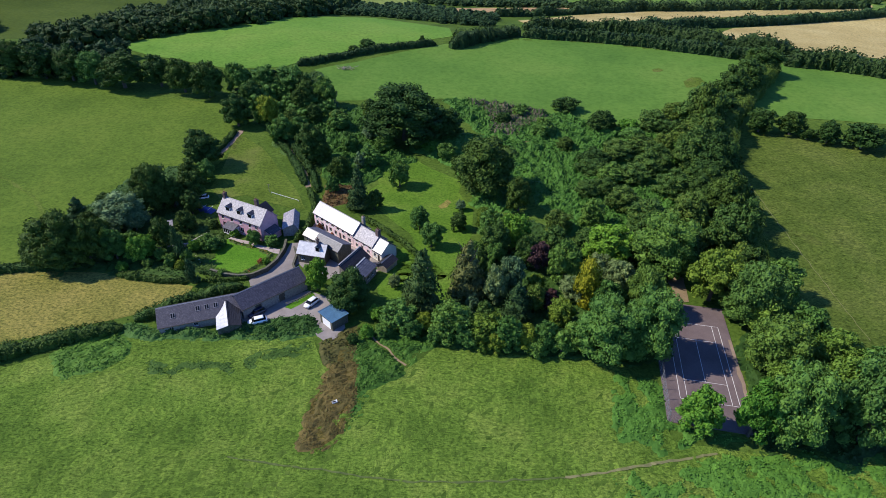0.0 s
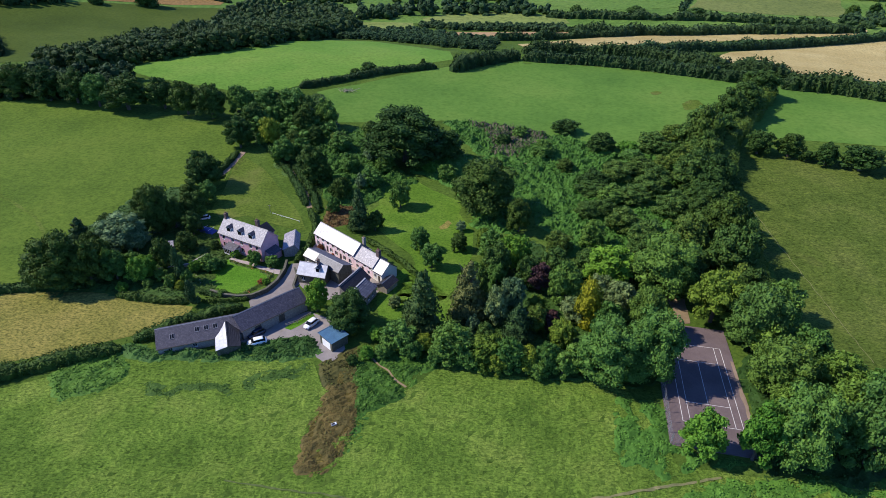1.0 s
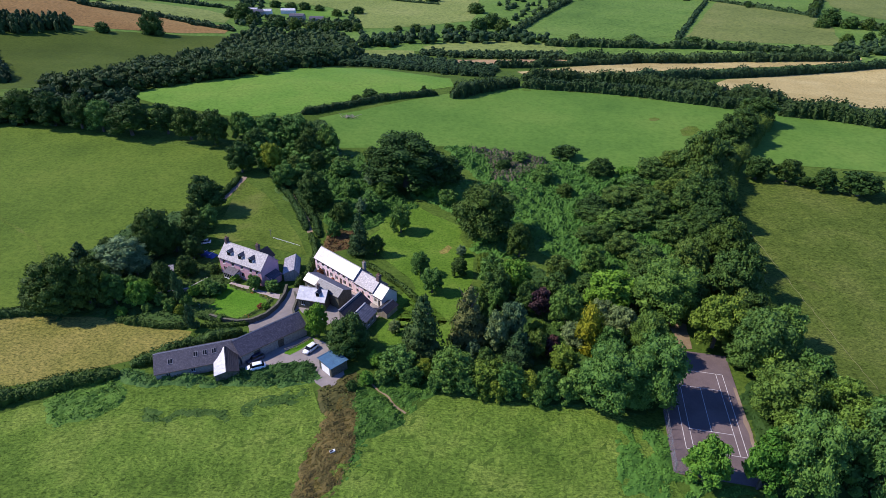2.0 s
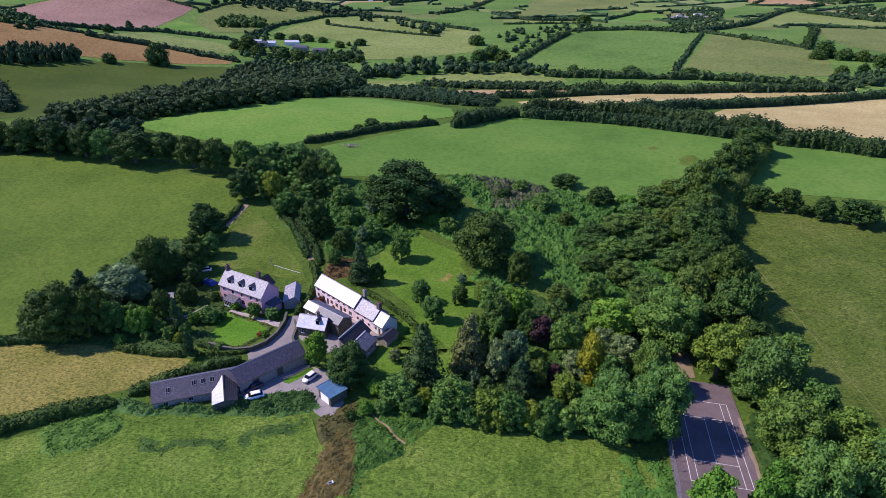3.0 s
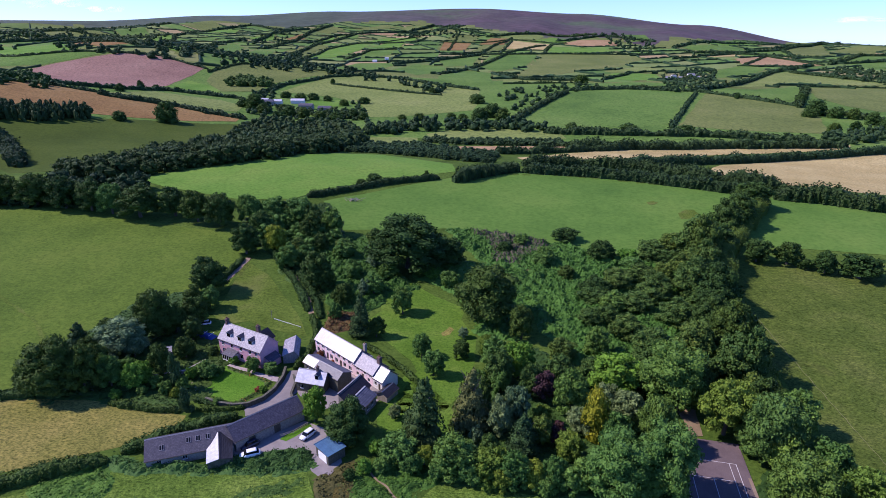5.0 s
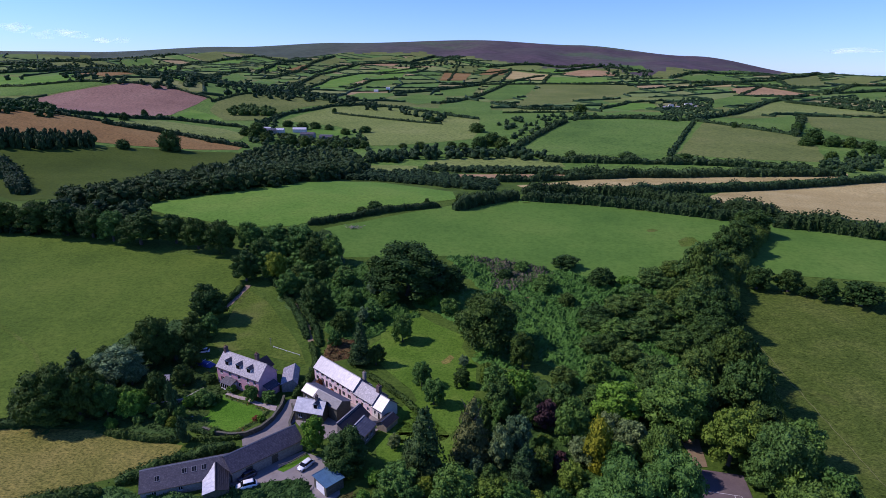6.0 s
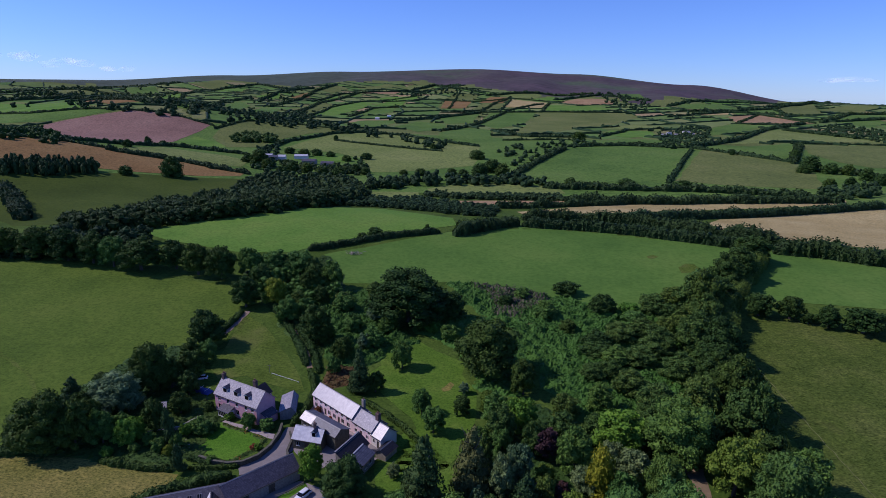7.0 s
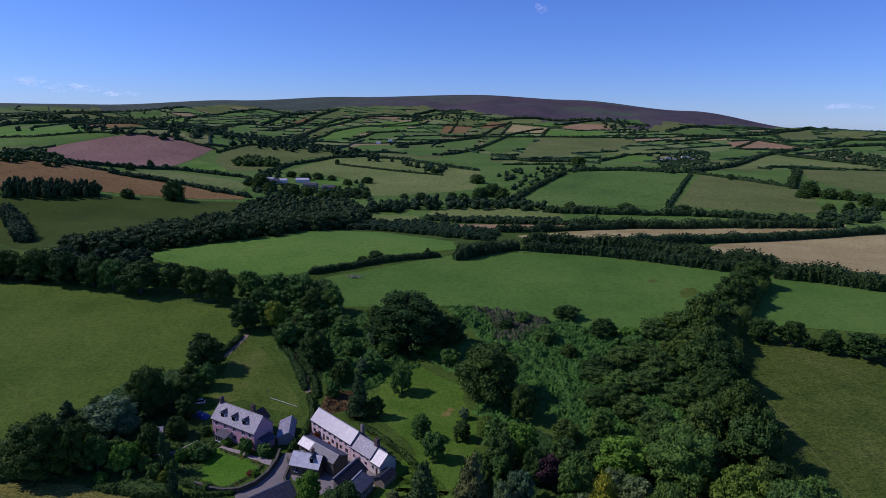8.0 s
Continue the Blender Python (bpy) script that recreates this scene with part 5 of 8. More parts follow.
wood([(-1885, 2452), (-1857, 2982), (-1459, 3251), (-1318, 2934), (-1629, 2613), (-1743, 2265)], gap=80, hmin=14, hmax=22, leaf="far_hedge", label="dark broadleaved woodland in the valley")
wood([(-822, 2387), (-836, 2922), (-671, 2936), (-685, 2562), (-701, 2090)], gap=62, hmin=14, hmax=22, leaf="far_hedge", label="dark broadleaved woodland in the valley")
wood([(-272, 2863), (-57, 3037), (165, 2871), (79, 2709), (-155, 2738)], gap=45, hmin=15, hmax=22, leaf="far_hedge", label="dark broadleaved woodland in the valley")
wood([(687, 3013), (835, 2833), (825, 2473), (653, 2006), (647, 2421)], gap=50, hmin=15, hmax=22, leaf="far_hedge", label="dark broadleaved woodland in the valley")
wood([(75, 944), (198, 1065), (269, 1108), (249, 984), (185, 947), (82, 748)], gap=24, hmin=9, hmax=13, leaf="far_hedge", label="dark broadleaved woodland in the valley")
wood([(-206.5, 240.3), (-221.1, 274.3), (-191, 277), (-156.4, 281.8), (-137.5, 262.5), (-157.6, 258), (-174.4, 248.7)], gap=8, hmin=10, hmax=15, leaf="wood", label="dense belt of dark trees")
wood([(-86.2, 247.6), (-67.7, 262.8), (-41.5, 222), (-48.3, 210.9), (-77.6, 224.6)], gap=7, hmin=7, hmax=11, leaf="mid", label="belt of mixed trees")
wood([(-221.9, 639), (-286, 868), (-272, 923), (-206, 682)], gap=13, hmin=7, hmax=11, leaf="far_hedge", label="trees round the far farm")
wood([(-197.8, 656.4), (-123.9, 663.6), (-137, 835), (-115, 827), (-97.5, 679.8), (-137.7, 609.9), (-183.1, 605.2)], gap=15, hmin=6, hmax=9, leaf="far_hedge", label="trees round the far farm")
cover([(-50.1, 216.9), (-40.6, 228.2), (-29.5, 231.6), (-23, 210.9), (-17.7, 197), (-11, 186.1), (-18.7, 183.8), (-24.7, 167.6), (-33.7, 167.3), (-43.8, 182.7), (-52, 204.4)], leaf="bramble", height=2.4, gap=0.5, card=0.28, label="thick bramble and bracken scrub")
cover([(0.8, 238.8), (10.3, 239.1), (37.6, 227.9), (58.9, 219.6), (68.1, 211.8), (85.8, 206.3), (92.9, 179.9), (83.9, 135.9), (60.5, 122.1), (42.4, 132.5), (34.1, 147.6), (26.6, 168.8), (25.4, 184.7), (13.9, 212), (7.5, 219.5)], leaf="bramble", height=2.9, gap=0.5, card=0.30, label="thick bramble and bracken scrub on the bank")
cover([(-11.1, 193.8), (2.3, 182.8), (8.2, 171.5), (10.2, 157.2), (19.1, 152.2), (32.3, 172.9), (45.6, 194.1), (23.8, 204.3), (8.9, 206.9), (-10.5, 202.4)], leaf="bramble", height=2.2, gap=0.6, card=0.26, label="thick bramble scrub round the orchard")
cover([(9.3, 239.1), (26.5, 234.6), (39.8, 226.5), (42.5, 221.5), (36.0, 215.5), (25.2, 207.2), (17.3, 209.1), (19.2, 218.5), (14.2, 229.6)], leaf="heath", height=3.2, gap=0.34, card=0.2, label="faded mauve-brown willowherb on the bank", name="willowherb_patch")
cover([(-82.1, 89.6), (-72.1, 96), (-66.2, 87.3), (-75.7, 82.4)], leaf="bramble", height=1.0, gap=0.32, card=0.19, label="bluish-green bracken patch in the meadow")
cover([(-71.4, 98.3), (-61.7, 97.7), (-44.1, 97.4), (-30.9, 100.1), (-27.7, 96.7), (-36.9, 93.8), (-59.1, 94.4), (-68.8, 94.2)], leaf="bank", height=1.7, gap=0.30, card=0.19, label="bramble bank below the long barn")
cover([(-17.7, 96.9), (-10.3, 97.9), (-0.3, 95.3), (-1.5, 92.6), (-7.8, 86.5), (-15.7, 80.2), (-17.8, 88)], leaf="bramble", height=1.3, gap=0.30, card=0.19, label="bramble and bracken bank beside the track")
cover([(35.5, 85.6), (42.7, 82.6), (42.8, 74), (55.3, 67.7), (37.2, 67.5), (30.7, 69.9)], leaf="fern", height=0.9, gap=0.32, card=0.19, clump=-0.2, label="rank grass and bracken beside the court")
cover([(-22.5, 88), (-17.8, 88), (-16.4, 78.7), (-18.4, 69.3), (-21.8, 65.6), (-25, 66.7), (-24.8, 75.8)], leaf="rush", height=0.9, gap=0.20, card=0.12, rag=1.6, label="brown rush bed in a wet hollow", name="rush_bed", category="rushes")
cover([(55.2, 65.1), (90.7, 65.2), (77, 46.9), (30.9, 46.4), (30.4, 60.6)], leaf="fern", height=0.7, gap=0.32, card=0.19, clump=-0.1, label="rank green bracken in the meadow corner")
cover([(-61.4, 85.8), (-41.2, 87.7), (-29.4, 93), (-28.5, 91.3), (-41.6, 85.2), (-60.6, 83.9)], leaf="bank", height=0.5, gap=0.3, card=0.15, clump=-0.3, label="band of rank weeds in the meadow")
cover([(-59.4, 135.1), (-52.6, 131.3), (-45.4, 128.2), (-45.5, 124.0), (-49.0, 119.9), (-51.9, 118.0), (-57.5, 119.7), (-57.7, 120.5), (-52.2, 118.9), (-49.3, 120.9), (-46.5, 125.0), (-46.4, 127.7), (-52.3, 130.5), (-59.3, 134.0)], leaf="flower", height=0.8, gap=0.25, card=0.15, rag=0.6, label="mixed flower border round the lawn", name="flower_border", category="flowers")
cover([(68.8, 107.2), (82.8, 89.5), (92.3, 89.7), (87, 66.9), (56.8, 66.6), (61, 77), (63.9, 89.3)], leaf="hedge", height=1.2, gap=0.6, card=0.24, label="undergrowth beneath the trees by the court")
cover([(-1, 100), (4.4, 116.2), (11.6, 131.9), (25.8, 147.5), (41.8, 129.7), (56, 117.1), (47, 89), (30.6, 89.6), (2.2, 95.3)], leaf="hedge", height=1.0, gap=0.6, card=0.24, label="undergrowth beneath the garden wood")
cover([(-106.1, 123.8), (-106.3, 146.6), (-100.8, 167.4), (-87.4, 180.1), (-76.7, 165.4), (-73.3, 141.8), (-64.1, 117.4), (-83.5, 119.5), (-100.4, 119)], leaf="hedge", height=0.8, gap=0.6, card=0.3, label="shady undergrowth in the old garden")
# Dark cover for low shrubs that also paints the trees' shadow here.
cover([(-74.8, 128.3), (-74.6, 139.6), (-74.0, 149.1), (-63.6, 140.0), (-61.0, 137.2), (-62.0, 133.9), (-61.8, 125.9), (-60.4, 121.4), (-67.5, 120.0)], leaf="hedge", height=1.3, gap=0.5, card=0.22, label="dense garden planting beside the lawn, tree shade in its dark leaves")
cover([(-91.1, 244), (-58.9, 266.3), (-43.7, 233.5), (-46.6, 209.6), (-41.7, 171), (-67.7, 208.1)], leaf="hedge", height=1.2, gap=0.7, card=0.35, label="shady undergrowth below the tree belt")
cover([(-51, 97.6), (-39.5, 100), (-30.3, 101.2), (-28.7, 96.5), (-38.2, 95.4), (-48.8, 94.3)], leaf="bank", height=2.0, gap=0.28, card=0.18, label="thick bramble bank below the barn")
cover([(-38.6, 167.1), (-33.5, 169.6), (-29.1, 163.5), (-28.3, 155.5), (-33.8, 155.4)], leaf="rust", height=0.9, gap=0.35, card=0.25, label="red-brown dead bracken on the bank", name="bracken_patch")
cover([(-25.2, 93.4), (-17.9, 97.8), (-16.5, 94.7), (-20.8, 86.4), (-24.2, 87.6)], leaf="weedy", height=1.0, gap=0.35, card=0.2, label="brown weedy bank beside the yard", name="weedy_bank")
cover([(-17.8, 88), (-15.7, 80.2), (-18.3, 68.7), (-15.2, 75.9), (-14, 80.2)], leaf="bramble", height=0.6, gap=0.4, card=0.2, label="rank weeds beside the rush bed")

# ---- trees: place, height and width in metres ----
# belt along the upper pasture
for kind, x, y, h, w in [
    ("dark", -185.9, 250.4, 17.0, 18.5),
    ("dark", -171.4, 248.0, 17.2, 18.4),
    ("dark", -159.1, 246.8, 17.0, 17.2),
    ("mid", -148.4, 244.0, 16.0, 14.6),
    ("dark", -135.1, 241.9, 17.0, 21.7),
    ("dark", -121.0, 245.0, 15.5, 16.0),
    ("dark", -109.1, 239.9, 16.0, 15.0),
    ("dark", -97.5, 236.4, 17.0, 15.5),
    ("mid", -86.8, 241.9, 15.0, 14.0),
    ("mid", -75.6, 242.2, 14.1, 14.6),
    ("mid", -64.5, 240.8, 14.1, 17.4),
    ("mid", -48.8, 231.3, 14.2, 11.8),
    ("dark", -55.4, 224.0, 14.6, 12.6),
    ("dark", -201.0, 251.1, 15.2, 17.4),
]:
    plant(kind, x, y, h, w, group="belt along the upper pasture")
# trees above the upper lawn
for kind, x, y, h, w in [
    ("dark", -78.4, 210.5, 13.7, 12.7),
    ("yellow", -67.2, 212.5, 14.2, 10.6),
    ("mid", -58.8, 198.9, 11.7, 10.1),
    ("dark", -44.8, 184.9, 15.2, 12.3),
    ("dark", -80.1, 178.8, 15.0, 15.0),
    ("dark", -76.8, 158.3, 10.5, 9.5),
    ("mid", -76.3, 167.7, 9.0, 8.0),
    ("dark", -81.0, 166.5, 9.7, 7.7),
    ("shrub", -39.8, 209.5, 8.8, 10.9),
    ("silver", -26.3, 203.1, 7.6, 10.7),
    ("mid", -53.6, 203.5, 8.7, 8.5),
    ("shrub", -25.0, 181.2, 9.2, 9.8),
    ("thorn", -34.3, 172.8, 10.0, 8.5),
]:
    plant(kind, x, y, h, w, group="trees above the upper lawn")
# trees round the old garden
for kind, x, y, h, w in [
    ("great_dark", -85.5, 150.4, 16.6, 14.9),
    ("great_silver", -89.5, 139.5, 12.4, 15.7),
    ("conifer", -103.3, 142.0, 8.1, 7.4),
    ("great_dark", -96.2, 120.9, 17.1, 16.6),
    ("dark", -89.8, 122.3, 14.9, 9.5),
    ("mid", -84.6, 124.5, 10.2, 7.2),
    ("light", -78.0, 123.9, 9.0, 7.1),
    ("column", -67.9, 124.2, 11.1, 3.6),
    ("column", -60.7, 114.5, 8.3, 3.8),
    ("dark", -75.0, 131.5, 10.5, 7.7),
    ("dark", -104.6, 122.4, 8.5, 5.9),
    ("shrub", -61.7, 130.1, 4.4, 6.2),
    ("gold", -66.7, 120.8, 2.8, 2.9),
]:
    plant(kind, x, y, h, w, group="trees round the old garden")
# trees on the orchard slope
for kind, x, y, h, w in [
    ("great_dark", -14.6, 202.4, 23.0, 34.0),
    ("dark", 0.8, 204.8, 12.9, 15.0),
    ("great_dark", 12.0, 164.8, 20.6, 24.5),
    ("conifer", -25.3, 152.6, 13.9, 7.2),
    ("dark", -20.8, 152.6, 7.6, 6.6),
    ("mid", -14.1, 167.5, 10.8, 8.9),
    ("light", -30.4, 112.2, 10.6, 6.7),
    ("great_dark", -21.2, 105.8, 11.2, 12.2),
]:
    plant(kind, x, y, h, w, group="trees on the orchard slope")
# trees round the tennis court
for kind, x, y, h, w in [
    ("great_yellow", 63.6, 109.9, 17.6, 15.0),
    ("great_deep", 69.2, 100.6, 19.5, 15.5),
    ("great_deep", 66.8, 85.2, 17.5, 15.0),
    ("light", 46.4, 71.1, 12.3, 9.2),
    ("light", 55.6, 69.9, 15.2, 8.8),
    ("great", 62.3, 70.0, 19.5, 14.0),
    ("great_deep", 75.0, 69.0, 26.0, 15.7),
    ("dark", 60.5, 124.2, 13.5, 11.9),
    ("dark", 75.3, 114.8, 13.1, 11.2),
    ("deep", 83.0, 69.1, 26.0, 12.2),
]:
    plant(kind, x, y, h, w, group="trees round the tennis court")
# tall hedgerow trees between the fields
for kind, x, y, h, w in [
    ("dark", 142.7, 265.8, 15.1, 21.4),
    ("dark", 117.9, 234.5, 17.8, 17.7),
    ("deep", 94.0, 207.1, 21.1, 20.4),
    ("deep", 82.4, 179.0, 17.1, 16.4),
    ("dark", 83.4, 163.7, 15.4, 13.5),
    ("dark", 79.1, 144.2, 17.0, 14.0),
    ("deep", 74.8, 130.2, 16.2, 14.5),
    ("deep", 68.3, 141.0, 15.2, 13.0),
]:
    plant(kind, x, y, h, w, group="tall hedgerow trees between the fields")
# row of bushes in the pasture hedge
for kind, x, y, h, w in [
    ("thorn", 118.3, 208.1, 11.5, 12.5),
    ("thorn", 128.4, 204.9, 11.4, 11.1),
    ("thorn", 132.8, 200.5, 5.4, 6.3),
    ("thorn", 137.8, 197.3, 10.1, 10.8),
    ("thorn", 147.4, 192.4, 11.4, 17.2),
    ("thorn", 160.2, 184.6, 12.1, 13.7),
]:
    plant(kind, x, y, h, w, group="row of bushes in the pasture hedge")
# scrub trees on the bank
for kind, x, y, h, w in [
    ("thorn", 60.0, 211.7, 9.5, 12.7),
    ("shrub", 36.9, 206.6, 6.6, 9.7),
    ("shrub", 68.8, 199.8, 7.6, 12.6),
    ("deep", 70.9, 178.8, 11.1, 13.5),
    ("thorn", 51.0, 182.7, 8.2, 11.8),
    ("deep", 56.5, 140.9, 12.5, 13.0),
    ("deep", 70.7, 160.5, 11.5, 13.4),
    ("thorn", 16.5, 186.4, 8.3, 10.0),
    ("shrub", 54.1, 171.0, 8.0, 11.2),
    ("deep", 84.8, 186.3, 10.3, 11.9),
    ("thorn", 43.5, 194.9, 6.4, 8.3),
]:
    plant(kind, x, y, h, w, group="scrub trees on the bank")
# lone trees on the far fields
for kind, x, y, h, w in [
    ("far", -272.5, 563.4, 27.0, 22.0),
    ("far", -307.0, 543.7, 12.3, 13.7),
    ("far", -28.4, 950.0, 11.9, 12.2),
    ("far", -199.9, 1024.6, 10.8, 9.1),
    ("far", -384.9, 692.1, 12.0, 13.8),
    ("far", -404.4, 778.0, 13.5, 10.8),
    ("far", -387.0, 784.2, 9.1, 10.9),
    ("far", 239.3, 1095.2, 24.0, 28.0),
    ("far", -117.4, 816.7, 12.7, 17.9),
    ("far", 249.2, 617.9, 10.3, 20.9),
    ("far", 193.2, 631.7, 8.7, 21.4),
    ("far", 128.8, 616.3, 14.0, 16.0),
    ("far", 431.2, 896.9, 12.9, 8.8),
    ("far", -12.1, 315.4, 4.6, 3.4),
    ("far", -39.4, 299.9, 6.8, 9.5),
    ("far", -45.7, 295.4, 4.2, 6.0),
]:
    plant(kind, x, y, h, w, group="lone trees on the far fields")
# shrubs round the house and lawn
for kind, x, y, h, w in [
    ("shrub", -63.4, 130.6, 5.0, 5.9),
    ("bush", -65.9, 128.8, 4.4, 3.8),
    ("shrub", -51.3, 132.9, 5.4, 4.7),
    ("mid", -46.6, 132.5, 3.4, 5.0),
    ("bush", -57.9, 136.6, 2.9, 3.2),
    ("shrub", -55.2, 117.9, 2.4, 3.2),
    ("bush", -45.8, 123.7, 2.3, 2.4),
    ("rose", -35.0, 140.6, 2.2, 2.4),
    ("rose", -47.1, 124.0, 1.5, 2.0),
    ("rose", -31.0, 138.0, 1.0, 1.2),
    ("shrub", -45.6, 143.8, 2.8, 2.3),
    ("thorn", -65.0, 141.2, 3.1, 3.6),
    ("shrub", -59.4, 131.6, 2.7, 2.8),
]:
    plant(kind, x, y, h, w, group="shrubs round the house and lawn")
# old garden shrubs
for kind, x, y, h, w in [
    ("mid", -83.0, 128.9, 7.0, 6.9),
    ("mid", -86.1, 126.0, 10.3, 6.0),
    ("light", -77.9, 127.6, 7.0, 6.1),
    ("shrub", -73.1, 124.8, 4.3, 4.5),
    ("shrub", -69.9, 122.3, 4.3, 4.4),
    ("shrub", -75.6, 122.0, 2.6, 3.7),
    ("dark", -72.0, 139.2, 7.2, 7.3),
    ("dark", -80.2, 151.8, 11.2, 8.6),
    ("dark", -84.3, 151.9, 9.4, 10.3),
    ("dark", -73.9, 148.5, 8.4, 7.6),
    ("mid", -76.1, 158.6, 7.7, 7.1),
    ("dark", -91.7, 130.3, 10.4, 9.2),
    ("silver", -86.0, 138.8, 9.0, 8.0),
    ("bush", -80.8, 119.4, 3.4, 3.6),
    ("shrub", -66.1, 123.6, 5.2, 4.2),
    ("dark", -95.5, 120.7, 10.0, 13.0),
    ("dark", -103.9, 122.1, 6.8, 8.8),
    ("dark", -96.0, 135.5, 8.9, 7.9),
    ("dark", -99.8, 150.4, 5.7, 6.8),
]:
    plant(kind, x, y, h, w, group="old garden shrubs")
# infill on the scrub bank
for kind, x, y, h, w in [
    ("deep", 50.1, 178.1, 8.2, 11.6),
    ("deep", 53.1, 152.6, 9.4, 12.0),
    ("deep", 69.0, 178.0, 8.2, 11.6),
    ("deep", 72.3, 159.8, 9.7, 12.5),
    ("deep", 84.5, 174.2, 10.1, 13.3),
    ("deep", 75.5, 149.9, 11.2, 13.6),
    ("deep", 79.6, 143.6, 10.9, 13.1),
    ("dark", 59.1, 134.5, 10.6, 12.5),
    ("deep", 70.5, 140.2, 9.1, 11.3),
    ("bush", 69.4, 208.6, 6.8, 11.0),
    ("deep", 76.6, 190.0, 9.6, 10.2),
    ("shrub", 59.8, 213.4, 6.4, 8.9),
    ("dark", 89.9, 194.4, 9.7, 12.4),
    ("dark", 64.8, 128.9, 10.4, 10.6),
    ("deep", 76.1, 134.3, 10.6, 9.4),
    ("deep", 75.3, 119.0, 10.0, 10.0),
]:
    plant(kind, x, y, h * rng.uniform(0.7, 1.15), w * rng.uniform(0.8, 1.3), group="infill on the scrub bank")
# infill by the upper lane
for kind, x, y, h, w in [
    ("deep", -40.7, 211.3, 7.9, 10.0),
    ("thorn", -42.2, 183.8, 10.4, 10.0),
    ("shrub", -33.8, 192.6, 8.6, 8.3),
    ("shrub", -21.7, 193.1, 7.6, 8.3),
    ("deep", -28.9, 222.4, 8.2, 10.4),
    ("shrub", -33.3, 175.5, 7.2, 6.7),
    ("thorn", -50.3, 215.6, 9.2, 9.0),
    ("deep", -57.9, 209.9, 9.0, 8.8),
    ("shrub", 0.7, 187.2, 7.4, 8.1),
    ("shrub", 8.2, 172.8, 7.1, 6.7),
    ("bush", -5.4, 193.5, 5.4, 7.3),
    ("silver", -28.1, 179.6, 7.3, 5.9),
    ("dark", -69.8, 242.6, 11.0, 12.4),
    ("deep", -57.9, 237.6, 12.0, 12.2),
    ("deep", -78.4, 230.0, 11.8, 11.8),
    ("shrub", -69.7, 213.9, 8.0, 7.8),
    ("shrub", -35.1, 163.5, 6.9, 5.5),
]:
    plant(kind, x, y, h, w, group="infill by the upper lane")
# infill beyond the court
for kind, x, y, h, w in [
    ("mid", 79.3, 110.5, 12.8, 12.2),
    ("mid", 69.7, 98.2, 12.3, 10.0),
    ("mid", 77.7, 95.0, 12.1, 11.0),
    ("mid", 78.1, 85.3, 13.1, 10.3),
    ("mid", 76.1, 78.1, 12.8, 9.7),
    ("mid", 84.3, 81.0, 12.9, 9.9),
    ("dark", 67.7, 107.5, 9.6, 8.0),
    ("dark", 69.0, 76.5, 11.4, 8.5),
    ("mid", 65.8, 80.3, 10.2, 7.7),
]:
    plant(kind, x, y, h, w, group="infill beyond the court")
# garden wood trees
for kind, x, y, h, w in [
    ("light", 19.1, 131.7, 12.7, 10.0),
    ("silver", 16.3, 111.2, 14.3, 8.0),
    ("purple", 24.4, 121.7, 10.3, 7.5),
    ("mid", 29.8, 116.6, 14.0, 9.5),
    ("light", 42.6, 125.5, 13.2, 15.3),
    ("great", 55.3, 120.9, 19.9, 17.5),
    ("gold", 33.5, 107.8, 13.8, 7.5),
    ("silver", 41.8, 112.8, 11.6, 9.0),
    ("great_deep", 46.0, 104.8, 15.5, 10.5),
    ("conifer", 16.9, 102.3, 10.2, 8.1),
    ("purple", 24.4, 105.1, 7.5, 4.6),
    ("yellow", 26.1, 100.4, 8.5, 7.7),
    ("yellow", 22.4, 112.0, 6.9, 5.7),
    ("gold", 21.8, 126.7, 3.0, 2.6),
    ("conifer", -4.8, 106.1, 16.4, 9.9),
    ("brown", 5.9, 109.9, 16.1, 10.2),
    ("yellow", 12.7, 116.0, 5.6, 4.8),
    ("silver", -11.9, 113.9, 4.3, 3.7),
    ("silver", 6.7, 104.2, 6.1, 4.3),
    ("mid", 13.4, 136.5, 10.6, 9.3),
]:
    plant(kind, x, y, h, w, group="garden wood trees")
# shrubs along the meadow edge
for kind, x, y, h, w in [
    ("mid", 13.8, 92.2, 9.7, 7.2),
    ("yellow", 17.9, 92.2, 7.7, 6.5),
    ("mid", 21.8, 92.3, 8.6, 6.7),
    ("mid", -9.9, 99.3, 7.6, 9.8),
    ("yellow", -4.2, 98.4, 5.5, 5.1),
    ("mid", 1.6, 95.8, 10.2, 11.0),
    ("yellow", 9.3, 94.2, 8.6, 10.0),
    ("mid", 28.5, 91.8, 9.1, 8.7),
    ("great", 34.0, 90.0, 17.0, 15.0),
    ("great", 42.4, 91.0, 19.0, 15.0),
    ("bush", -15.0, 102.1, 4.0, 4.6),
    ("shrub", 5.4, 93.2, 6.0, 6.5),
    ("mid", 25.2, 91.2, 7.6, 6.4),
    ("yellow", 11.6, 91.8, 6.2, 5.6),
    ("shrub", -6.6, 96.2, 5.2, 6.0),
    ("shrub", 19.6, 90.6, 5.6, 5.6),
]:
    plant(kind, x, y, h, w, group="shrubs along the meadow edge")
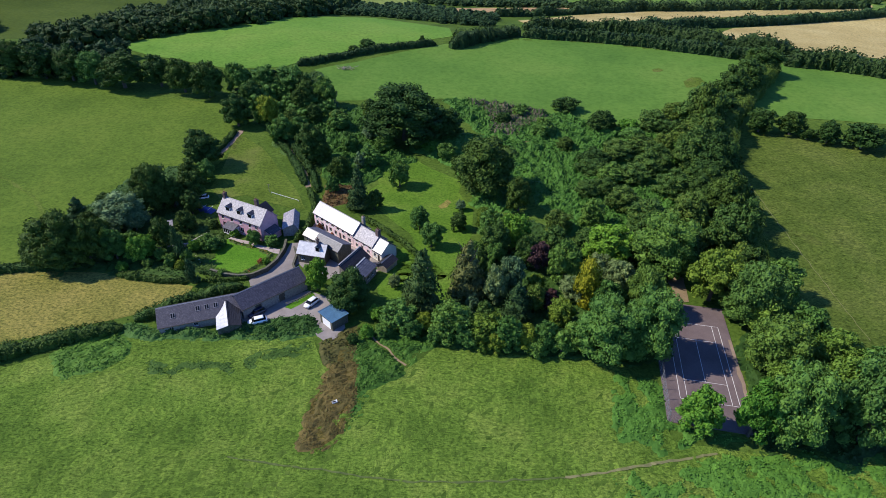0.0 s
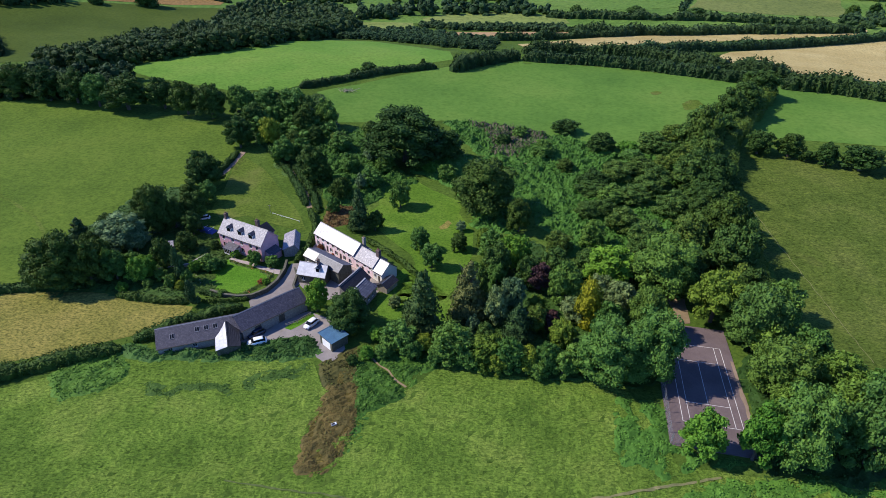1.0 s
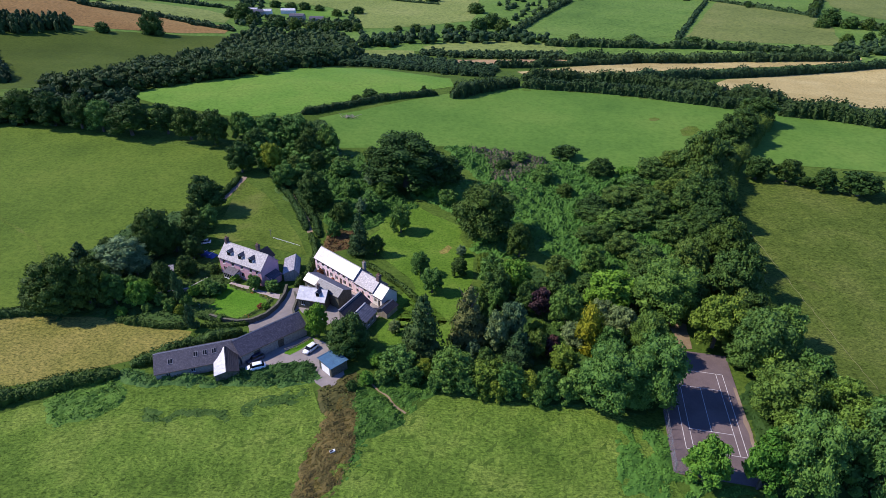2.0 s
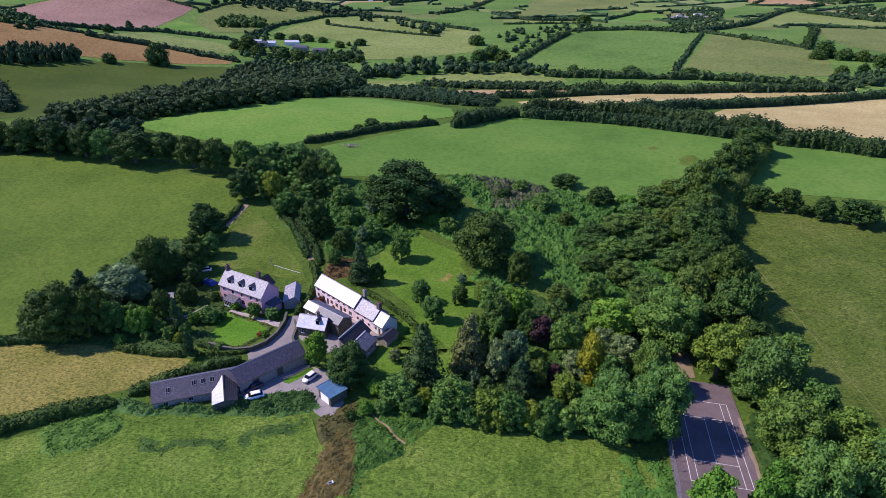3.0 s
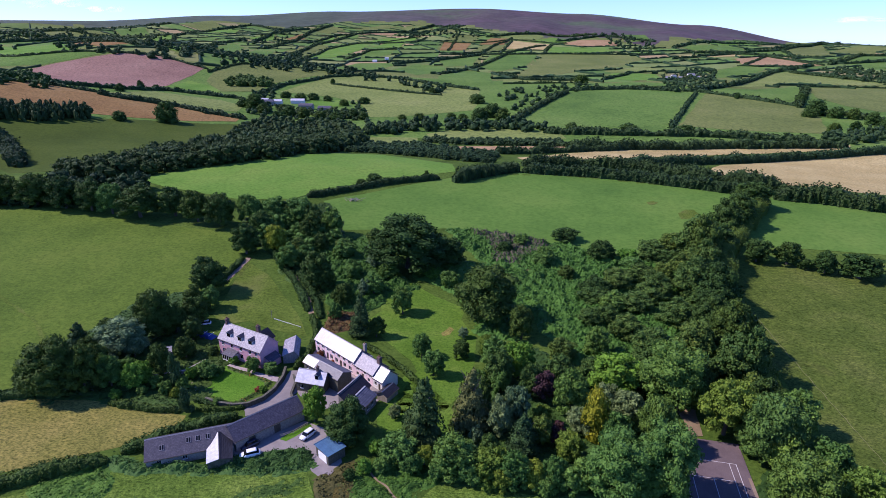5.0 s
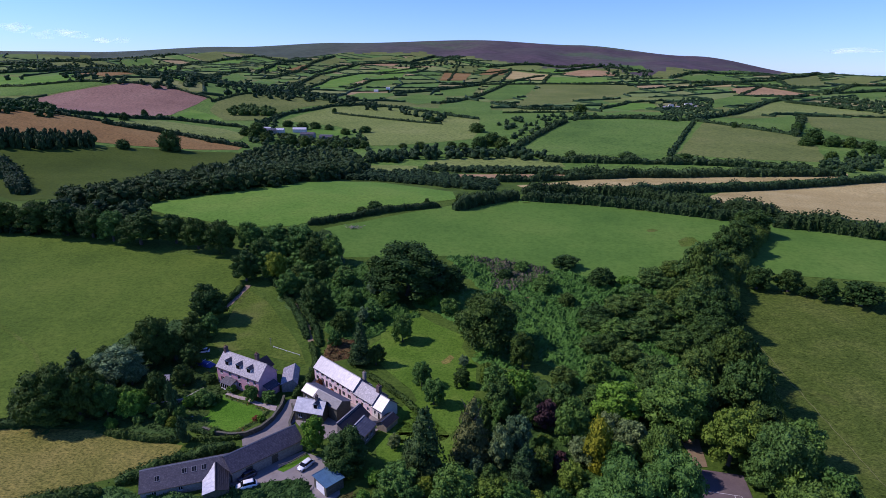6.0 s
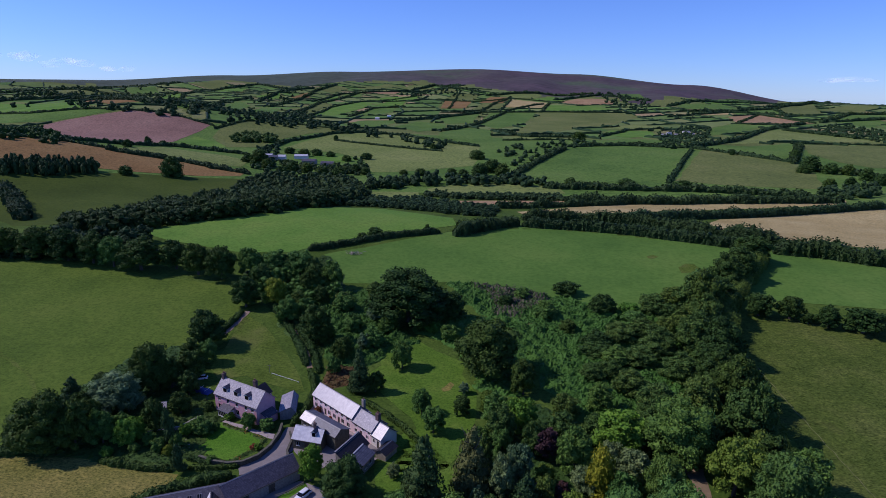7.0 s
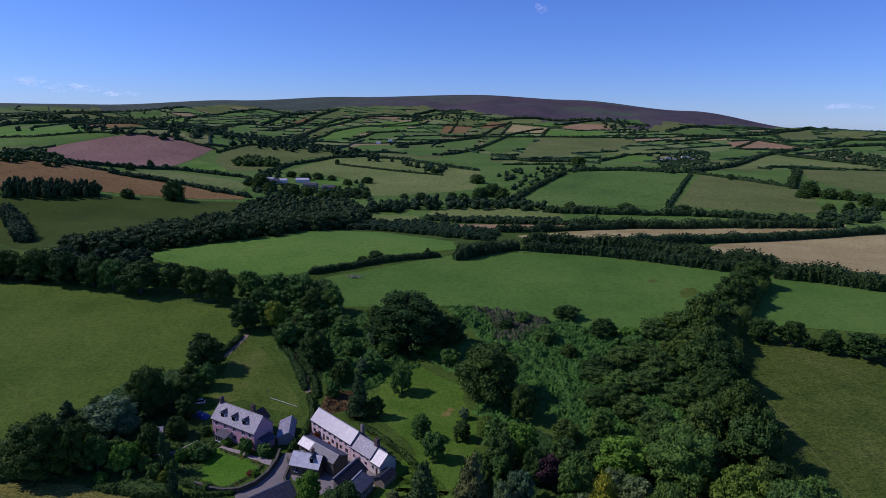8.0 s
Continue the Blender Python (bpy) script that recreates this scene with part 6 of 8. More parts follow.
# orchard trees
for kind, x, y, h, w in [
    ("dark", 22.4, 152.8, 12.4, 10.0),
    ("silver", 5.2, 152.9, 4.0, 3.8),
    ("thorn", 4.5, 141.6, 6.8, 6.2),
    ("yellow", 11.2, 141.7, 9.1, 5.5),
    ("mid", -6.7, 141.4, 8.2, 6.8),
    ("mid", -3.2, 132.3, 9.1, 7.1),
    ("shrub", 8.7, 127.5, 6.0, 6.0),
    ("shrub", 13.7, 125.1, 7.7, 5.9),
    ("shrub", 6.9, 119.8, 5.9, 5.0),
]:
    plant(kind, x, y, h, w, group="orchard trees")
# trees round the far farm
for kind, x, y, h, w in [
    ("far", -229.8, 697.2, 25.0, 27.0),
    ("far", -249.9, 714.8, 13.9, 15.7),
    ("far", -183.4, 675.4, 15.9, 17.6),
    ("far", -165.6, 670.1, 15.1, 16.1),
    ("far", -146.6, 664.8, 12.4, 17.3),
    ("far", -128.0, 663.0, 13.7, 18.6),
    ("far", -112.2, 685.9, 14.1, 16.5),
    ("far", -207.0, 824.6, 14.4, 19.7),
    ("far", -233.2, 846.5, 12.3, 16.8),
    ("far", -192.5, 838.2, 13.8, 16.7),
    ("far", -171.0, 832.7, 10.5, 14.9),
    ("far", -140.9, 791.1, 11.6, 14.2),
    ("far", -187.7, 644.0, 13.9, 16.8),
    ("far", -202.3, 717.5, 9.5, 12.0),
    ("far", -173.9, 700.4, 11.0, 13.5),
    ("far", -148.2, 691.3, 9.0, 13.0),
    ("far", -123.6, 685.2, 10.0, 14.0),
    ("far", -99.2, 677.8, 11.5, 13.0),
    ("far", -216.5, 684.3, 14.0, 17.0),
]:
    plant(kind, x, y, h, w, group="trees round the far farm")
# valley trees beyond the hill
for kind, x, y, h, w in [
    ("far", 38.6, 837.0, 17.8, 26.5),
    ("far", 52.0, 711.5, 22.8, 25.5),
    ("far", 35.4, 683.2, 21.3, 21.8),
    ("far", 62.3, 684.8, 19.4, 19.1),
    ("far", 77.9, 645.2, 12.1, 15.5),
    ("far", 15.5, 688.9, 9.5, 15.1),
    ("far", 2.1, 696.3, 9.6, 13.9),
    ("far", -34.7, 683.5, 10.7, 16.4),
    ("far", -55.3, 688.6, 6.8, 12.4),
    ("far", 458.9, 745.0, 25.1, 29.4),
    ("far", 470.7, 722.7, 18.9, 21.4),
    ("far", 487.0, 715.3, 16.6, 18.4),
    ("far", 482.8, 674.5, 19.0, 18.7),
    ("far", 441.4, 727.9, 14.1, 18.7),
    ("far", 399.1, 610.8, 16.8, 15.8),
    ("far", 477.7, 644.4, 17.0, 17.9),
    ("far", 496.3, 845.8, 22.7, 15.0),
    ("far", 441.6, 640.8, 12.5, 14.0),
]:
    plant(kind, x, y, h, w, group="valley trees beyond the hill")
# thick of the tall hedgerow
for kind, x, y, h, w in [
    ("dark", 105.3, 215.9, 18.1, 16.6),
    ("deep", 91.2, 193.0, 18.2, 16.3),
    ("dark", 90.2, 174.4, 15.0, 13.2),
    ("deep", 86.6, 194.6, 15.0, 12.3),
    ("dark", 129.7, 248.6, 15.8, 14.9),
    ("dark", 84.6, 153.2, 14.1, 10.3),
]:
    plant(kind, x, y, h * rng.uniform(0.7, 1.15), w * rng.uniform(0.8, 1.3), group="thick of the tall hedgerow")
# bushes by the yard
for kind, x, y, h, w in [
    ("bush", -16.3, 95.7, 4.0, 3.8),
    ("shrub", -13.2, 95.8, 4.5, 4.3),
    ("thorn", -19.1, 93.4, 3.2, 3.2),
    ("shrub", -1.5, 94.2, 4.8, 4.5),
    ("bush", 5.8, 94.0, 4.3, 4.5),
]:
    plant(kind, x, y, h, w, group="bushes by the yard")
# close-grown garden trees
for kind, x, y, h, w in [
    ("deep", 13.8, 128.1, 11.9, 8.3),
    ("deep", 21.3, 123.0, 11.7, 7.3),
    ("deep", 29.4, 128.6, 11.1, 9.0),
    ("deep", 37.5, 128.8, 11.9, 9.0),
    ("silver", 37.7, 116.6, 12.1, 8.4),
    ("deep", 49.4, 126.8, 12.6, 10.4),
    ("silver", 30.9, 109.6, 11.0, 6.7),
    ("silver", 12.3, 107.4, 12.4, 7.9),
    ("deep", 9.3, 99.4, 10.5, 6.2),
    ("deep", 21.1, 105.2, 10.8, 5.9),
    ("deep", 8.9, 117.8, 11.4, 6.4),
    ("mid", 37.3, 104.0, 11.5, 7.7),
    ("deep", 56.5, 137.9, 12.4, 11.1),
    ("mid", 42.2, 143.4, 10.9, 10.6),
    ("deep", 32.3, 141.3, 9.9, 8.9),
]:
    plant(kind, x, y, h * rng.uniform(0.7, 1.15), w * rng.uniform(0.8, 1.3), group="close-grown garden trees")
# dark scrub trees on the bank
for kind, x, y, h, w in [
    ("deep", 59.7, 186.3, 9.5, 12.0),
    ("deep", 68.7, 190.6, 10.6, 12.2),
    ("deep", 45.1, 162.6, 7.9, 10.0),
    ("deep", 50.4, 162.7, 8.8, 10.0),
    ("deep", 77.9, 208.6, 9.0, 12.0),
    ("deep", 89.6, 218.7, 10.3, 13.6),
    ("thorn", 49.4, 230.0, 6.7, 10.7),
    ("shrub", 37.3, 208.6, 6.8, 8.8),
    ("deep", 61.3, 170.2, 9.0, 10.3),
    ("deep", 82.8, 203.6, 9.3, 11.8),
    ("deep", 99.0, 208.1, 10.0, 13.1),
]:
    plant(kind, x, y, h * rng.uniform(0.7, 1.15), w * rng.uniform(0.8, 1.3), group="dark scrub trees on the bank")
# low shrubs at the edge of the bank
for kind, x, y, h, w in [
    ("shrub", 30.4, 225.1, 5.5, 8.9),
    ("thorn", 23.0, 218.5, 5.1, 8.2),
]:
    plant(kind, x, y, h, w, group="low shrubs at the edge of the bank")
# tall dark trees of the hedgerow edge
for kind, x, y, h, w in [
    ("dark", 93.9, 200.7, 24.6, 17.8),
    ("dark", 87.8, 171.0, 19.8, 14.9),
    ("dark", 81.0, 146.0, 19.4, 14.9),
    ("dark", 77.6, 152.0, 17.4, 13.3),
    ("dark", 127.2, 242.8, 18.1, 17.0),
    ("deep", 77.8, 130.0, 18.5, 13.0),
]:
    plant(kind, x, y, h, w, group="tall dark trees of the hedgerow edge")

# ---- yards, paths and the court ----
def surface(name, label, mat, pts, category="ground", **k):
    layer[0] += 0.003
    lift = layer[0]
    k.setdefault("step", 0.9)
    k.setdefault("amp", 0.45)
    return tagged(draped(name, pts, M[mat], lift, **k), label, category, kind="structure")


surface("road", "pale gravel farm drive", "gravel", [(-47, 113.3), (-48.1, 116.3), (-43.1, 124.1), (-41.9, 130.1), (-41.7, 133.5), (-37.1, 133.9), (-35.9, 130.2), (-37.3, 123), (-40.4, 118.9)])
surface("yard", "pale gravel farmyard with parked cars", "gravel", [(-45.2, 98), (-45.4, 103.9), (-41.3, 106.6), (-32.5, 112), (-24.5, 108.5), (-21.6, 98.5), (-23.8, 93.4), (-27.3, 95.6), (-30.3, 101.2), (-33.8, 102.7), (-39.5, 100)])
surface("yard", "dark shaded yard between the buildings", "gravel", [(-37.1, 123.5), (-37.5, 135.9), (-36.7, 143.6), (-21.8, 129.1), (-13.9, 125.3), (-17.6, 118.9), (-26.1, 118.7), (-31.1, 115)])
surface("paving", "red-brown paved strip before the cottages", "paving", [(-37.2, 144.6), (-24, 132.1), (-18.6, 127.3), (-19.1, 125.2), (-25, 130.4), (-37.7, 142)])
surface("path", "stone garden path beside the house", "paving", [(-61.3, 137.2), (-53.5, 134.1), (-46.4, 130.9), (-43.6, 130.2), (-43.5, 128.0), (-46.2, 129.0), (-52.9, 132.4), (-60.2, 135.7)])
surface("path", "worn dusty edge of the tennis court", "dust", [(61.7, 102), (62.8, 102.8), (62.5, 94.4), (61.3, 85.9), (59.2, 78.3), (57.3, 77.6), (59.7, 85.9)])
surface("soil", "dry bare earth above the court", "soil", [(56.4, 122.9), (60.7, 118.8), (58.6, 109), (55.9, 108.5)])
surface("soil", "worn dry patch on the lawn", "hay", [(-1.7, 154.9), (1.1, 159.2), (2.5, 157.4), (1.1, 154.2), (-0.9, 153.2)])
surface("path", "dry worn grass at the top of the lawn", "rough", [(-76.3, 192.7), (-76.8, 202.6), (-74.3, 201.4), (-74.6, 191.1)])
surface("path", "grey stone path between garden beds", "paving", [(-68.2, 133.7), (-67.1, 134.6), (-64.0, 128.6), (-62.2, 121.6), (-63.7, 121.5), (-65.6, 127.7)])
surface("soil", "pale bare ground under the trees", "dust", [(-94.5, 122.9), (-92.5, 126), (-88.8, 127.5), (-88.2, 124.9), (-92.1, 122.4)])
surface("soil", "wet brown ground under the rushes", "rushes", [(-22.5, 88), (-18.1, 88), (-16.6, 78.7), (-18.4, 69.5), (-21.7, 66.2), (-24.7, 67.2), (-24.6, 75.8)])
surface("soil", "dark brown ditch beside the yard", "rushes", [(-21.6, 95.7), (-18.7, 96.5), (-18.8, 88), (-21.8, 88)])
surface("verge", "narrow grass verge in the yard", "lawn", [(-36.7, 105.5), (-34.5, 108.7), (-31.4, 111.4), (-30.5, 110.1), (-32.9, 107.4), (-35.3, 104.7)])
surface("soil", "small worn brown patch in the grazing", "upper", [(107.5, 260.3), (112.6, 265.4), (116.5, 264.5), (116.6, 259.2), (110.8, 253.6), (106.2, 253.0)])
surface("soil", "pale worn patch in the grazing", "upper", [(97.3, 275.5), (101.4, 277.9), (103.1, 275.3), (100.6, 272.9), (97.6, 273.0)])
surface("soil", "bare red earth on the bank", "redearth", [(24.1, 204.5), (37.1, 205.6), (32.3, 201.3), (24.9, 200.8)])

# ---- buildings ----
def part(name, verts, faces, mat, parent, label="", smooth=False):
    ob = mesh_ob(name, verts, faces, mat, parent, smooth)
    if label:
        ob["label"] = label
    return ob


def box(x0, x1, y0, y1, z0, z1):
    v = [(x, y, z) for z in (z0, z1) for x, y in ((x0, y0), (x1, y0), (x1, y1), (x0, y1))]
    return v, [(3, 2, 1, 0), (4, 5, 6, 7), (0, 1, 5, 4), (1, 2, 6, 5), (2, 3, 7, 6), (3, 0, 4, 7)]


def joined(*shapes):
    v, f = [], []
    for a, b in shapes:
        f += [tuple(i + len(v) for i in q) for q in b]
        v += list(a)
    return v, f


def placed(shape, m):
    return [tuple(m @ Vector(p)) for p in shape[0]], shape[1]


def wall_panel(length, height, thick, holes):
    """A wall from (0, 0, 0) along x, outside towards -y, with openings (x0, x1, z0, z1) right through it."""
    xs = sorted({0.0, length, *[h[0] for h in holes], *[h[1] for h in holes]})
    zs = sorted({-0.3, height, *[h[2] for h in holes], *[h[3] for h in holes]})
    v, f = [], []

    def quad(a, b, c, d):
        f.append(tuple(range(len(v), len(v) + 4)))
        v.extend((a, b, c, d))

    for x0, x1 in zip(xs, xs[1:]):
        for z0, z1 in zip(zs, zs[1:]):
            cx, cz = (x0 + x1) / 2, (z0 + z1) / 2
            if any(a < cx < b and c < cz < d for a, b, c, d in holes):
                continue
            quad((x0, 0, z0), (x1, 0, z0), (x1, 0, z1), (x0, 0, z1))
            quad((x1, thick, z0), (x0, thick, z0), (x0, thick, z1), (x1, thick, z1))
    for a, b, c, d in holes:
        quad((a, 0, c), (a, 0, d), (a, thick, d), (a, thick, c))
        quad((b, 0, d), (b, 0, c), (b, thick, c), (b, thick, d))
        quad((a, 0, d), (b, 0, d), (b, thick, d), (a, thick, d))
        quad((b, 0, c), (a, 0, c), (a, thick, c), (b, thick, c))
    quad((0, 0, -0.3), (0, 0, height), (0, thick, height), (0, thick, -0.3))
    quad((length, 0, height), (length, 0, -0.3), (length, thick, -0.3), (length, thick, height))
    quad((0, 0, height), (length, 0, height), (length, thick, height), (0, thick, height))
    return v, f


def gable_wall(width, eaves, ridge, thick, at, peak):
    """An end wall with its gable, across y, at x from at to at + thick."""
    p = [(0, -0.3), (width, -0.3), (width, eaves), (peak, ridge), (0, eaves)]
    v = [(at, y, z) for y, z in p] + [(at + thick, y, z) for y, z in p]
    f = [(4, 3, 2, 1, 0), (5, 6, 7, 8, 9)] + [(i, (i + 1) % 5, 5 + (i + 1) % 5, 5 + i) for i in range(5)]
    return v, f


def slab(a, b, c, d, thick):
    """A sloping sheet with thickness through four corners."""
    n = (Vector(b) - Vector(a)).cross(Vector(d) - Vector(a)).normalized() * thick
    top = [Vector(q) for q in (a, b, c, d)]
    v = [tuple(q) for q in top] + [tuple(q - n) for q in top]
    return v, [(0, 1, 2, 3), (7, 6, 5, 4), (0, 4, 5, 1), (1, 5, 6, 2), (2, 6, 7, 3), (3, 7, 4, 0)]


def add_window(parent, m, x0, x1, z0, z1, frame_mat="white_paint", bars=1, name="window"):
    """A window in its opening: frame, panes, sill; m maps wall space to the building."""
    t, dy = 0.055, 0.10
    fr = joined(box(x0, x0 + t, dy, dy + 0.07, z0, z1), box(x1 - t, x1, dy, dy + 0.07, z0, z1), box(x0, x1, dy, dy + 0.07, z0, z0 + t),
                box(x0, x1, dy, dy + 0.07, z1 - t, z1), *[box(x0 + (x1 - x0) * (k + 1) / (bars + 1) - 0.03, x0 + (x1 - x0) * (k + 1) / (bars + 1) + 0.03, dy + 0.005, dy + 0.065, z0, z1) for k in range(bars)])
    w = part(name, *placed(fr, m), M[frame_mat], parent)
    for k in range(bars + 1):
        a, b = x0 + (x1 - x0) * k / (bars + 1), x0 + (x1 - x0) * (k + 1) / (bars + 1)
        part("pane", *placed(box(a, b, dy + 0.025, dy + 0.045, z0 + 0.02, z1 - 0.02), m), M["glass"], w)
    part("sill", *placed(box(x0 - 0.08, x1 + 0.08, -0.08, dy, z0 - 0.08, z0), m), M[frame_mat], w)
    return w


def add_door(parent, m, x0, x1, h, mat="dark_wood"):
    d = part("door", *placed(joined(box(x0, x1, 0.14, 0.20, 0.02, h), *[box(x0 + (x1 - x0) * k / 4 + 0.03, x0 + (x1 - x0) * (k + 1) / 4 - 0.03, 0.125, 0.14, 0.1, h - 0.1) for k in range(4)]), m), M[mat], parent)
    part("door_handle", *placed(box(x1 - 0.2, x1 - 0.1, 0.09, 0.125, 1.0, 1.05), m), M["galv"], d)
    return d


def add_chimney(parent, x, y, z0, z1, w=0.9, d=0.6, pots=2, mat="rubble"):
    c = part("chimney", *joined(box(x - w / 2, x + w / 2, y - d / 2, y + d / 2, z0, z1), box(x - w / 2 - 0.08, x + w / 2 + 0.08, y - d / 2 - 0.08, y + d / 2 + 0.08, z1 - 0.25, z1 - 0.1)), M[mat], parent)
    for k in range(pots):
        px = x + (k - (pots - 1) / 2) * 0.4
        ring = [(px + 0.14 * math.cos(q * 0.785), y + 0.14 * math.sin(q * 0.785)) for q in range(8)]
        v = [(a, b, z1) for a, b in ring] + [(px + (a - px) * 0.8, y + (b - y) * 0.8, z1 + 0.45) for a, b in ring]
        part("chimney_pot", v, [(i, (i + 1) % 8, 8 + (i + 1) % 8, 8 + i) for i in range(8)] + [tuple(range(8, 16))], M["clay"], c)
    return c


def building(name, label, at, turn, length, width, eaves, ridge, wall, roof, front=(), back=(), doors=(), over=0.25, roof_back=None, ends=True, category="building", bars=1, peak=None):
    """A gabled building: the front wall from its corner along local x, ridge along x. front: openings (x0, x1, z0, z1)."""
    ob = new(name)
    z = float(land(*at))
    ob.matrix_world = pose(at[0], at[1], z, 0, 0, turn)
    peak = peak or width / 2
    tk = 0.4
    fm, bmx = Matrix.Identity(4), Matrix.Translation((length, width, 0)) @ Matrix.Rotation(math.pi, 4, "Z")
    holes = list(front) + [(a, b, -0.3, h) for a, b, h in doors]
    part("wall", *wall_panel(length, eaves, tk, holes), M[wall], ob)
    part("wall", *placed(wall_panel(length, eaves, tk, list(back)), bmx), M[wall], ob)
    if ends:
        inner = 0.012
        for x in (inner, length - tk - inner):
            g = gable_wall(width - 2 * inner, eaves - 0.03, ridge - 0.05, tk, x, peak - inner)
            part("gable", [(a, b + inner, c) for a, b, c in g[0]], g[1], M[wall], ob)
    part("floor_slab", *box(tk + 0.02, length - tk - 0.02, tk + 0.02, width - tk - 0.02, -0.2, 0.02), M["soil"], ob)
    part("ceiling_boards", *box(tk + 0.02, length - tk - 0.02, tk + 0.02, width - tk - 0.02, eaves - 0.1, eaves - 0.04), M["dark_wood"], ob)
    for h in front:
        add_window(ob, fm, *h, bars=bars)
    for h in back:
        add_window(ob, bmx, *h, bars=bars)
    for a, b, h in doors:
        add_door(ob, fm, a, b, h)
    s, sb = (ridge - eaves) / peak, (ridge - eaves) / (width - peak)
    e = eaves + 0.06
    part("roof", *slab((-over, -over, e - over * s), (length + over, -over, e - over * s), (length + over, peak, ridge + 0.06), (-over, peak, ridge + 0.06), 0.12), M[roof], ob)
    part("roof", *slab((length + over, width + over, e - over * sb), (-over, width + over, e - over * sb), (-over, peak, ridge + 0.06), (length + over, peak, ridge + 0.06), 0.12), M[roof_back or roof], ob)
    n = int((length + 2 * over) / 0.5)
    step = (length + 2 * over) / n
    cap = []
    for i in range(n):
        x0 = -over + i * step
        h = ridge + 0.10 + (i % 2) * 0.015
        cap.append(([(x0 + 0.01, peak - 0.16, h - 0.12), (x0 + 0.01, peak, h + 0.03), (x0 + 0.01, peak + 0.16, h - 0.12),
                     (x0 + step - 0.01, peak - 0.16, h - 0.12), (x0 + step - 0.01, peak, h + 0.03), (x0 + step - 0.01, peak + 0.16, h - 0.12)],
                    [(0, 3, 4, 1), (1, 4, 5, 2), (0, 1, 2), (5, 4, 3), (0, 2, 5, 3)]))
    part("ridge_tiles", *joined(*cap), M["lead"], ob)
    for y, k in ((-over - 0.09, s), (width + over - 0.01, sb)):
        part("gutter", *box(-over, length + over, y, y + 0.1, e - over * k - 0.16, e - over * k - 0.05), M["dark_wood"], ob)
    return tagged(ob, label, category)


def add_dormer(ob, x, width, eaves, ridge, bw):
    """A small gabled dormer on the front slope, standing at x."""
    s = (ridge - eaves) / (width / 2)
    y0 = 0.75
    z0 = eaves + y0 * s
    zt, w = z0 + 1.15, bw / 2
    yb = min(width / 2, (zt + 0.5 - eaves) / s)
    body = [(x - w, y0, z0 - 0.2), (x + w, y0, z0 - 0.2), (x + w, y0, zt), (x, y0, zt + 0.55), (x - w, y0, zt),
            (x - w, yb, z0 - 0.2), (x + w, yb, z0 - 0.2), (x + w, yb, zt), (x, yb, zt + 0.55), (x - w, yb, zt)]
    d = part("dormer", body, [(0, 1, 2, 3, 4), (0, 5, 6, 1), (1, 6, 7, 2), (4, 9, 5, 0), (2, 7, 8, 3), (3, 8, 9, 4)], M["cream"], ob)
    yr = (zt + 0.6 - eaves) / s + 0.3
    for a, b in ((-1, 1), (1, -1)):
        q = [(x + a * (w + 0.15), y0 - 0.2, zt - 0.1), (x, y0 - 0.2, zt + 0.62), (x, yr, zt + 0.62), (x + a * (w + 0.15), yr, zt - 0.1)]
        part("dormer_roof", *slab(*(q if a > 0 else [q[1], q[0], q[3], q[2]]), 0.07), M["slate_barn"], d)
    part("pane", *box(x - w + 0.12, x + w - 0.12, y0 - 0.03, y0 - 0.004, z0 + 0.1, zt), M["glass"], d)


# the farmhouse
house = building("farmhouse", "pink rendered farmhouse with a mottled slate roof and three dormers", (-63.4, 141.6), -28.4, 15.8, 6.6, 5.0, 8.3, "pink", "slate_old",
                 front=[(1.2, 2.2, 3.2, 4.4), (4.6, 5.6, 3.2, 4.4), (8.0, 9.0, 3.2, 4.4), (11.4, 12.4, 3.2, 4.4), (13.8, 14.7, 3.2, 4.4), (1.2, 2.4, 0.8, 2.2), (7.9, 9.2, 0.8, 2.2), (11.3, 12.6, 0.8, 2.2)],
                 doors=[(5.0, 6.0, 2.1)], category="house", back=[(2.0, 3.0, 3.2, 4.3), (12.0, 13.0, 3.2, 4.3)])
for dx in (3.4, 7.6, 11.6):
    add_dormer(house, dx, 6.6, 5.0, 8.3, 1.5)
add_chimney(house, 0.45, 3.3, 7.2, 9.6, 0.7, 1.0, 2, "brick_red")
add_chimney(house, 11.2, 4.4, 6.5, 9.7, 1.0, 0.8, 2, "brick_red")
# rear wing, under its own lower roof
part("wing_wall", *joined(box(6.6, 6.9, 6.62, 9.4, -0.2, 4.2), box(11.4, 11.7, 6.62, 9.4, -0.2, 4.2), box(6.6, 11.7, 9.1, 9.41, -0.2, 4.2)), M["pink"], house)
part("wing_roof", *slab((6.3, 9.7, 4.1), (6.3, 5.0, 4.1), (9.15, 5.0, 6.3), (9.15, 9.7, 6.3), 0.12), M["slate_dark"], house)
part("wing_roof", *slab((12.0, 5.0, 4.1), (12.0, 9.7, 4.1), (9.15, 9.7, 6.3), (9.15, 5.0, 6.3), 0.12), M["slate_dark"], house)
part("wing_gable", [(6.6, 9.4, 4.1), (11.7, 9.4, 4.1), (9.15, 9.4, 6.15), (6.6, 9.1, 4.1), (11.7, 9.1, 4.1), (9.15, 9.1, 6.15)], [(0, 2, 1), (3, 4, 5), (0, 1, 4, 3), (1, 2, 5, 4), (2, 0, 3, 5)], M["pink"], house)
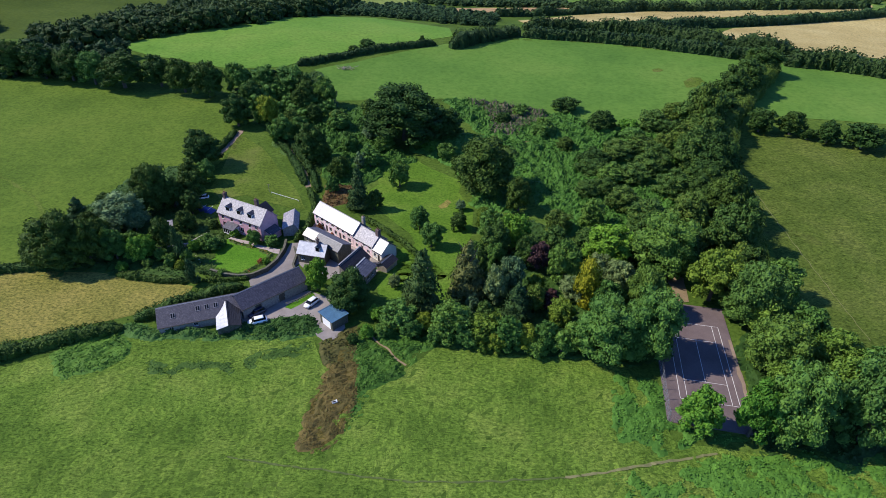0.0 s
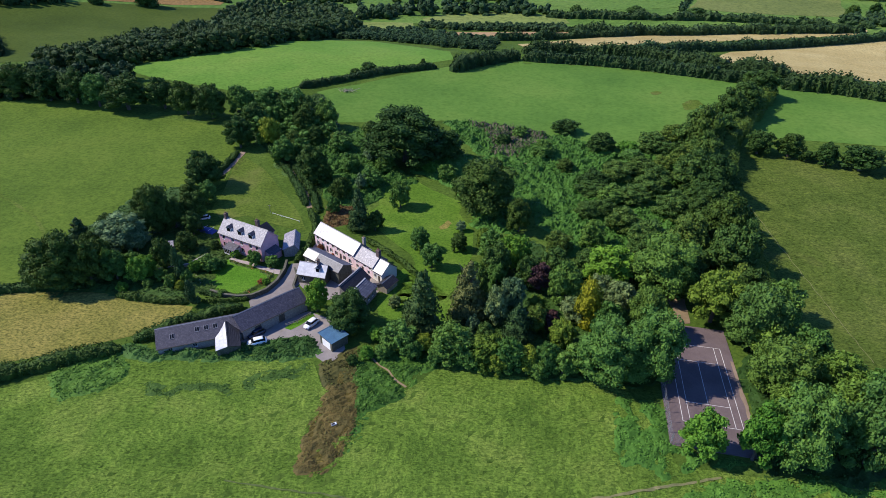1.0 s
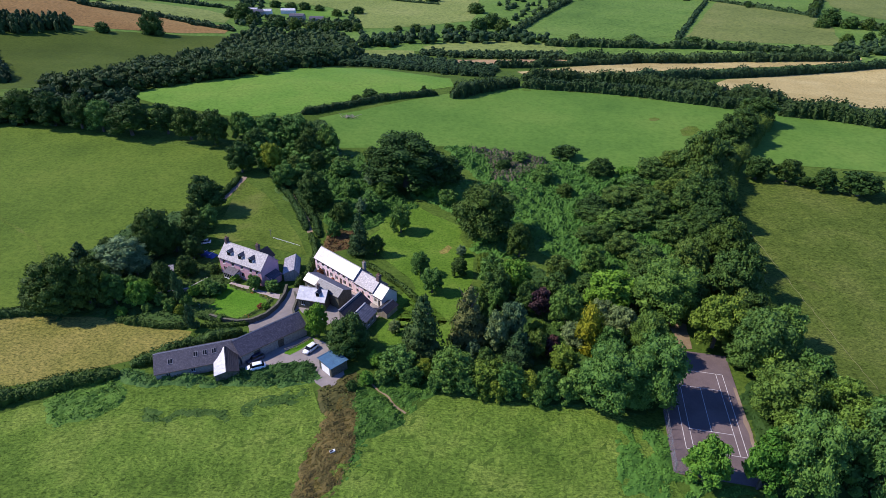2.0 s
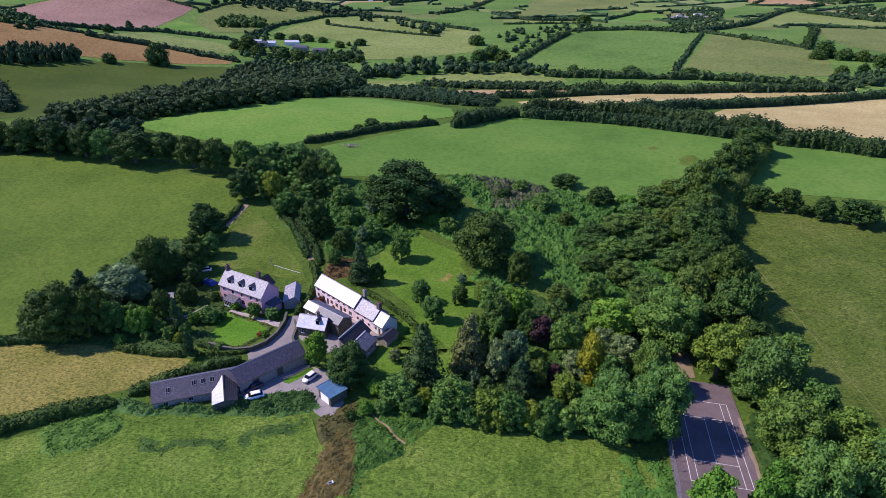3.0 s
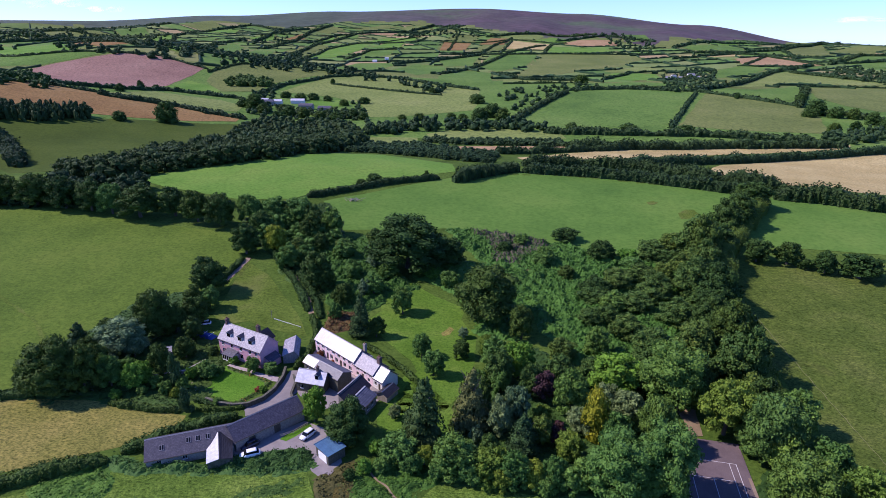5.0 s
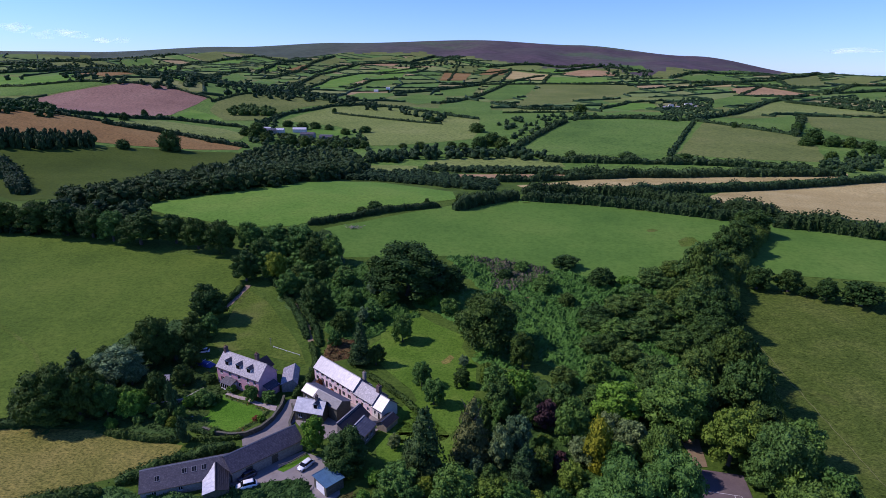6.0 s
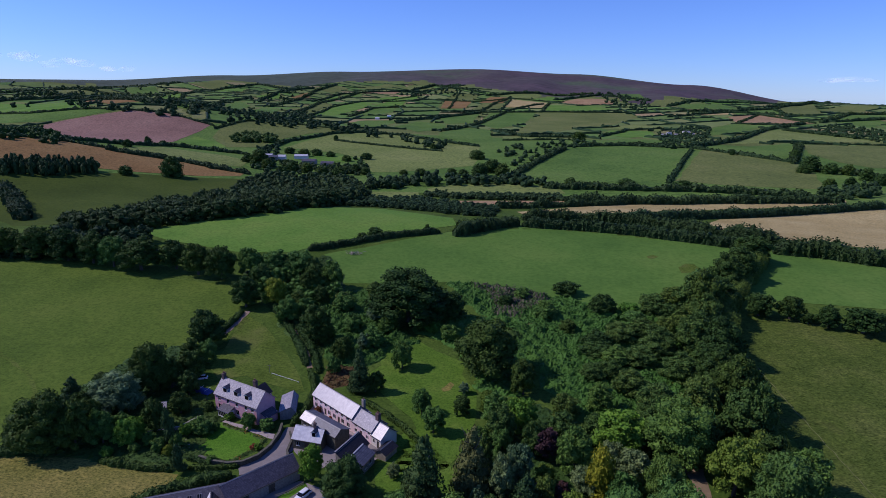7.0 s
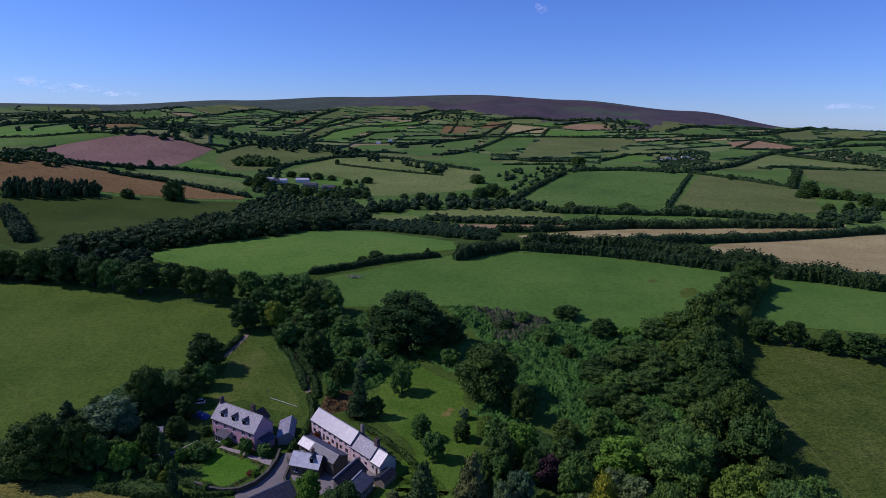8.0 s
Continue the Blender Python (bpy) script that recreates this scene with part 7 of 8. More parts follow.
# glazed porch and a lean-to at the gable
porch = part("porch", *joined(box(3.6, 3.7, -2.2, -0.05, 0, 2.1), box(7.3, 7.4, -2.2, -0.05, 0, 2.1), box(3.6, 7.4, -2.25, -2.15, 0, 0.6), *[box(3.6 + k * 0.74, 3.68 + k * 0.74, -2.25, -2.15, 0.6, 2.1) for k in range(6)], box(3.6, 7.4, -2.25, -2.15, 2.05, 2.15)), M["white_paint"], house, "white glazed porch")
part("porch_roof", *slab((3.4, -2.4, 2.1), (7.6, -2.4, 2.1), (7.6, -0.02, 2.9), (3.4, -0.02, 2.9), 0.06), M["slate_barn"], porch)
for k in range(5):
    part("pane", *box(3.68 + k * 0.74, 4.34 + k * 0.74, -2.22, -2.19, 0.62, 2.04), M["glass"], porch)
lean = part("lean_to", *joined(box(15.82, 18.0, 1.4, 1.6, -0.2, 2.2), box(15.82, 18.0, 5.0, 5.2, -0.2, 2.2), box(17.8, 18.0, 1.4, 5.2, -0.2, 1.9)), M["pink"], house)
part("lean_roof", *slab((18.2, 1.2, 1.95), (18.2, 5.4, 1.95), (15.83, 5.4, 2.9), (15.83, 1.2, 2.9), 0.08), M["slate_barn"], lean)

# stone store beside the farmhouse
building("stone_store", "small rubble-stone store with a grey slate roof", (-40.4, 137.6), 100, 8.6, 4.0, 2.5, 3.7, "rubble", "slate_old", doors=[(4.2, 5.3, 2.0)], front=[(1.5, 2.3, 0.9, 1.7)], roof_back="slate_old", peak=1.0)

# the cottage row, under three roofs that step down
cw = [(0.8 + k * 2.35, 1.95 + k * 2.35, 2.65, 3.75) for k in range(7)]
cl = [(0.8, 2.0, 0.8, 2.0), (3.1, 4.3, 0.8, 2.0), (6.8, 8.0, 0.8, 2.0), (9.1, 10.3, 0.8, 2.0), (12.7, 13.9, 0.8, 2.0), (15.1, 16.3, 0.8, 2.0)]
# Sun glare is in the front slopes' colour; back slopes are painted dark.
row1 = building("cottage_row", "long pale pink cottage row, sun glare painted into its front slates", (-36.9, 143.6), -42.9, 17.3, 5.4, 4.1, 6.5, "pale_pink", "slate_glare", front=cw + cl, doors=[(5.2, 6.1, 2.0), (11.2, 12.1, 2.0)], category="house", roof_back="slate_barn")
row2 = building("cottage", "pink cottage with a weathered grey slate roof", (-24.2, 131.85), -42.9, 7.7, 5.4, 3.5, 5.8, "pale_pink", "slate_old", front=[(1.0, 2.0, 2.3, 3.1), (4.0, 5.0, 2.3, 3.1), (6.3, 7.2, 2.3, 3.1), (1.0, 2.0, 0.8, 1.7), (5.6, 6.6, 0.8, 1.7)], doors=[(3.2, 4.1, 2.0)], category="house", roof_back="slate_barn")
row3 = building("end_cottage", "small end cottage, sun glare painted into its front slates", (-18.52, 126.57), -42.9, 3.6, 5.2, 3.0, 5.2, "cream", "slate_glare", front=[(0.6, 1.5, 1.0, 2.0)], doors=[(2.1, 2.9, 2.0)], category="house", roof_back="slate_dark")
add_chimney(row1, 17.0, 4.2, 5.0, 7.6, 0.8, 0.7, 1, "rubble")
add_chimney(row2, 7.3, 2.7, 5.2, 7.4, 1.1, 0.9, 2, "brick_red")
part("rear_store", *joined(box(12.0, 16.5, 5.42, 7.0, -0.2, 2.3)), M["rubble"], row1)
part("rear_roof", *slab((16.7, 7.2, 2.3), (11.8, 7.2, 2.3), (11.8, 5.6, 3.2), (16.7, 5.6, 3.2), 0.08), M["slate_old"], row1)

# outbuildings in the yard
# Walls are coloured dark to paint the yard's shade on them.
outa = building("workshop", "long workshop with a low dark slate roof", (-37.3, 131.8), -38.3, 13.2, 4.6, 3.9, 5.2, "rubble_shaded", "slate_blue", roof_back="slate_blue", front=[(1.0, 1.9, 2.3, 3.2), (3.2, 4.0, 2.3, 3.2)], doors=[(9.0, 10.2, 2.1)], peak=1.7)
# Pale overlay that paints the sunlit end of the front slope.
part("pale_slates", *slab((-0.26, -0.26, 3.87), (4.4, -0.26, 3.87), (4.4, 1.6, 5.21), (-0.26, 1.6, 5.21), 0.03), M["slate_glare"], outa, "bright pale slates")
# White front slope paints the sun's glare, dark walls the yard's shade.
outb = building("granary", "stone granary with chimney, sun glare painted on its front roof slope", (-37.6, 124.4), -14, 7.4, 4.8, 2.9, 5.1, "rubble_shaded", "sheet_white", roof_back="slate_barn", front=[(1.0, 1.9, 1.0, 2.0)], doors=[(3.4, 4.6, 2.1)])
add_chimney(outb, 5.0, 2.4, 4.4, 6.4, 0.6, 0.5, 1, "brick_red")
add_dormer(outb, 5.4, 4.8, 2.9, 5.1, 1.1)


def lean_range(name, label, at, turn, length, width, low, high, wall, roof, cap, openings=()):
    """A single-pitch range: low wall in front, high wall behind."""
    ob = new(name)
    ob.matrix_world = pose(at[0], at[1], float(land(*at)), 0, 0, turn)
    part("wall", *wall_panel(length, low, 0.35, list(openings)), M[wall], ob)
    part("wall", *placed(wall_panel(length, high - 0.05, 0.35, []), Matrix.Translation((length, width, 0)) @ Matrix.Rotation(math.pi, 4, "Z")), M[wall], ob)
    for x in (0.01, length - 0.36):
        v = [(a, y, z) for a in (x, x + 0.35) for y, z in ((0.36, -0.3), (width - 0.36, -0.3), (width - 0.36, high - 0.22), (0.36, low - 0.02))]
        part("gable", v, [(3, 2, 1, 0), (4, 5, 6, 7), (0, 1, 5, 4), (1, 2, 6, 5), (2, 3, 7, 6), (3, 0, 4, 7)], M[wall], ob)
    for h in openings:
        add_window(ob, Matrix.Identity(4), *h)
    s = (high - low) / width
    part("roof", *slab((-0.2, -0.3, low - 0.3 * s + 0.12), (length + 0.2, -0.3, low - 0.3 * s + 0.12), (length + 0.2, width, high + 0.12), (-0.2, width, high + 0.12), 0.12), M[roof], ob)
    # Cap colour paints the narrow sunlit edge along the ridge.
    part("ridge_flashing", *box(-0.22, length + 0.22, width - 0.16, width + 0.2, high + 0.10, high + 0.2), M[cap], ob, "pale ridge flashing")
    part("gutter", *box(-0.2, length + 0.2, -0.42, -0.3, low - 0.3 * s - 0.05, low - 0.3 * s + 0.06), M["dark_wood"], ob)
    return tagged(ob, label, "building")


# The slope facing away from the sun has its shade painted black.
lean_range("studio", "stone studio with its slate slope's shade painted black", (-22.9, 115.2), 64, 9.2, 2.8, 2.6, 4.6, "rubble", "slate_dark", "lead")
outd = lean_range("studio_wing", "stone studio wing with a blue-grey slate roof, sunlit ridge painted pale", (-19.7, 112.6), 66.6, 7.2, 3.1, 2.7, 4.0, "rubble", "slate_blue", "sheet_white", [(1.0, 1.9, 0.9, 1.9), (3.0, 3.9, 0.9, 1.9), (5.0, 5.9, 0.9, 1.9)])
add_chimney(outd, 0.5, 2.4, 3.0, 4.9, 0.5, 0.5, 1, "cream")
building("wood_store", "low timber wood store with a slate roof", (-14.2, 119.6), 60, 4.6, 3.0, 1.8, 2.7, "wood", "slate_dark")

# the long slate barn: two ranges that meet at an angle, and a cross gable
building("long_barn", "long stone barn with a dark lichened slate roof", (-44.8, 101.1), 44, 16.6, 6.3, 2.9, 5.1, "rubble", "slate_barn", doors=[(3.0, 4.6, 2.2), (9.0, 10.6, 2.2)], category="barn")
barnw = building("long_barn", "long stone barn range with roof lights in dark slate", (-61.4, 95.35), 19.8, 17.2, 7.5, 2.2, 4.6, "rubble", "slate_barn", front=[(2.0, 2.9, 0.8, 1.6), (7.0, 7.9, 0.8, 1.6)], category="barn")
for k, dx in enumerate((2.6, 7.8, 9.7, 11.6)):
    y0 = 1.7 if k else 1.2
    z0 = 2.2 + y0 * 0.64
    q = slab((dx, y0, z0 + 0.15), (dx + 1.0, y0, z0 + 0.15), (dx + 1.0, y0 + 1.0, z0 + 0.79), (dx, y0 + 1.0, z0 + 0.79), 0.12)
    rl = part("roof_light", *q, M["lead"], barnw)
    for a in (0.08, 0.54):
        part("pane", *slab((dx + a, y0 + 0.08, z0 + 0.215), (dx + a + 0.38, y0 + 0.08, z0 + 0.215), (dx + a + 0.38, y0 + 0.92, z0 + 0.758), (dx + a, y0 + 0.92, z0 + 0.758), 0.03), M["glass"], rl)
# the cross-gabled barn entrance: its ridge falls towards the meadow
bp = new("barn_porch")
bp.matrix_world = pose(-51.1, 101.4, 0, 0, 0, 20.5)
# Dark stone paints the shadow at the foot of the roof slopes.
part("wall", *box(0.15, 0.45, -6.75, 0.4, -0.3, 2.1), M["rubble_shaded"], bp)
part("wall", *box(4.75, 5.05, -6.75, 0.4, -0.3, 2.1), M["rubble_shaded"], bp)
gable = [(0.46, -6.74, -0.3), (4.74, -6.74, -0.3), (4.74, -6.74, 2.05), (2.6, -6.74, 2.62), (0.46, -6.74, 2.05)]
part("wall", gable + [(x, y + 0.3, z) for x, y, z in gable], [(0, 1, 2, 3, 4), (9, 8, 7, 6, 5)] + [(i, 5 + i, 5 + (i + 1) % 5, (i + 1) % 5) for i in range(5)], M["rubble_shaded"], bp, "rubble gable end")
# Pale sheets paint the sunlit slope, dark slates the side facing away.
for k in range(6):
    a, b = k / 6, (k + 0.985) / 6
    ya, yb = -7.0 + 7.4 * a, -7.0 + 7.4 * b
    za, zb = 2.75 + 1.4 * a, 2.75 + 1.4 * b
    part("roof_sheet", *slab((0.0, yb, 2.2), (0.0, ya, 2.2), (2.6, ya, za), (2.6, yb, zb), 0.06), M["sheet_white"], bp, "pale bright metal roof sheet")
for k in range(7):
    a, b = k / 7, (k + 0.995) / 7
    part("slate_course", *slab((2.62 + 2.48 * a, -7.0, 2.75 - 0.55 * a), (2.62 + 2.58 * b + 0.02, -7.0, 2.75 - 0.55 * b), (2.62 + 2.58 * b + 0.02, 0.4, 4.15 - 1.3 * b), (2.62 + 2.58 * a, 0.4, 4.15 - 1.3 * a), 0.07), M["slate_dark"], bp, "dark slates")
part("ridge", *slab((2.5, 0.4, 4.21), (2.5, -7.02, 2.81), (2.74, -7.02, 2.81), (2.74, 0.4, 4.21), 0.1), M["slate_dark"], bp)
tagged(bp, "cross-gabled barn entrance, one roof slope painted sunlit, one shaded", "barn")

# the garage with its blue sheet roof
gar = new("garage")
gar.matrix_world = pose(-24.2, 97.4, 0, 0, 0, 46)
# Garage walls are painted dark for the shade on them.
part("wall", *wall_panel(4.3, 2.5, 0.15, []), M["rubble_shaded"], gar)
part("wall", *placed(wall_panel(4.3, 2.7, 0.15, []), Matrix.Translation((4.3, 4.4, 0)) @ Matrix.Rotation(math.pi, 4, "Z")), M["rubble_shaded"], gar)
part("wall", *box(4.14, 4.29, 0.16, 4.24, -0.2, 2.5), M["rubble_shaded"], gar)
part("wall", *joined(box(0.01, 0.16, 0.16, 0.7, -0.2, 2.5), box(0.01, 0.16, 3.7, 4.24, -0.2, 2.5), box(0.01, 0.16, 0.7, 3.7, 2.1, 2.5)), M["rubble_shaded"], gar)
part("garage_door", *joined(box(0.05, 0.1, 0.7, 3.7, 0, 2.1), *[box(0.02, 0.05, 0.72, 3.68, 0.05 + k * 0.35, 0.36 + k * 0.35) for k in range(6)]), M["white_paint"], gar)
sheets = [slab((-0.25 + k * 0.6, -0.3, 2.62), (0.33 + k * 0.6, -0.3, 2.62), (0.33 + k * 0.6, 4.7, 2.92), (-0.25 + k * 0.6, 4.7, 2.92), 0.05) for k in range(8)]
for s in sheets:
    part("roof_sheet", *s, M["sheet_blue"], gar)
part("ridge_trim", *box(-0.3, 4.6, 4.66, 4.76, 2.8, 3.0), M["sheet_blue"], gar)
tagged(gar, "small square garage with a blue metal roof", "garage")

# ---- the tennis court ----
court = new("tennis_court")
court.matrix_world = pose(54.1, 89.3, 0.0, 0, 0, -11.6)
part("surface", *box(-8.6, 7.6, -18.4, 19.0, -0.2, 0.13), M["court"], court)


def court_line(x0, x1, y0, y1):
    part("line", *box(x0, x1, y0, y1, 0.10, 0.137), M["line"], court)


for x in (-5.485, -4.115, 4.115, 5.485):
    court_line(x - 0.05, x + 0.05, -11.885, 11.885)
for y in (-11.885, 11.885):
    court_line(-5.43, -4.17, y - 0.05, y + 0.05)
    court_line(-4.06, 4.06, y - 0.05, y + 0.05)
    court_line(4.17, 5.43, y - 0.05, y + 0.05)
for y in (-6.4, 6.4):
    court_line(-4.06, 4.06, y - 0.05, y + 0.05)
court_line(-0.05, 0.05, -6.34, 6.34)
edge_rows = [(6.9 + 0.35 * noise.noise(Vector((k * 0.37, 0, 5))) - 0.6 * max(0.0, (4 - k) / 8), -18.2 + k * 1.05) for k in range(26)]
part("worn_edge", [(x, y, 0.136) for a, y in edge_rows for x in (a, 7.59)], [(2 * k, 2 * k + 1, 2 * k + 3, 2 * k + 2) for k in range(25)], M["dust"], court, "dusty worn edge of the court")
tagged(court, "worn purplish tarmac tennis court with faded white lines", "court", kind="structure")


def post_shape(x, y, z0, z1, r):
    ring = [(x + r * math.cos(k * 1.0472), y + r * math.sin(k * 1.0472)) for k in range(6)]
    v = [(a, b, z0) for a, b in ring] + [(a, b, z1) for a, b in ring]
    return v, [(i, (i + 1) % 6, 6 + (i + 1) % 6, 6 + i) for i in range(6)] + [tuple(range(6, 12))]


cf = new("wire_fence")
cf.matrix_world = pose(54.1, 89.3, 0.0, 0, 0, -11.6)
for k in range(8):
    part("post", *post_shape(-8.5, -18.0 + k * 2.6, 0, 2.8, 0.05), M["galv"], cf)
for k in range(12):
    z = 0.25 + k * 0.22
    part("wire", *box(-8.506, -8.494, -18.0, 0.2, z, z + 0.012), M["galv"], cf)
for k in range(4):
    part("post", *post_shape(-8.4 + k * 2.4, -18.2, 0, 2.8, 0.05), M["galv"], cf)
for k in range(10):
    z = 0.25 + k * 0.26
    part("wire", *box(-8.4, -1.2, -18.206, -18.194, z, z + 0.012), M["galv"], cf)
tagged(cf, "tall wire mesh fence on grey posts beside the court", "fence")


# ---- vehicles ----
def car(at, turn, paint, label, length=4.2, width=1.75, height=1.48):
    ob = new("car")
    ob.matrix_world = pose(at[0], at[1], 0.07, 0, 0, turn)
    # stations along the car: x, half width, sill, waist, and rounded shoulders
    st = [(0.0, 0.78, 0.42, 0.62), (0.06, 0.9, 0.28, 0.70), (0.25, 1.0, 0.22, 0.86), (0.5, 1.0, 0.22, 0.92), (0.8, 1.0, 0.22, 0.93), (0.95, 0.93, 0.26, 0.86), (1.0, 0.8, 0.42, 0.66)]
    v, f = [], []
    for x, hw, lo, hi in st:
        w = hw * width / 2
        v += [((x - 0.5) * length, a * w, z) for a, z in ((-0.92, lo), (-1.0, lo + 0.14), (-1.0, hi - 0.12), (-0.86, hi), (0.86, hi), (1.0, hi - 0.12), (1.0, lo + 0.14), (0.92, lo))]
    for i in range(len(st) - 1):
        for j in range(8):
            f.append((i * 8 + j, (i + 1) * 8 + j, (i + 1) * 8 + (j + 1) % 8, i * 8 + (j + 1) % 8))
    f += [tuple(range(8)), tuple(reversed(range((len(st) - 1) * 8, len(st) * 8)))]
    part("body", v, f, M[paint], ob, smooth=True)
    lw, tw = width * 0.43, width * 0.35
    x0, x1, x2, x3 = -0.27 * length, -0.12 * length, 0.30 * length, 0.42 * length
    cab = [(x0, -lw, 0.88), (x0, lw, 0.88), (x3, lw, 0.88), (x3, -lw, 0.88), (x1, -tw, height - 0.05), (x1, tw, height - 0.05), (x2, tw, height - 0.05), (x2, -tw, height - 0.05)]
    part("windows", cab, [(0, 1, 5, 4), (1, 2, 6, 5), (2, 3, 7, 6), (3, 0, 4, 7), (4, 5, 6, 7)], M["glass"], ob)
    rf = [(x1 - 0.12, -tw - 0.04, height - 0.07), (x1 - 0.12, tw + 0.04, height - 0.07), (x2 + 0.15, tw + 0.04, height - 0.07), (x2 + 0.15, -tw - 0.04, height - 0.07), (x1 + 0.1, -tw + 0.12, height), (x1 + 0.1, tw - 0.12, height), (x2 - 0.1, tw - 0.12, height), (x2 - 0.1, -tw + 0.12, height)]
    part("roof", rf, [(0, 1, 5, 4), (1, 2, 6, 5), (2, 3, 7, 6), (3, 0, 4, 7), (4, 5, 6, 7), (3, 2, 1, 0)], M[paint], ob, smooth=True)
    for sx in (-0.31, 0.30):
        for sy in (-1, 1):
            cx, cy = sx * length, sy * (width / 2 - 0.09)
            ring = [(cx + 0.31 * math.cos(k * 0.5236), 0.31 + 0.31 * math.sin(k * 0.5236)) for k in range(12)]
            vv = [(a, cy - 0.1, b) for a, b in ring] + [(a, cy + 0.1, b) for a, b in ring]
            wh = part("wheel", vv, [(i, (i + 1) % 12, 12 + (i + 1) % 12, 12 + i) for i in range(12)] + [tuple(range(12)), tuple(range(23, 11, -1))], M["rubber"], ob)
            rim = [(cx + (a - cx) * 0.6, 0.31 + (b - 0.31) * 0.6) for a, b in ring]
            part("rim", [(a, cy + sy * 0.105, b) for a, b in rim] + [(cx, cy + sy * 0.09, 0.31)], [(i, (i + 1) % 12, 12) for i in range(12)], M["galv"], wh)
    for sy in (-1, 1):
        part("headlight", *box(-0.5 * length + 0.02, -0.5 * length + 0.12, sy * 0.55 - 0.14, sy * 0.55 + 0.14, 0.58, 0.70), M["glass"], ob)
        part("tail_light", *box(0.5 * length - 0.1, 0.5 * length - 0.01, sy * 0.58 - 0.1, sy * 0.58 + 0.1, 0.62, 0.78), M["brick_red"], ob)
        part("door_mirror", *box(x0 + 0.25, x0 + 0.37, sy * (lw + 0.12) - 0.09, sy * (lw + 0.12) + 0.09, 0.92, 1.04), M[paint], ob)
    return tagged(ob, label, "car", "cars in the yard")


car((-30.7, 106.7), 57, "car_white", "white hatchback car parked on gravel")
car((-41.5, 100.0), 22, "car_white", "white estate car parked before the barn", 4.4)
car((-42.5, 103.0), 42, "car_navy", "dark navy saloon car parked in shade", 4.3)
car((-74.6, 158.4), 15, "car_white", "white car parked under garden trees", 4.0)


# ---- walls, rails and garden things ----
def stone_wall(pts, h, w, label, mat="rubble"):
    """A low wall along a line, with a coping."""
    ob = new("garden_wall")
    line = wavy(pts, 1.0, 0.06, False)
    a = np.array(line)
    d = np.gradient(a, axis=0)
    d /= np.linalg.norm(d, axis=1)[:, None]
    nx, ny = -d[:, 1], d[:, 0]
    z = land(a[:, 0], a[:, 1])
    for name, w2, lo, hi in (("wall", w, -0.2, h), ("coping", w + 0.12, h + 0.004, h + 0.1)):
        v, f = [], []
        for i in range(len(a)):
            k = rng.uniform(-0.03, 0.03)
            for s, q in ((-1, lo), (1, lo), (1, hi + k), (-1, hi + k)):
                v.append((a[i, 0] + nx[i] * s * w2 / 2, a[i, 1] + ny[i] * s * w2 / 2, z[i] + q))
        for i in range(len(a) - 1):
            for j in range(4):
                f.append((i * 4 + j, i * 4 + (j + 1) % 4, (i + 1) * 4 + (j + 1) % 4, (i + 1) * 4 + j))
        f += [(3, 2, 1, 0), tuple(range(len(a) * 4 - 4, len(a) * 4))]
        part(name, v, f, M[mat], ob)
    return tagged(ob, label, "wall")


# Walls by the drive: moss, with their shaded side painted dark.
stone_wall([(-42.8, 133.5), (-42.4, 129.3), (-43.0, 123.9), (-44.7, 119.8), (-47.6, 117.2), (-50.9, 116.6), (-54.6, 117.3), (-58.5, 119.0)], 1.2, 0.5, "curved mossy stone garden wall beside the drive, its shade painted dark", "rubble_shaded")
stone_wall([(-40.0, 130.5), (-38.6, 127.0), (-38.4, 122.0), (-36.8, 118.6)], 0.8, 0.4, "low mossy stone wall along the drive, its shade painted dark", "rubble_shaded")
stone_wall([(-76.0, 129.0), (-69.0, 131.5), (-65.5, 137.0)], 0.8, 0.4, "low stone wall in the old garden")


def rail_fence(pts, h, label, mat="wood", rails=2, gap=1.8):
    ob = new("rail_fence")
    a = np.array(wavy(pts, gap, 0.0, False))
    z = land(a[:, 0], a[:, 1])
    for i in range(len(a)):
        part("post", *box(a[i, 0] - 0.05, a[i, 0] + 0.05, a[i, 1] - 0.05, a[i, 1] + 0.05, z[i] - 0.2, z[i] + h), M[mat], ob)
        if i:
            p, q = Vector((*a[i - 1], z[i - 1])), Vector((*a[i], z[i]))
            s = (q - p).cross(Vector((0, 0, 1))).normalized() * 0.03
            for k in range(rails):
                t = Vector((0, 0, h * (0.92 - 0.42 * k)))
                b = t - Vector((0, 0, 0.1))
                part("rail", [p + s + t, q + s + t, q - s + t, p - s + t, p + s + b, q + s + b, q - s + b, p - s + b], [(0, 1, 2, 3), (7, 6, 5, 4), (0, 4, 5, 1), (1, 5, 6, 2), (2, 6, 7, 3), (3, 7, 4, 0)], M[mat], ob)
    return tagged(ob, label, "fence")


rail_fence([(-36.6, 106.2), (-34.2, 107.6), (-31.6, 110.6)], 0.9, "weathered timber rail fence on the yard verge")
rail_fence([(-54.0, 161.8), (-49.2, 159.3), (-44.5, 156.9)], 0.5, "low white-painted rail on the upper lawn", "white_paint", 1)
post = new("wooden_post")
post.matrix_world = pose(-55.0, 162.8, float(land(-55.0, 162.8)))
part("shaft", *post_shape(0, 0, -0.2, 2.6, 0.07), M["wood"], post)
part("arm", *box(-0.5, 0.5, -0.04, 0.04, 2.4, 2.5), M["wood"], post)
tagged(post, "tall weathered wooden clothes post on the lawn", "post")
pole = new("line_pole")
pole.matrix_world = pose(47.2, 229.0, float(land(47.2, 229.0)))
part("shaft", *post_shape(0, 0, -0.3, 4.4, 0.12), M["wood"], pole)
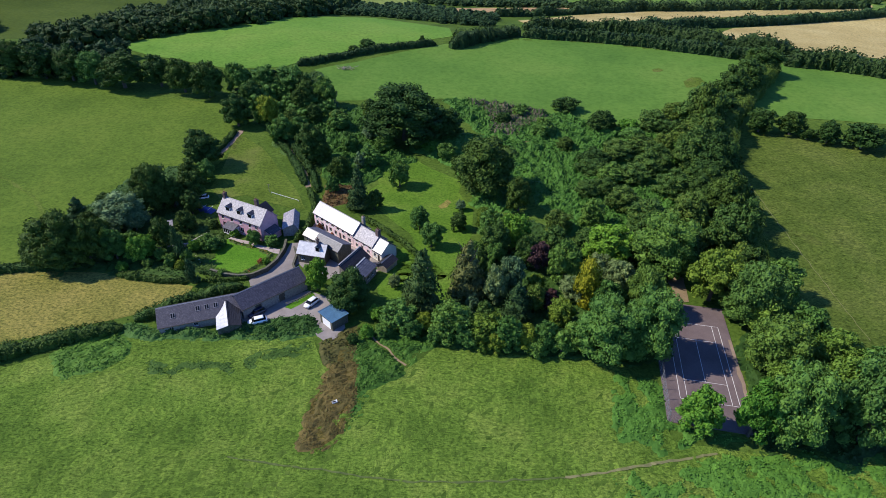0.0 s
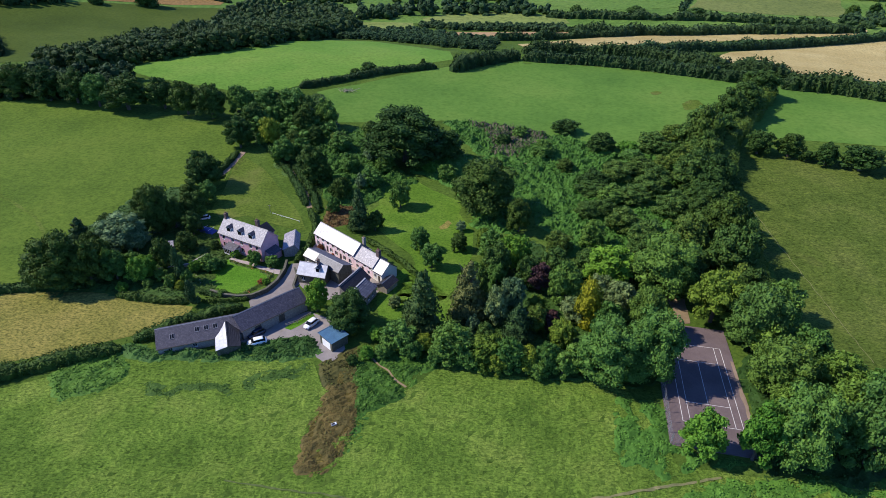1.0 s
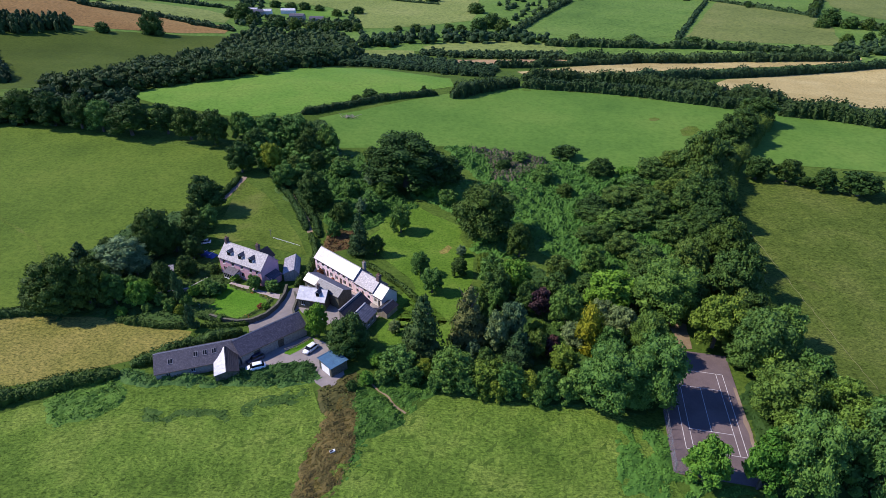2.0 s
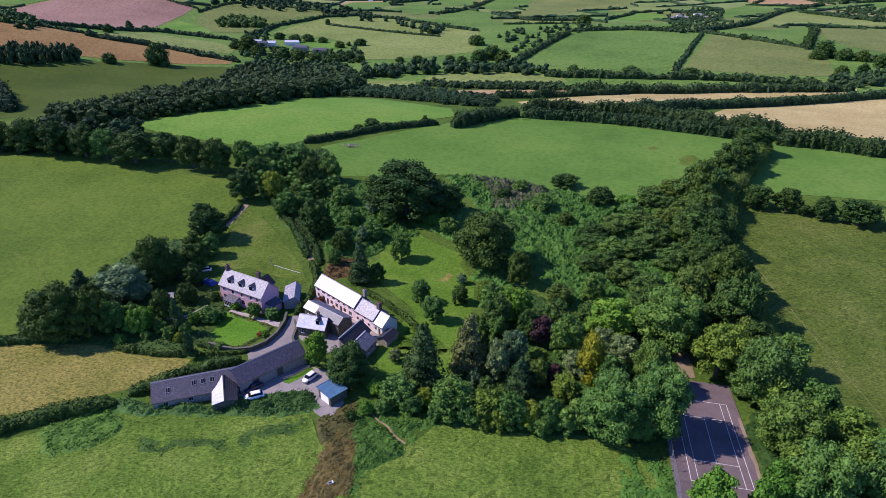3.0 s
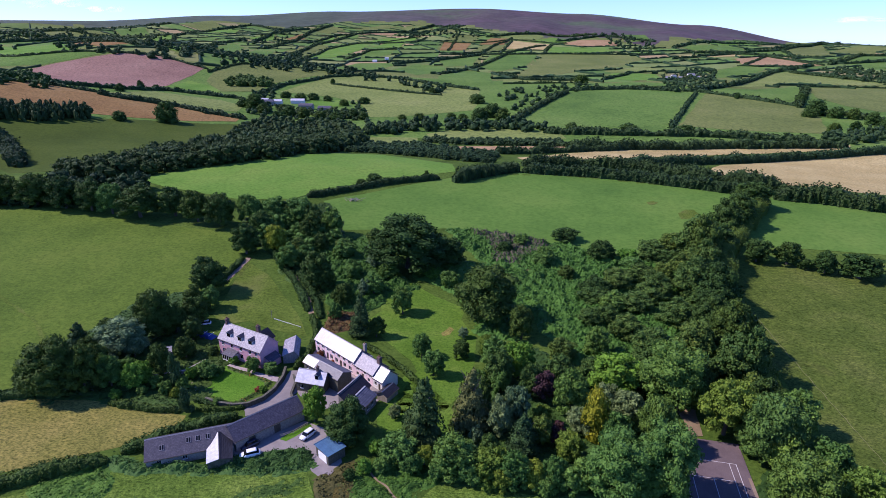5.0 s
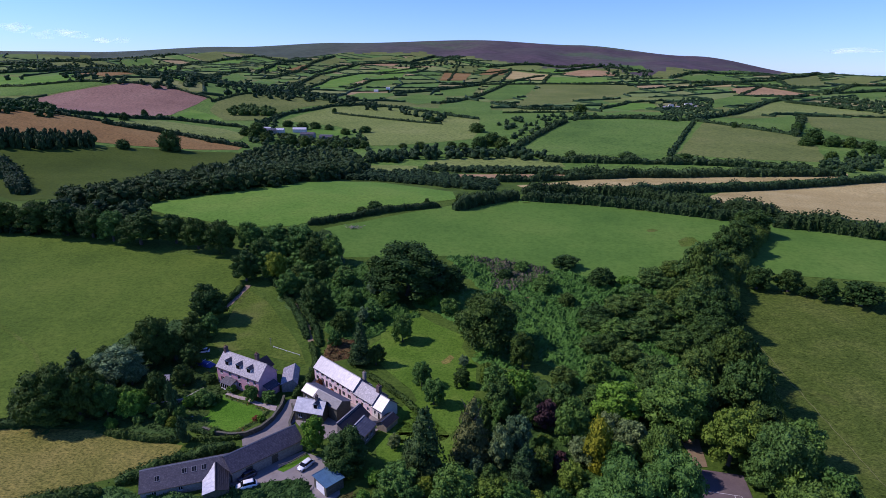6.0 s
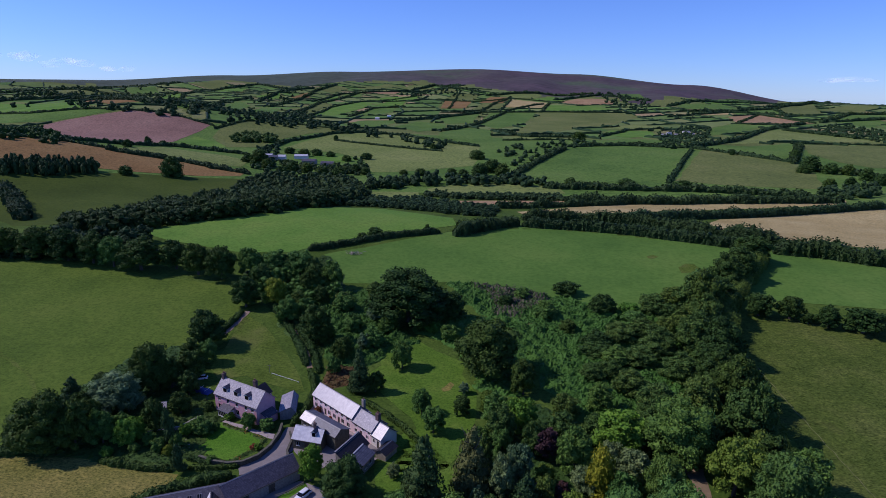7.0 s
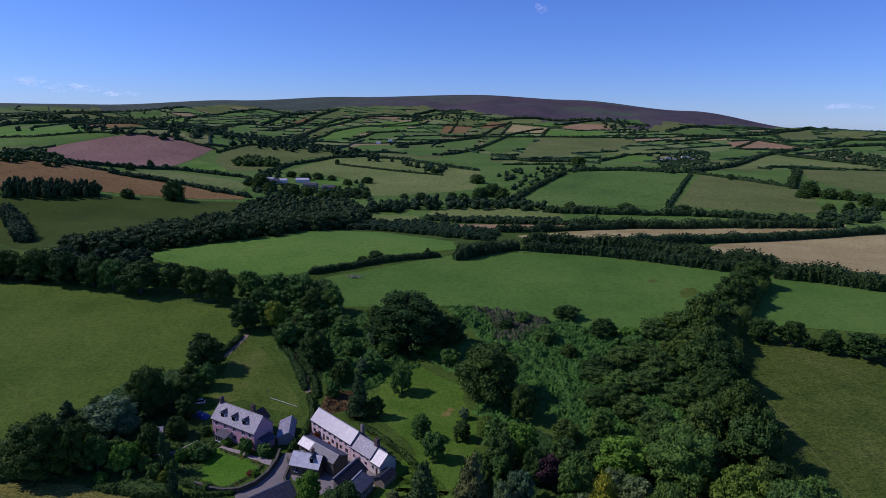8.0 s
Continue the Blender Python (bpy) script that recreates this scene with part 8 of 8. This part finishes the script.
part("arm", *box(-0.6, 0.6, -0.06, 0.06, 3.9, 4.05), M["wood"], pole)
tagged(pole, "weathered timber line pole at the field edge", "pole")

trough = new("water_trough")
trough.matrix_world = pose(-20.4, 76.7, float(land(-20.4, 76.7)) + 0.06, 0, 0, 25) @ Matrix.Scale(0.55, 4)
part("tank", *joined(box(-0.9, 0.9, -0.45, -0.38, 0, 0.75), box(-0.9, 0.9, 0.38, 0.45, 0, 0.75), box(-0.9, -0.83, -0.38, 0.38, 0, 0.75), box(0.83, 0.9, -0.38, 0.38, 0, 0.75), box(-0.83, 0.83, -0.38, 0.38, 0, 0.08)), M["plastic"], trough)
part("water", *box(-0.82, 0.82, -0.37, 0.37, 0.5, 0.6), M["glass"], trough)
part("float_cover", *box(0.4, 0.92, -0.47, 0.47, 0.75, 0.82), M["plastic"], trough)
tagged(trough, "small pale water trough in the rushes", "trough")

tarp = new("covered_pile")
tarp.matrix_world = pose(-71.4, 150.9, float(land(-71.4, 150.9)), 0, 0, -20)
gx2, gy2 = np.meshgrid(np.linspace(-3.6, 3.6, 25), np.linspace(-1.3, 1.3, 11), indexing="ij")
hz = 1.0 * np.clip(1 - np.abs(gx2 / 3.6) ** 6, 0, 1) * np.clip(1 - np.abs(gy2 / 1.3) ** 4, 0, 1) + 0.08 * np.sin(gx2 * 3) * np.cos(gy2 * 4)
part("tarpaulin", list(zip(gx2.ravel(), gy2.ravel(), np.clip(hz, 0.0, 2).ravel())), [(i * 11 + j, (i + 1) * 11 + j, (i + 1) * 11 + j + 1, i * 11 + j + 1) for i in range(24) for j in range(10)], M["tarp"], tarp, smooth=True)
for k in (-2.4, 0.0, 2.4):
    part("strap", *box(k - 0.05, k + 0.05, -1.25, 1.25, 1.06, 1.1), M["white_paint"], tarp)
tagged(tarp, "low pile under a bright blue tarpaulin", "pile")

glass = new("glasshouse")
glass.matrix_world = pose(-81.5, 159.4, float(land(-81.5, 159.4)), 0, 0, -8)
bars = [box(x - 0.03, x + 0.03, y - 0.03, y + 0.03, 0, 1.6) for x in np.linspace(0, 4.2, 8) for y in (0, 2.4)]
part("frame", *joined(*bars, box(0, 4.2, -0.04, 0.04, 1.56, 1.64), box(0, 4.2, 2.36, 2.44, 1.56, 1.64), box(0, 4.2, 1.16, 1.24, 2.36, 2.44)), M["white_paint"], glass)
for k in range(7):
    x0, x1 = k * 0.6 + 0.02, k * 0.6 + 0.58
    part("pane", *slab((x0, -0.05, 1.6), (x1, -0.05, 1.6), (x1, 1.2, 2.42), (x0, 1.2, 2.42), 0.02), M["sheet_white"], glass)
    part("pane", *slab((x1, 2.45, 1.6), (x0, 2.45, 1.6), (x0, 1.2, 2.42), (x1, 1.2, 2.42), 0.02), M["sheet_white"], glass)
tagged(glass, "small white-framed glasshouse under the trees", "glasshouse")
building("garden_shed", "small garden shed with a grey felt roof", (-80.0, 137.4), 20, 4.4, 3.0, 1.9, 2.7, "wood", "slate_old", doors=[(1.6, 2.6, 1.8)], category="shed")

brush = new("brushwood_pile")
brush.matrix_world = pose(-46.3, 272.4, float(land(-46.3, 272.4)))
for k in range(26):
    a, t = rng.uniform(0, 3.14), rng.uniform(0.0, 0.5)
    c = Vector((rng.normal(0, 1.5), rng.normal(0, 0.8), 0.15 + rng.uniform(0, 0.9)))
    u = Vector((math.cos(a), math.sin(a), t)) * rng.uniform(0.8, 1.9)
    w1 = u.cross(Vector((0, 0, 1))).normalized() * 0.09
    w2 = Vector((0, 0, 0.09))
    part("branch", [c - u + w1, c - u + w2, c - u - w1, c - u - w2, c + u + w1, c + u + w2, c + u - w1, c + u - w2], [(0, 1, 5, 4), (1, 2, 6, 5), (2, 3, 7, 6), (3, 0, 4, 7), (3, 2, 1, 0), (4, 5, 6, 7)], M["wood"], brush)
tagged(brush, "heap of grey brushwood in the field", "brushwood")



# ---- the far closes: small hedged fields over the valley sides ----
def close_corner(i, j):
    w = noise.noise_vector(Vector((i * 3.7, j * 5.3, 11.0)))
    u, v = i * 120.0 + w.x * 42, j * 165.0 + w.y * 60
    a = radians(24) + 0.12 * math.sin(v * 0.0021)
    return u * math.cos(a) - v * math.sin(a), u * math.sin(a) + v * math.cos(a)


far_polys = [(list(q), np.min(q, 0), np.max(q, 0)) for q in laid_fields if min(math.hypot(*k) for k in q) > 700]


def in_far_fields(p):
    hit = np.zeros(len(p), bool)
    lo, hi = p.min(0), p.max(0)
    for poly, a, b in far_polys:
        if (a < hi).all() and (b > lo).all():
            hit |= inside(p, poly)
    return hit


def far_enough(x, y):
    az = math.degrees(math.atan2(x, y))
    return abs(az) < 47 and 1130 < math.hypot(x, y) < moor_edge(az) + 60


cv, cf3, hv, hf, far_pts = [], [], [], [], []
for i in range(-34, 36):
    for j in range(-12, 26):
        q = [np.array(close_corner(i + a, j + b)) for a, b in ((0, 0), (1, 0), (1, 1), (0, 1))]
        if not all(far_enough(*k) for k in q):
            continue
        base, steps = len(cv), 5
        for a in range(steps + 1):
            for b in range(steps + 1):
                s, t = a / steps, b / steps
                x, y = (q[0] * (1 - s) + q[1] * s) * (1 - t) + (q[3] * (1 - s) + q[2] * s) * t
                cv.append((x, y, float(land(x, y)) + 0.06))
        under = in_far_fields(np.array([k[:2] for k in cv[base:]]))
        for a in np.nonzero(under)[0]:
            cv[base + a] = (*cv[base + a][:2], cv[base + a][2] - 2.5)
        cf3 += [(base + a * 6 + b, base + (a + 1) * 6 + b, base + (a + 1) * 6 + b + 1, base + a * 6 + b + 1) for a in range(5) for b in range(5)]
        for p0, p1 in ((q[0], q[1]), (q[0], q[3])):
            if rng.uniform() < 0.1:
                continue
            n = max(2, int(np.linalg.norm(p1 - p0) / 11))
            line = p0 + (p1 - p0) * np.linspace(0, 1, n + 1)[:, None]
            d = (p1 - p0) / np.linalg.norm(p1 - p0)
            side = np.array([-d[1], d[0]])
            free = ~in_far_fields(line)
            z = land(line[:, 0], line[:, 1])
            tall = rng.uniform(2.2, 6.0, n + 1)
            o = len(hv)
            for k in range(n + 1):
                c = line[k] + side * rng.normal(0, 0.8)
                for a, up in ((-2.4, -0.5), (-1.8, 0.75), (0, 1.0), (1.8, 0.75), (2.4, -0.5)):
                    hv.append((c[0] + side[0] * a, c[1] + side[1] * a, z[k] + up * tall[k]))
                if free[k] and rng.uniform() < 0.09:
                    far_pts.append((c[0], c[1]))
            hf += [(o + k * 5 + a, o + k * 5 + a + 1, o + k * 5 + a + 6, o + k * 5 + a + 5) for k in range(n) if free[k] and free[k + 1] for a in range(4)]
closes_ob = mesh_ob("closes", cv, cf3, M["closes"], smooth=True)
tagged(closes_ob, "small hedged pastures over the far valley side", "field", kind="stuff")
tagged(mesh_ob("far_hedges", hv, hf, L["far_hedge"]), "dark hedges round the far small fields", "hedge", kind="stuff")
for line in far_lines:
    for x, y in line:
        if rng.uniform() < 0.22:
            far_pts.append((x + rng.normal(0, 2), y + rng.normal(0, 2)))
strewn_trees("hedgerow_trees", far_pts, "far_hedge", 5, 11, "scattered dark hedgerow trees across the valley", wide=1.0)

# ---- the farm and hamlet across the valley ----
for x, y, turn, ln, wd, lab, roof in [(-246, 764, 5, 17, 9, "far farm shed with a pale grey roof", "sheet_white"), (-228, 766, 4, 15, 9, "far farm shed with a pale grey roof", "sheet_white"),
                                      (-211, 786, 3, 26, 9, "far long farm shed with a pale roof", "sheet_white"), (-190, 742, -8, 26, 10, "far dark farm building with a slate roof", "slate_barn"),
                                      (-163, 728, -8, 24, 10, "far dark farm building with a slate roof", "slate_barn"), (-238, 752, 8, 20, 8, "far farmhouse with a slate roof", "slate_blue")]:
    building("farm_building", lab, (x, y), turn, ln * 0.68, wd * 0.85, 4.0, 6.2, "rubble" if roof != "sheet_white" else "cream", roof, category="barn")
for x, y, turn, ln, lab in [(-216, 1690, 0, 16, "far white house on the hillside"), (-192, 1790, 10, 16, "far white house on the hillside"), (440, 1233, -10, 14, "white hamlet house among trees"), (478, 1299, 20, 14, "white hamlet house among trees"),
                            (470, 1243, -25, 15, "white hamlet house among trees"), (528, 1342, 5, 22, "long pale hamlet house among trees"), (516, 1276, -15, 13, "white hamlet house among trees")]:
    building("far_house", lab, (x, y), turn, ln * 0.75, 6.5, 4.0, 6.4, "white_paint", "sheet_white" if y > 1500 else "slate_old", category="house")


# ---- thin fair-weather clouds over the far hills ----
cm, cn, cl2, cb = nodes_of("cloud_vapour")
cb.inputs["Base Color"].default_value = (0.9, 0.9, 0.92, 1)
cb.inputs["Roughness"].default_value = 1.0
ct = cn.new("ShaderNodeBsdfTransparent")
cx = cn.new("ShaderNodeMixShader")
cf2 = ramp_node(cn, cl2, noise_node(cn, cl2, world_pos(cn), 0.012, 5, 0.7), [(0.44, (0, 0, 0)), (0.8, (0.22, 0.22, 0.22))])
cl2.new(cf2, cx.inputs["Fac"])
cl2.new(ct.outputs[0], cx.inputs[1])
cglow = cn.new("ShaderNodeBsdfTranslucent")
cglow.inputs["Color"].default_value = (0.95, 0.95, 0.97, 1)
cboth = cn.new("ShaderNodeAddShader")
cl2.new(cb.outputs[0], cboth.inputs[0])
cl2.new(cglow.outputs[0], cboth.inputs[1])
cl2.new(cboth.outputs[0], cx.inputs[2])
cl2.new(cx.outputs[0], cn["Material Output"].inputs["Surface"])
for az, up, wide, tall in [(-32.6, 1.9, 300, 60), (-29.4, 1.6, 180, 40), (-36.6, 2.3, 240, 60), (8.3, 9.9, 120, 45), (32.0, 1.4, 420, 30)]:
    vs, fs = [], []
    for k in range(4):
        o = np.array([rng.normal(0, wide * 0.28), rng.normal(0, 60), rng.normal(0, tall * 0.15)])
        q = BALL2 * np.array([wide * 0.26, 70, tall * 0.36]) * (1 + 0.15 * rng.normal(0, 1, (len(BALL2), 1))) + o
        fs += (BALLF2 + len(vs) * len(BALL2)).tolist()
        vs.append(q)
    c = mesh_ob("cloud", np.concatenate(vs), fs, cm, smooth=True)
    a = radians(az)
    c.matrix_world = pose(4650 * math.sin(a), 4650 * math.cos(a), 85 + 4650 * math.tan(radians(up)), 0, 0, -az)
    c.visible_shadow = False
    tagged(c, "thin white fair-weather cloud above the horizon", "cloud", kind="structure")
